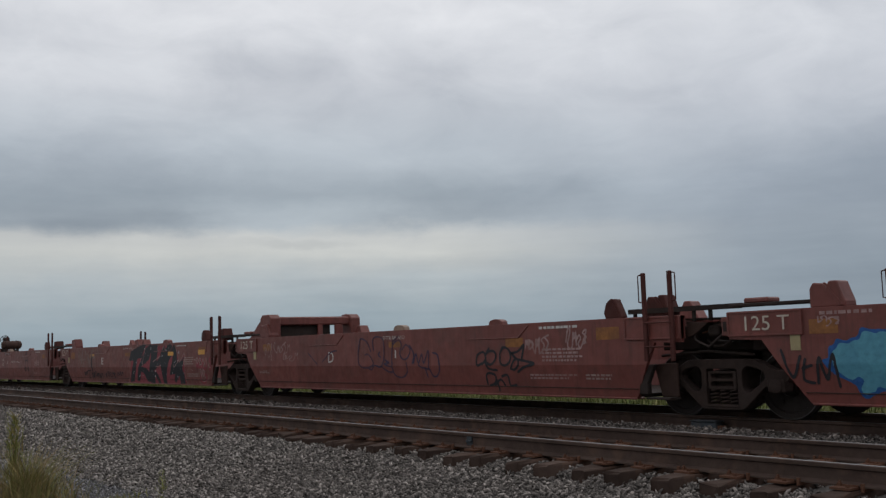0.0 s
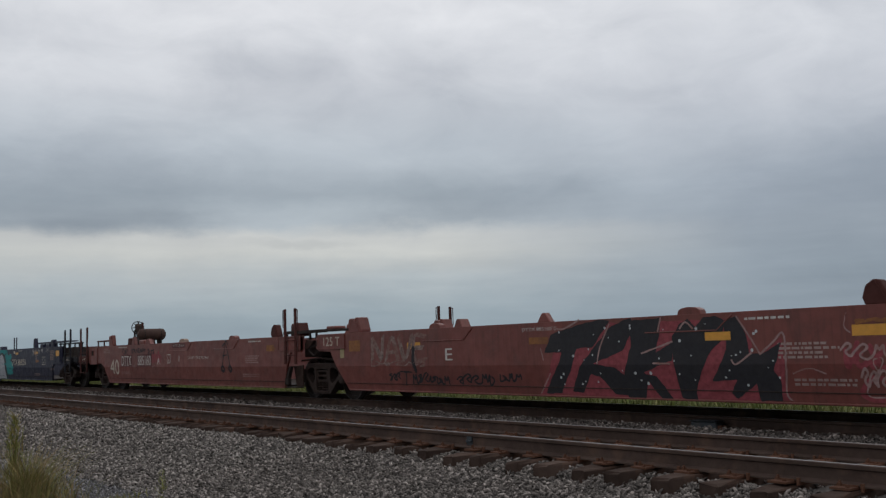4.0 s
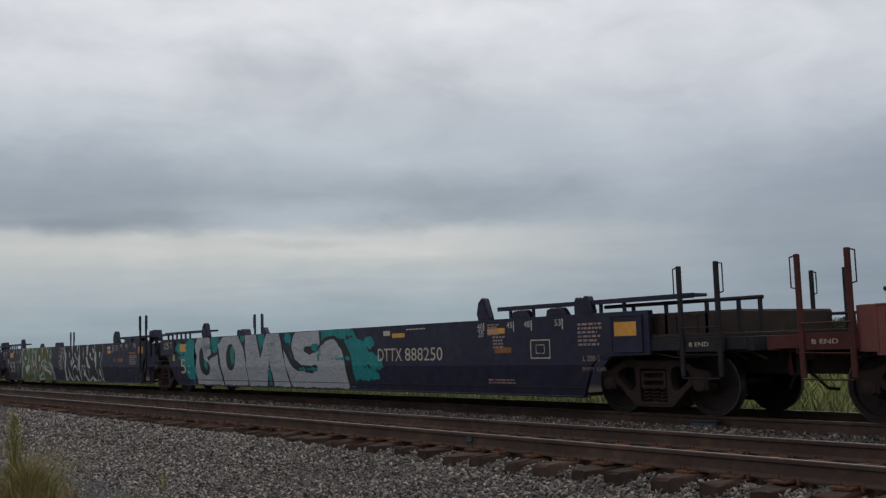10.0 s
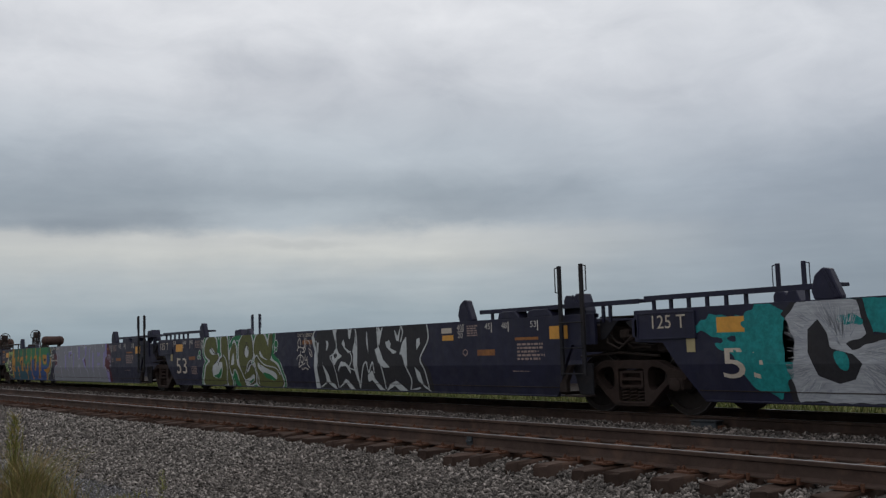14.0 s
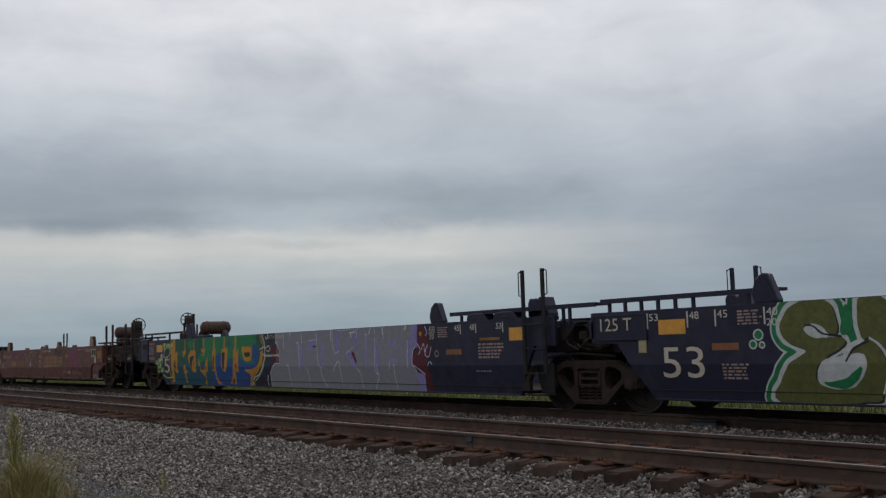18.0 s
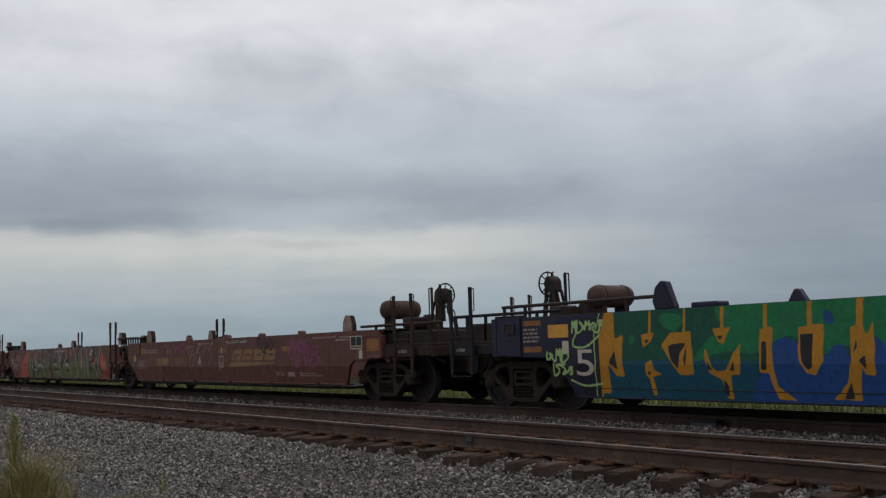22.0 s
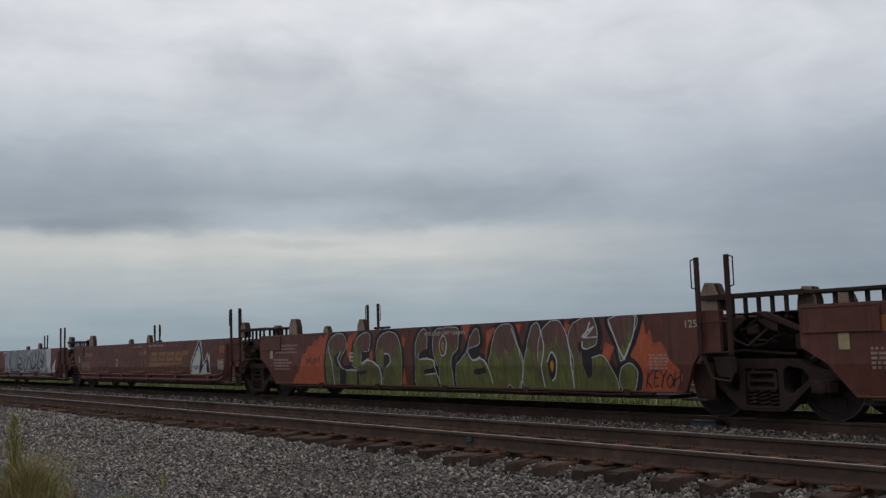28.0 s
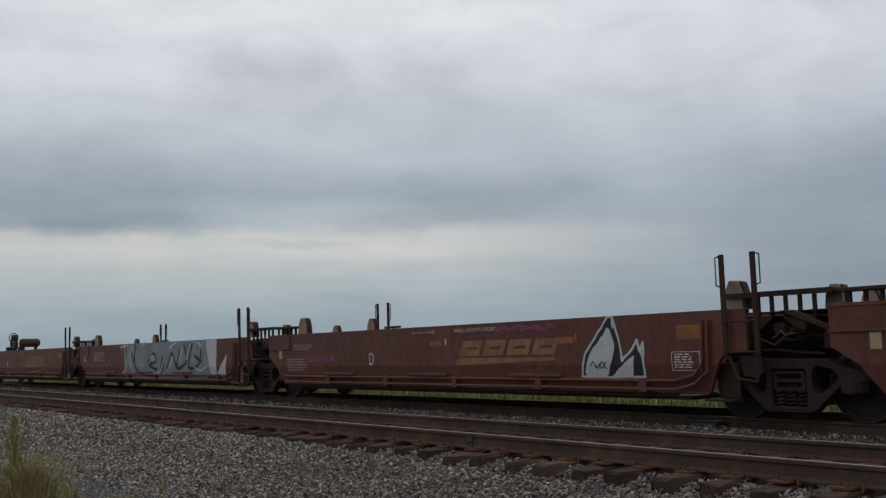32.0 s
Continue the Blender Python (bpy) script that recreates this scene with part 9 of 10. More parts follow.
    s.scrawl("black", [[(-157.62, 0.78), (-157.55, 0.85), (-157.5, 0.76)], [(-157.47, 0.81), (-157.46, 0.74), (-157.4, 0.82)], [(-157.4, 0.74), (-157.36, 0.85), (-157.3, 0.8), (-157.37, 0.74)], [(-157.25, 0.85), (-157.31, 0.78), (-157.25, 0.74)]], 0.02, 0.0084)
    s.sheet("worn_yellow", -155.82, -155.36, 1.17, 1.38)
    s.sheet("worn_yellow", -162.0, -161.6, 1.18, 1.28)
    s.sheet("worn_yellow", -157.95, -157.9, 1.18, 1.3)
    s.sheet("worn_yellow", -158.4, -157.98, 1.16, 1.27)
    s.frame_box(-155.93, -155.41, 0.71, 0.99, 0.016, "stencil")
    s.print(-155.88, -155.45, 0.74, 0.97, 6, 153, "stencil")
    s.print(-167.6, -166.6, 1.18, 1.33, 3, 154, "chalk")
    s.print(-167.9, -166.9, 0.68, 1.0, 5, 155, "faint")
    s.scrawl("purple", [scribble(156, -160.0, -158.4, 1.4, 1.52, 14), scribble(157, -167.0, -165.6, 0.9, 1.05, 12)], 0.045)
    # silver scrawl
    s = Side(brown[3], mid(T_BROWN, 3))
    s.fill("slate", [[(-179.09, 1.59), (-177.33, 1.63), (-174.13, 1.59), (-172.83, 1.56), (-172.45, 0.63), (-173.07, 0.43), (-179.35, 0.38)]], 0.0042, grow=0.04, smooth=False)
    s.fill("white", [[(-172.75, 1.56), (-171.99, 1.56), (-172.08, 0.5), (-172.46, 0.6)]], 0.0056, smooth=False)
    s.fill("white", [[(-172, 0.63), (-171.34, 1.16), (-171.53, 0.51), (-172.05, 0.5)]], 0.0056, smooth=False)
    s.scrawl("black", [[(-178.77, 1.36), (-178.35, 0.8), (-177.94, 0.58), (-176.71, 0.54), (-176.03, 0.71), (-175.9, 0.97)], [(-178.35, 1.54), (-178.45, 0.98)], [(-177.23, 0.98), (-176.74, 1.22), (-176.55, 0.97), (-177.13, 0.87), (-176.5, 0.71)], [(-175.99, 1.14), (-176.17, 0.71)], [(-175.62, 0.79), (-175.26, 1.22), (-174.91, 0.79)], [(-174.64, 1.3), (-174.84, 0.76), (-174.14, 0.96), (-174.3, 1.43)], [(-173.71, 1.45), (-173.97, 0.79), (-173.24, 0.87), (-173.07, 1.27)], [(-173.51, 1.12), (-173.08, 0.95)]], 0.09, 0.0052)
    s.scrawl("white", [[(-178.66, 1.43), (-178.88, 1.06), (-178.63, 0.65)], [(-177.03, 1.05), (-176.84, 1.15), (-176.69, 1.01)], [(-177.62, 0.61), (-176.35, 0.62), (-175.94, 0.97)], [(-175.44, 0.79), (-175.17, 1.1)], [(-174.47, 1.36), (-174.65, 0.96)], [(-173.88, 1.42), (-174.13, 1.02)], [(-173.56, 0.79), (-173.2, 0.69), (-172.77, 0.79)], [(-173.31, 1.51), (-173.07, 1.4)], [(-177.73, 1.49), (-177.43, 1.63)], [(-175.44, 1.38), (-174.9, 1.54)]], 0.06, 0.0064)
    s.scrawl("white", [[(-179.42, 1.56), (-179.31, 0.8), (-179.62, 0.61)], [(-179.75, 1.47), (-179.15, 1.52)]], 0.06, 0.0056)
    s.print(-182.6, -181.4, 1.0, 1.35, 4, 165, "faint")
    # last car
    s = Side(brown[4], mid(T_BROWN, 4))
    s.print(-193.5, -191.8, 1.38, 1.46, 1, 171, "chalk")
    emblem(s, -191.6, -189.0, 0.98, 1.26, "gold")
    s.words("B", -195.0, -194.85, 0.82, 1.05, "stencil")
    s.sheet("worn_yellow", -187.0, -186.5, 1.17, 1.38)


red_marks()
blue_marks()
brown_marks()
settle_train()




# ---- loose stone, weeds, grass and trees
def stone_meshes(n, seed):
    """Angular crushed stones of 20 faces, about one unit across."""
    rnd = np.random.RandomState(seed)
    g = (1 + 5 ** 0.5) / 2
    base = np.array([(-1, g, 0), (1, g, 0), (-1, -g, 0), (1, -g, 0), (0, -1, g), (0, 1, g), (0, -1, -g), (0, 1, -g), (g, 0, -1), (g, 0, 1), (-g, 0, -1), (-g, 0, 1)]) / 3.8
    tris = [(0, 11, 5), (0, 5, 1), (0, 1, 7), (0, 7, 10), (0, 10, 11), (1, 5, 9), (5, 11, 4), (11, 10, 2), (10, 7, 6), (7, 1, 8),
            (3, 9, 4), (3, 4, 2), (3, 2, 6), (3, 6, 8), (3, 8, 9), (4, 9, 5), (2, 4, 11), (6, 2, 10), (8, 6, 7), (9, 8, 1)]
    out = []
    for _ in range(n):
        v = base * (1 + rnd.uniform(-0.3, 0.3, (12, 1)))
        for _cut in range(5):
            n_dir = rnd.normal(size=3)
            n_dir /= np.linalg.norm(n_dir)
            over = np.maximum(0.0, v @ n_dir - rnd.uniform(0.22, 0.34))
            v = v - over[:, None] * n_dir
        v = v * np.array([rnd.uniform(1.1, 1.6), rnd.uniform(0.6, 0.95), rnd.uniform(0.32, 0.62)])
        out.append(v)
    return out, np.array(tris)


def scatter(name, regions, seed, label, keep=0, parent=None, mat="stone"):
    """Crushed stone over regions of (x0, x1, y0, y1, number, least, most); the first `keep` stones are pieces of their own."""
    rnd = np.random.RandomState(seed)
    kinds, tris = stone_meshes(24, seed + 1)
    V, F, base = [], [], 0
    shared = []
    for k in kinds[:8]:
        me = bpy.data.meshes.new("stone")
        me.from_pydata([tuple(p) for p in k], [], [tuple(t) for t in tris])
        me.materials.append(M["stone_piece"])
        shared.append(me)
    kinds = np.array(kinds)
    by, bz = [p[0] for p in BED], [p[1] for p in BED]
    made = 0
    for x0, x1, y0, y1, n, lo, hi in regions:
        x, y = rnd.uniform(x0, x1, n), rnd.uniform(y0, y1, n)
        size = lo + (hi - lo) * rnd.rand(n) ** 1.7
        bank = np.where((y > 5.8) & (y < 7.7), np.clip((-9.6 - x) / 4.0, 0, 1), 0.0)
        z = np.interp(y, by, bz) + bank * (0.085 * np.maximum(0, 1 - np.abs(y - 7.05) / 0.5) + 0.06 * np.maximum(0, 1 - np.abs(y - 6.4) / 0.6)) + size * rnd.uniform(0.0, 0.75, n)
        a, b, c = rnd.uniform(-0.9, 0.9, n), rnd.uniform(-0.9, 0.9, n), rnd.uniform(0, 6.28, n)
        sa, ca, sb, cb, sc, cc = np.sin(a), np.cos(a), np.sin(b), np.cos(b), np.sin(c), np.cos(c)
        turn = np.array([[cb * cc, sa * sb * cc - ca * sc, ca * sb * cc + sa * sc], [cb * sc, sa * sb * sc + ca * cc, ca * sb * sc - sa * cc], [-sb, sa * cb, ca * cb]]).transpose(2, 0, 1)
        k = 0
        while made < keep and k < n:
            ob = new("stone", shared[made % 8])
            ob.parent = parent
            ob.matrix_basis = Matrix.LocRotScale((x[k], y[k], z[k]), Euler((a[k], b[k], c[k])), (size[k],) * 3)
            made, k = made + 1, k + 1
        if k == n:
            continue
        v = np.einsum("nij,nkj->nki", turn[k:], kinds[rnd.randint(len(kinds), size=n - k)]) * size[k:, None, None] + np.stack([x, y, z], 1)[k:, None, :]
        V.append(v.reshape(-1, 3))
        F.append((tris[None] + (base + 12 * np.arange(n - k))[:, None, None]).reshape(-1, 3))
        base += 12 * (n - k)
    V, F = np.concatenate(V), np.concatenate(F)
    me = bpy.data.meshes.new(name)
    me.vertices.add(len(V))
    me.vertices.foreach_set("co", V.astype(np.float32).ravel())
    me.loops.add(len(F) * 3)
    me.loops.foreach_set("vertex_index", F.astype(np.int32).ravel())
    me.polygons.add(len(F))
    me.polygons.foreach_set("loop_start", np.arange(0, len(F) * 3, 3, dtype=np.int32))
    me.update(calc_edges=True)
    me.materials.append(M[mat])
    ob = new(name, me)
    return tagged(ob, label, "ballast", "", "stuff")


def blades(name, spots, mats, label, category, kind="stuff", seed=3):
    """Grass and weed blades: bent tapering strips at spots of (x, y, z, height, width, lean, material)."""
    rnd = random.Random(seed)
    bm_v, bm_f, mi = [], [], []
    for x, y, z, h, w, lean, m in spots:
        a = rnd.uniform(0, 6.28)
        dx, dy = math.cos(a), math.sin(a)
        b = rnd.uniform(0, 6.28)
        lx, ly = math.cos(b) * lean * h, math.sin(b) * lean * h
        i = len(bm_v)
        for k, ww in ((0.0, 1.0), (0.5, 0.8), (1.0, 0.1)):
            cx, cy, cz = x + lx * k * k, y + ly * k * k, z + h * k * (1 - 0.15 * lean * k)
            bm_v += [(cx - dx * w * ww / 2, cy - dy * w * ww / 2, cz), (cx + dx * w * ww / 2, cy + dy * w * ww / 2, cz)]
        bm_f += [(i, i + 1, i + 3, i + 2), (i + 2, i + 3, i + 5, i + 4)]
        mi += [m, m]
    me = bpy.data.meshes.new(name)
    me.from_pydata(bm_v, [], bm_f)
    for m in mats:
        me.materials.append(m)
    me.polygons.foreach_set("material_index", mi)
    ob = new(name, me)
    return tagged(ob, label, category, "", kind)


def leaf_material(name, colour, amount=0.35):
    m = material(name, colour, 0.75, vary=0.25, grain=3.0, bump=0.0, island=amount, spec=0.25)
    t = m.node_tree
    b = t.nodes["Principled BSDF"]
    b.inputs["Transmission Weight"].default_value = 0.0
    b.inputs["Subsurface Weight"].default_value = 0.0
    return m


M["stone_piece"] = material("ballast_stone_piece", (0.197, 0.173, 0.157), 0.9, vary=0.18, grain=25, bump=0.3, obj_vary=0.72, spec=0.15)
M["blade_green"] = leaf_material("green_weed", (0.20, 0.20, 0.06))
M["blade_dry"] = leaf_material("dry_straw", (0.34, 0.25, 0.10))
M["blade_rust"] = leaf_material("reddish_seed_head", (0.25, 0.165, 0.075))
M["meadow_green"] = leaf_material("meadow_grass_green", (0.115, 0.14, 0.035))
M["meadow_straw"] = leaf_material("meadow_grass_straw", (0.27, 0.255, 0.10))
M["leaf"] = leaf_material("tree_leaves", (0.035, 0.05, 0.022))
M["bark"] = material("tree_bark", (0.07, 0.055, 0.042), 0.9, vary=0.3, grain=9, bump=0.6)
M["grey_box"] = material("blue_grey_painted_steel", (0.026, 0.033, 0.040), 0.6, vary=0.2, stain=(0.09, 0.07, 0.06), stain_amt=0.5, bump=0.1)

bed = bpy.data.objects["ballast_bed"]
M["fine_stone"] = material("fine_blue_grey_gravel", (0.235, 0.228, 0.232), 0.9, vary=0.2, grain=25, bump=0.2, island=0.7, spec=0.12)
M["far_stone"] = material("pale_ballast_stone", (0.225, 0.200, 0.182), 0.9, vary=0.18, grain=25, bump=0.3, island=0.8, spec=0.15)
scatter("ballast_stones", [(-11.0, -4.2, 6.6, 7.5, 300, 0.04, 0.065), (-12.5, -3.6, 5.0, 7.50, 32000, 0.022, 0.058), (-11.5, -3.6, 7.35, 7.72, 3600, 0.03, 0.062)], 11, "brownish grey crushed stone ballast beside the near track", 300, bed)
scatter("pale_ballast", [(-18.0, -12.5, 4.4, 7.40, 26000, 0.022, 0.058), (-12.5, -6.0, 4.4, 5.0, 8000, 0.018, 0.046), (-30.0, -18.0, 3.0, 7.30, 34000, 0.028, 0.068), (-56.0, -30.0, 4.6, 7.25, 17000, 0.05, 0.11)], 13,
        "pale grey crushed stone further down the line", 0, None, "far_stone")
# stone between and under the tracks, in a darker tone than the shoulder
scatter("dirty_ballast", [(-22.0, -3.0, 10.0, 11.8, 12000, 0.025, 0.06), (-52.0, -22.0, 10.0, 11.75, 4500, 0.05, 0.1), (-20.0, -3.0, 7.95, 9.25, 4200, 0.03, 0.06), (-20.0, -3.0, 11.8, 15.0, 5000, 0.03, 0.06)], 17,
        "darker crushed stone between the two tracks", 0, None, "darker_stone")
scatter("fine_gravel", [(-18.0, -6.0, 2.4, 4.6, 42000, 0.012, 0.034)], 23, "fine blue-grey gravel on the path beside the ballast", 0, None, "fine_stone")

# weeds at the path's edge
rnd = random.Random(9)
spots = []
for i in range(1500):
    r, a = abs(rnd.gauss(0, 0.26)), rnd.uniform(0, 6.28)
    x, y = -12.15 + r * math.cos(a) * 1.25, 3.15 + r * math.sin(a) * 1.2
    h = rnd.uniform(0.2, 0.80) * (1.15 - min(0.8, r))
    spots.append((x, y, bed_height(y) - 0.02, h, rnd.uniform(0.004, 0.009), rnd.uniform(0.15, 1.1), rnd.choice((0, 0, 1, 1, 2, 0))))
blades("weed_clump", spots, [M["blade_green"], M["blade_dry"], M["blade_rust"]], "tangled clump of green and straw-coloured weeds on the gravel", "weeds", "")
spots = []
for i in range(230):
    k = rnd.random()
    spots.append((-12.5 + rnd.gauss(0, 0.07) * (1.2 - k), 3.08 + rnd.gauss(0, 0.07) * (1.2 - k), bed_height(3.08) + 0.05 + k * 0.95, rnd.uniform(0.06, 0.18), rnd.uniform(0.008, 0.016), rnd.uniform(0.4, 1.0), rnd.choice((0, 0, 1))))
for i in range(14):
    spots.append((-12.5 + rnd.gauss(0, 0.02), 3.08 + rnd.gauss(0, 0.02), bed_height(3.08), 1.05, 0.014, 0.08, 0))
blades("tall_weed", spots, [M["blade_green"], M["blade_dry"]], "tall feathery green weed standing in the clump", "weeds", "", 5)
spots = []
for i in range(70):
    k = rnd.random()
    spots.append((-11.0 + rnd.gauss(0, 0.03) * (1.3 - k), 4.3 + rnd.gauss(0, 0.03), bed_height(4.3) + k * 0.36, rnd.uniform(0.03, 0.08), rnd.uniform(0.008, 0.016), rnd.uniform(0.5, 1.0), 0))
blades("weed_sprig", spots, [M["blade_green"]], "slender upright green weed growing through gravel", "weeds", "stuff", 6)
for (x, y, h, n) in ((-11.35, 4.0, 0.13, 60), (-11.85, 4.2, 0.10, 30)):
    spots = [(x + rnd.gauss(0, 0.035 if h > 0.2 else 0.1), y + rnd.gauss(0, 0.035 if h > 0.2 else 0.1), bed_height(y) - 0.01, rnd.uniform(0.5, 1.0) * h, 0.014, rnd.uniform(0.1, 0.8), rnd.choice((0, 0, 0, 1))) for i in range(n)]
    blades("weed_sprig", spots, [M["blade_green"], M["blade_dry"]], "small green weed sprig growing through gravel", "weeds", "stuff", 7)
# meadow beyond the far track
spots = []
for i in range(42000):
    x = rnd.uniform(-75, 4)
    y = 15.9 + 26.0 * rnd.random() ** 2.2
    z = max(FIELD_Z, bed_height(y)) - 0.03
    spots.append((x, y, z, rnd.uniform(0.22, 0.62), rnd.uniform(0.02, 0.05) * (1 + (y - 16) * 0.06), rnd.uniform(0.1, 0.6), rnd.choice((0, 0, 1))))
blades("meadow_grass", spots, [M["meadow_green"], M["meadow_straw"]], "long green and straw meadow grass behind the tracks", "grass", "stuff", 8)


def build_tree(x, y, h, w, seed, thing_name="tree"):
    rnd = random.Random(seed)
    tree = new(thing_name)
    tagged(tree, "dark green broadleaf tree at the far edge of the meadow", "tree", "trees on the horizon")
    tree.matrix_basis = pose(x, y, FIELD_Z)
    bm = bmesh.new()
    rod(bm, (0, 0, -0.2), (0.1, 0, h * 0.45), h * 0.035, 7, h * 0.02)
    tips = []
    for i in range(9):
        a, k = rnd.uniform(0, 6.28), rnd.uniform(0.25, 0.5)
        p = (math.cos(a) * w * rnd.uniform(0.2, 0.4), math.sin(a) * w * rnd.uniform(0.2, 0.4), h * rnd.uniform(0.5, 0.85))
        rod(bm, (0.05, 0, h * k), p, h * 0.014, 5, h * 0.004)
        tips.append(p)
    part("trunk", bm, M["bark"], tree)
    vs, fs = [], []
    for c in tips + [(0, 0, h * 0.75), (0, 0, h * 0.9)]:
        for j in range(150):
            d = Vector((rnd.gauss(0, 1), rnd.gauss(0, 1), rnd.gauss(0, 0.8)))
            p = Vector(c) + d * w * 0.11
            if p.z < h * 0.22 or p.z > h:
                continue
            s = rnd.uniform(0.12, 0.34)
            u = Vector((rnd.gauss(0, 1), rnd.gauss(0, 1), rnd.gauss(0, 1))).normalized()
            v = u.orthogonal().normalized()
            i = len(vs)
            vs += [tuple(p + u * s), tuple(p + v * s * 0.7), tuple(p - u * s), tuple(p - v * s * 0.7)]
            fs.append((i, i + 1, i + 2, i + 3))
    me = bpy.data.meshes.new("crown")
    me.from_pydata(vs, [], fs)
    me.materials.append(M["leaf"])
    new("crown", me).parent = tree
    return tree


for k, (d, off, h, w) in enumerate(((330, 0.572, 6.0, 9), (320, 0.558, 5.0, 8), (300, 0.535, 5.6, 7), (300, 0.522, 6.6, 8), (300, 0.508, 6.4, 8), (300, 0.494, 4.6, 7), (310, 0.478, 5.0, 8), (300, 0.462, 6.0, 9), (300, 0.44, 6, 9))):
    build_tree(-off * d, math.sqrt(1 - off * off) * d, h, w, 40 + k)
spots = []
for i in range(9000):
    off = rnd.uniform(0.1, 0.98)
    d = 380 + rnd.uniform(0, 30)
    spots.append((-off * d, math.sqrt(1 - off * off) * d, FIELD_Z, rnd.uniform(0.8, 2.6) * (1.0 + 0.5 * math.sin(off * 60)), rnd.uniform(0.6, 1.5), 0.3, 0))
blades("far_hedge", spots, [M["leaf"]], "low dark hedge line along the far field", "hedge", "stuff", 12)


# ---- small track hardware
def shared_piece(name, bm, mat):
    bmesh.ops.recalc_face_normals(bm, faces=bm.faces)
    me = bpy.data.meshes.new(name)
    bm.to_mesh(me)
    bm.free()
    me.materials.append(mat)
    return me


bm = bmesh.new()
prism(bm, [(-0.095, -0.014), (-0.095, 0.006), (0.095, 0.006), (0.095, -0.014)], -0.205, 0.205)
for y in (-0.086, 0.086):
    box(bm, -0.095, 0.095, y - 0.009, y + 0.009, 0.006, 0.020)
for x, y in ((-0.06, -0.10), (0.06, 0.10), (0.05, -0.165), (-0.05, 0.165)):
    box(bm, x - 0.012, x + 0.012, y - 0.018, y + 0.018, 0.006, 0.034 if abs(y) < 0.15 else 0.020)
    box(bm, x - 0.008, x + 0.008, y - 0.008, y + 0.008, 0.0, 0.05 if abs(y) < 0.15 else 0.03)
plate_mesh = shared_piece("tie_plate", bm, M["plate"])
bm = bmesh.new()
box(bm, -0.012, 0.012, -0.09, 0.09, -0.03, -0.004)
box(bm, -0.012, 0.012, -0.10, -0.07, -0.03, 0.035)
box(bm, -0.012, 0.012, 0.07, 0.10, -0.03, 0.025)
anchor_mesh = shared_piece("rail_anchor", bm, M["plate"])
for ob in [o for o in bpy.data.objects if o.name.split(".")[0] == "tie" and o.parent == near_track]:
    x = ob.matrix_basis.translation.x
    if -34 < x < 2:
        for y, turn in ((NEAR_C - GAUGE / 2, 180), (NEAR_C + GAUGE / 2, 0)):
            p = new("tie_plate", plate_mesh)
            p.parent = near_track
            p.matrix_basis = pose(x, y, -RAIL_H + 0.001, 0, 0, turn)
            if x > -24:
                a = new("rail_anchor", anchor_mesh)
                a.parent = near_track
                a.matrix_basis = pose(x + 0.135 * (1 if rnd.random() < 0.5 else -1), y, -RAIL_H)
# bolted joint in the near rail
bm = bmesh.new()
for s in (-1, 1):
    box(bm, -9.77, -9.67, NEAR_RAIL + s * 0.010, NEAR_RAIL + s * 0.034, -0.15, -0.045)
    for i in range(2):
        x = -9.745 + i * 0.05
        rod(bm, (x, NEAR_RAIL + s * 0.034, -0.1), (x, NEAR_RAIL + s * 0.058, -0.1), 0.017, 6)
part("joint_bar", bm, M["grey_box"], near_track, "small blue-grey bolted joint clamp", 0.004)
# blue-grey box beside the train's track
crate = new("trackside_box")
tagged(crate, "small blue-grey steel box beside the rail", "track box")
crate.matrix_basis = pose(-9.49, FAR_C - GAUGE / 2 - 0.20, FAR_Z - 0.20, 0, 0, 3)
bx("case", crate, M["grey_box"], -0.22, 0.22, -0.10, 0.10, 0.0, 0.13, 0.015)
bx("lid", crate, M["grey_box"], -0.235, 0.235, -0.115, 0.115, 0.13, 0.15, 0.008)
bx("bracket", crate, M["plate"], -0.32, -0.22, -0.05, 0.05, 0.0, 0.06, 0.006)
bx("bracket", crate, M["plate"], 0.22, 0.30, -0.05, 0.05, 0.0, 0.08, 0.006)



# ---- a small bird crossing the sky
M["feather"] = material("dark_feathers", (0.035, 0.032, 0.035), 0.7, vary=0.2, grain=30, bump=0.1)
bird = new("bird")
tagged(bird, "small dark bird flying below the clouds", "bird")
bm = bmesh.new()
lathe(bm, [(-0.075, 0.004), (-0.05, 0.014), (-0.01, 0.021), (0.03, 0.019), (0.05, 0.013), (0.068, 0.014), (0.08, 0.009), (0.092, 0.001)], (0, 0, 0), "y", 10)
part("body", bm, M["feather"], bird, "", 0.0, True)
bm = bmesh.new()
prism(bm, [(-0.008, -0.003), (-0.008, 0.003), (0.008, 0.003), (0.008, -0.003)], -0.075, -0.06)
for s in (-1, 1):
    v = [bm.verts.new(p) for p in ((0.0, -0.06, 0.002), (s * 0.010, -0.07, 0.002), (s * 0.026, -0.125, 0.0), (s * 0.006, -0.10, 0.001))]
    bm.faces.new(v)
part("tail", bm, M["feather"], bird)
wings = []
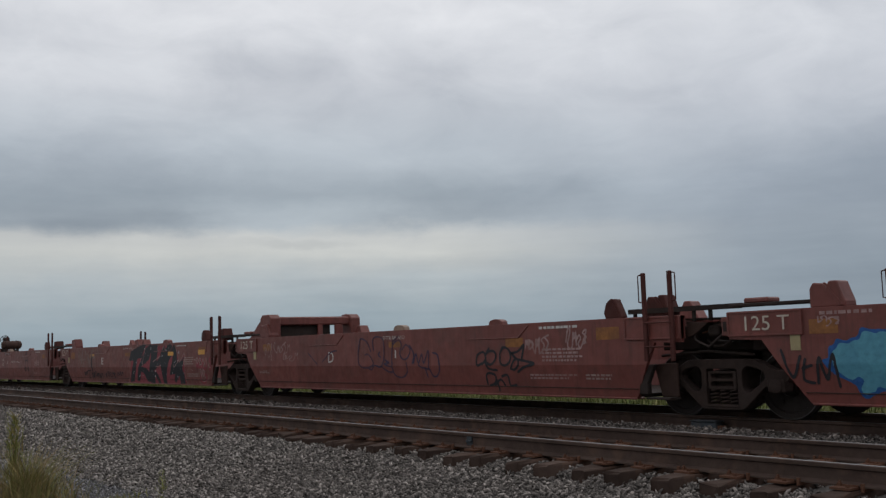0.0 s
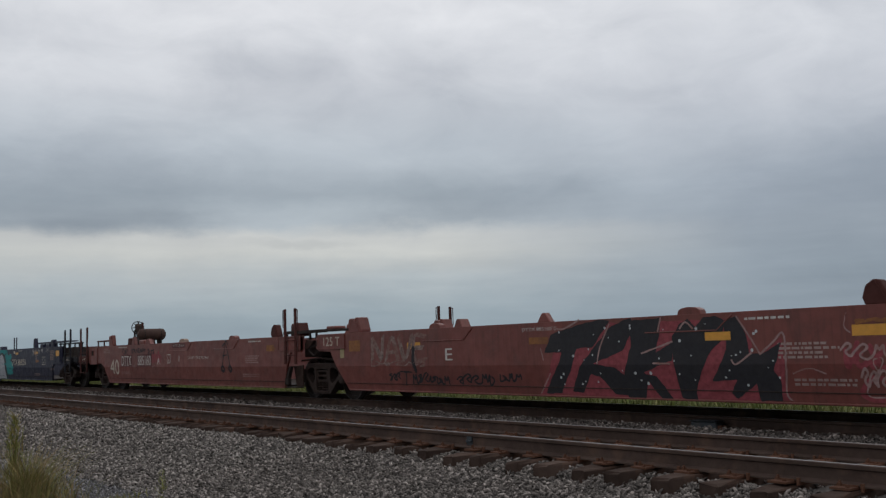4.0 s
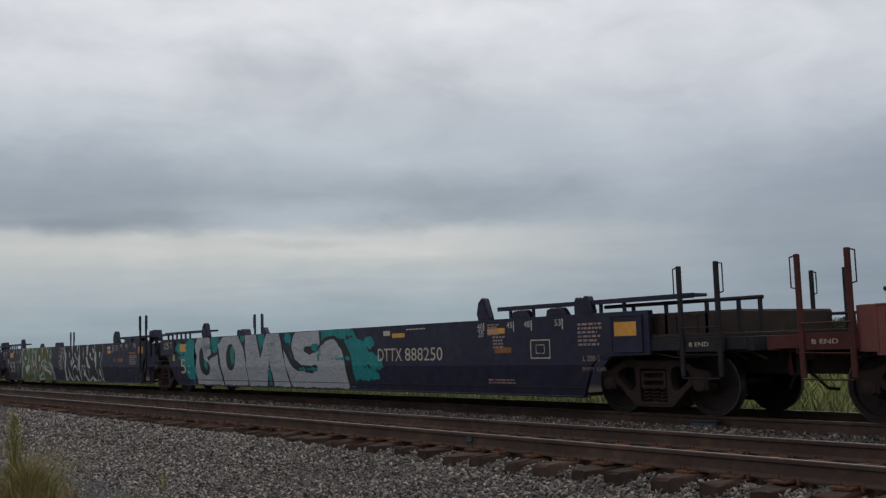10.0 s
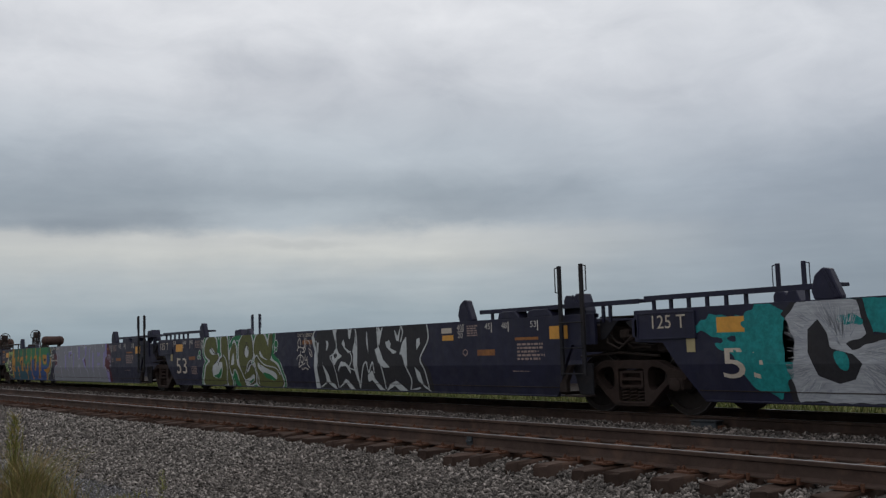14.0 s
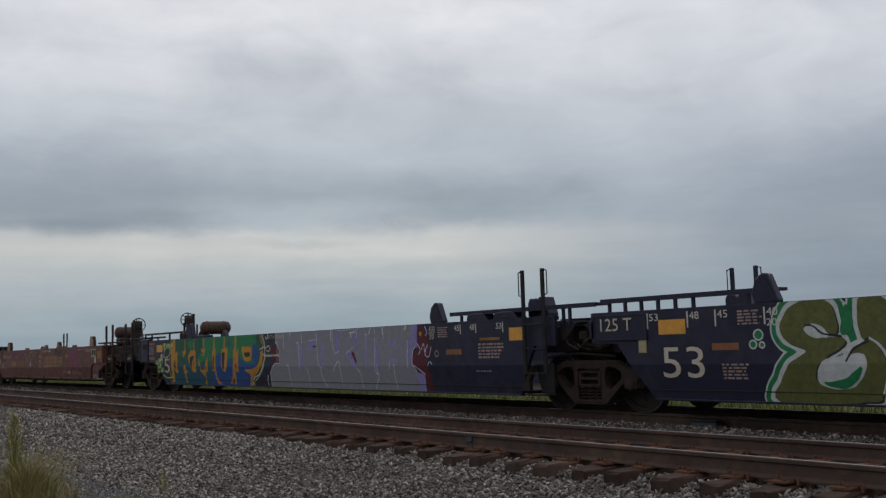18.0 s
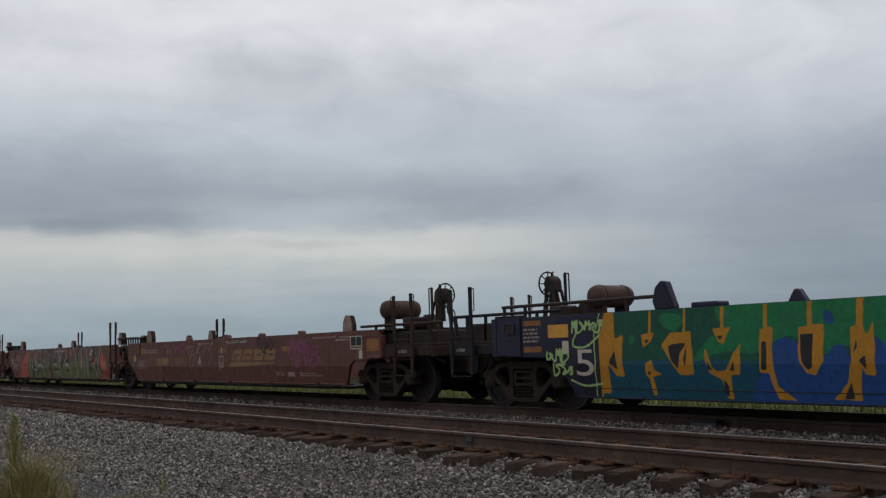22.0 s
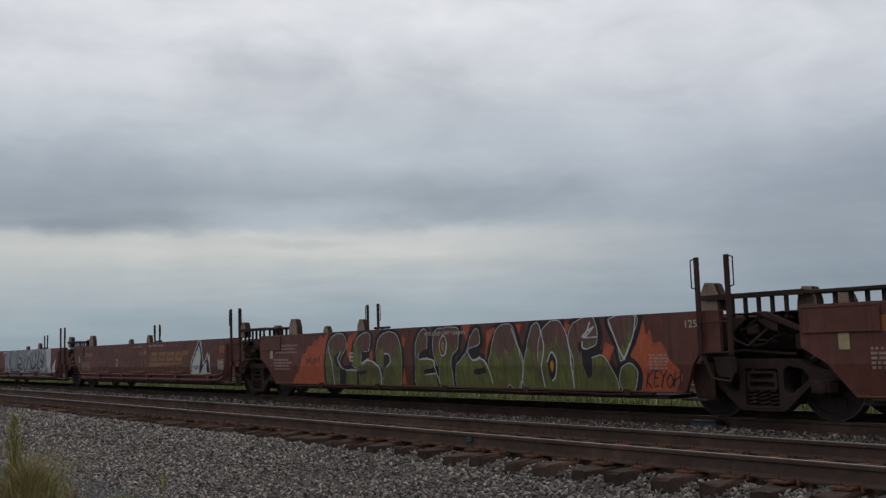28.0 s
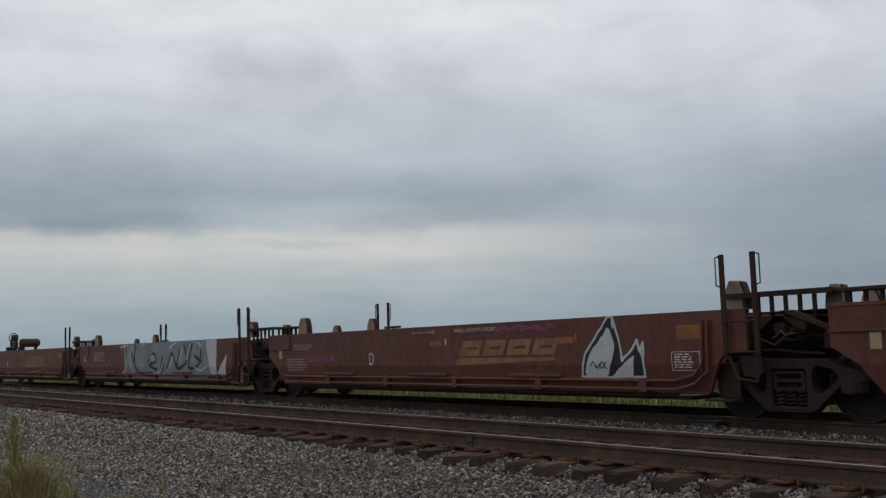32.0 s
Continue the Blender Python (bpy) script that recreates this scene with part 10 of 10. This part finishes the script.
for s in (-1, 1):
    bm = bmesh.new()
    up = [bm.verts.new((s * x, y, 0.004 - 0.003 * x)) for x, y in ((0.012, 0.04), (0.07, 0.055), (0.15, -0.02), (0.075, 0.0), (0.012, -0.03))]
    lo = [bm.verts.new((v.co.x, v.co.y, v.co.z - 0.005)) for v in up]
    bm.faces.new(up)
    bm.faces.new(lo[::-1])
    for i in range(5):
        bm.faces.new((up[i], lo[i], lo[(i + 1) % 5], up[(i + 1) % 5]))
    wings.append((part("wing", bm, M["feather"], bird), s))

FLIGHT = [(0.0, -8.02, 35.56, 22.96), (21.5, -8.09, 26.25, 18.67), (22.6, -11.39, 24.61, 12.36), (23.0, -13.3, 24.07, 10.56), (23.2, -14.38, 24.51, 9.32), (23.4, -15.69, 26.08, 9.46),
          (23.6, -16.94, 29.44, 9.27), (23.8, -17.82, 33.13, 10.0), (24.0, -18.7, 36.8, 10.8), (24.2, -20.68, 40.68, 11.72), (24.4, -23.85, 44.63, 12.83), (24.6, -27.74, 49.33, 13.7),
          (24.8, -32.07, 55.07, 14.74), (25.0, -36.45, 62.65, 14.22), (25.2, -40.31, 70.57, 15.83), (25.4, -44.54, 79.73, 17.06), (26.0, -54.66, 107.37, 19.82), (28.0, -68.44, 170.88, 26.85), (32.0, -76.86, 289.08, 45.32)]


def motions():
    times = [i * 0.4 for i in range(81)]
    for ob, q in MOVERS:
        walk(ob, [(t, pose(q + travel(t), FAR_C, FAR_Z)) for t in times])
    fine = [i * 0.1 for i in range(321)]
    for axle in WHEELSETS:
        x = axle.matrix_basis.translation.x
        walk(axle, [(t, Matrix.Translation((x, 0, WHEEL_R)) @ Matrix.Rotation(travel(t) / WHEEL_R, 4, "Y")) for t in fine])

    walk(bird, [(t, pose(x, y, z, 0, 0, 20)) for t, x, y, z in FLIGHT])
    for wing, s in wings:
        walk(wing, [(0.0, pose(0, 0, 0)), (21.0, pose(0, 0, 0))] + [(21.1 + i * 0.1, pose(0, 0, 0, 0, s * (30 if i % 2 else -30), 0)) for i in range(60)] + [(32.0, pose(0, 0, 0))])


motions()
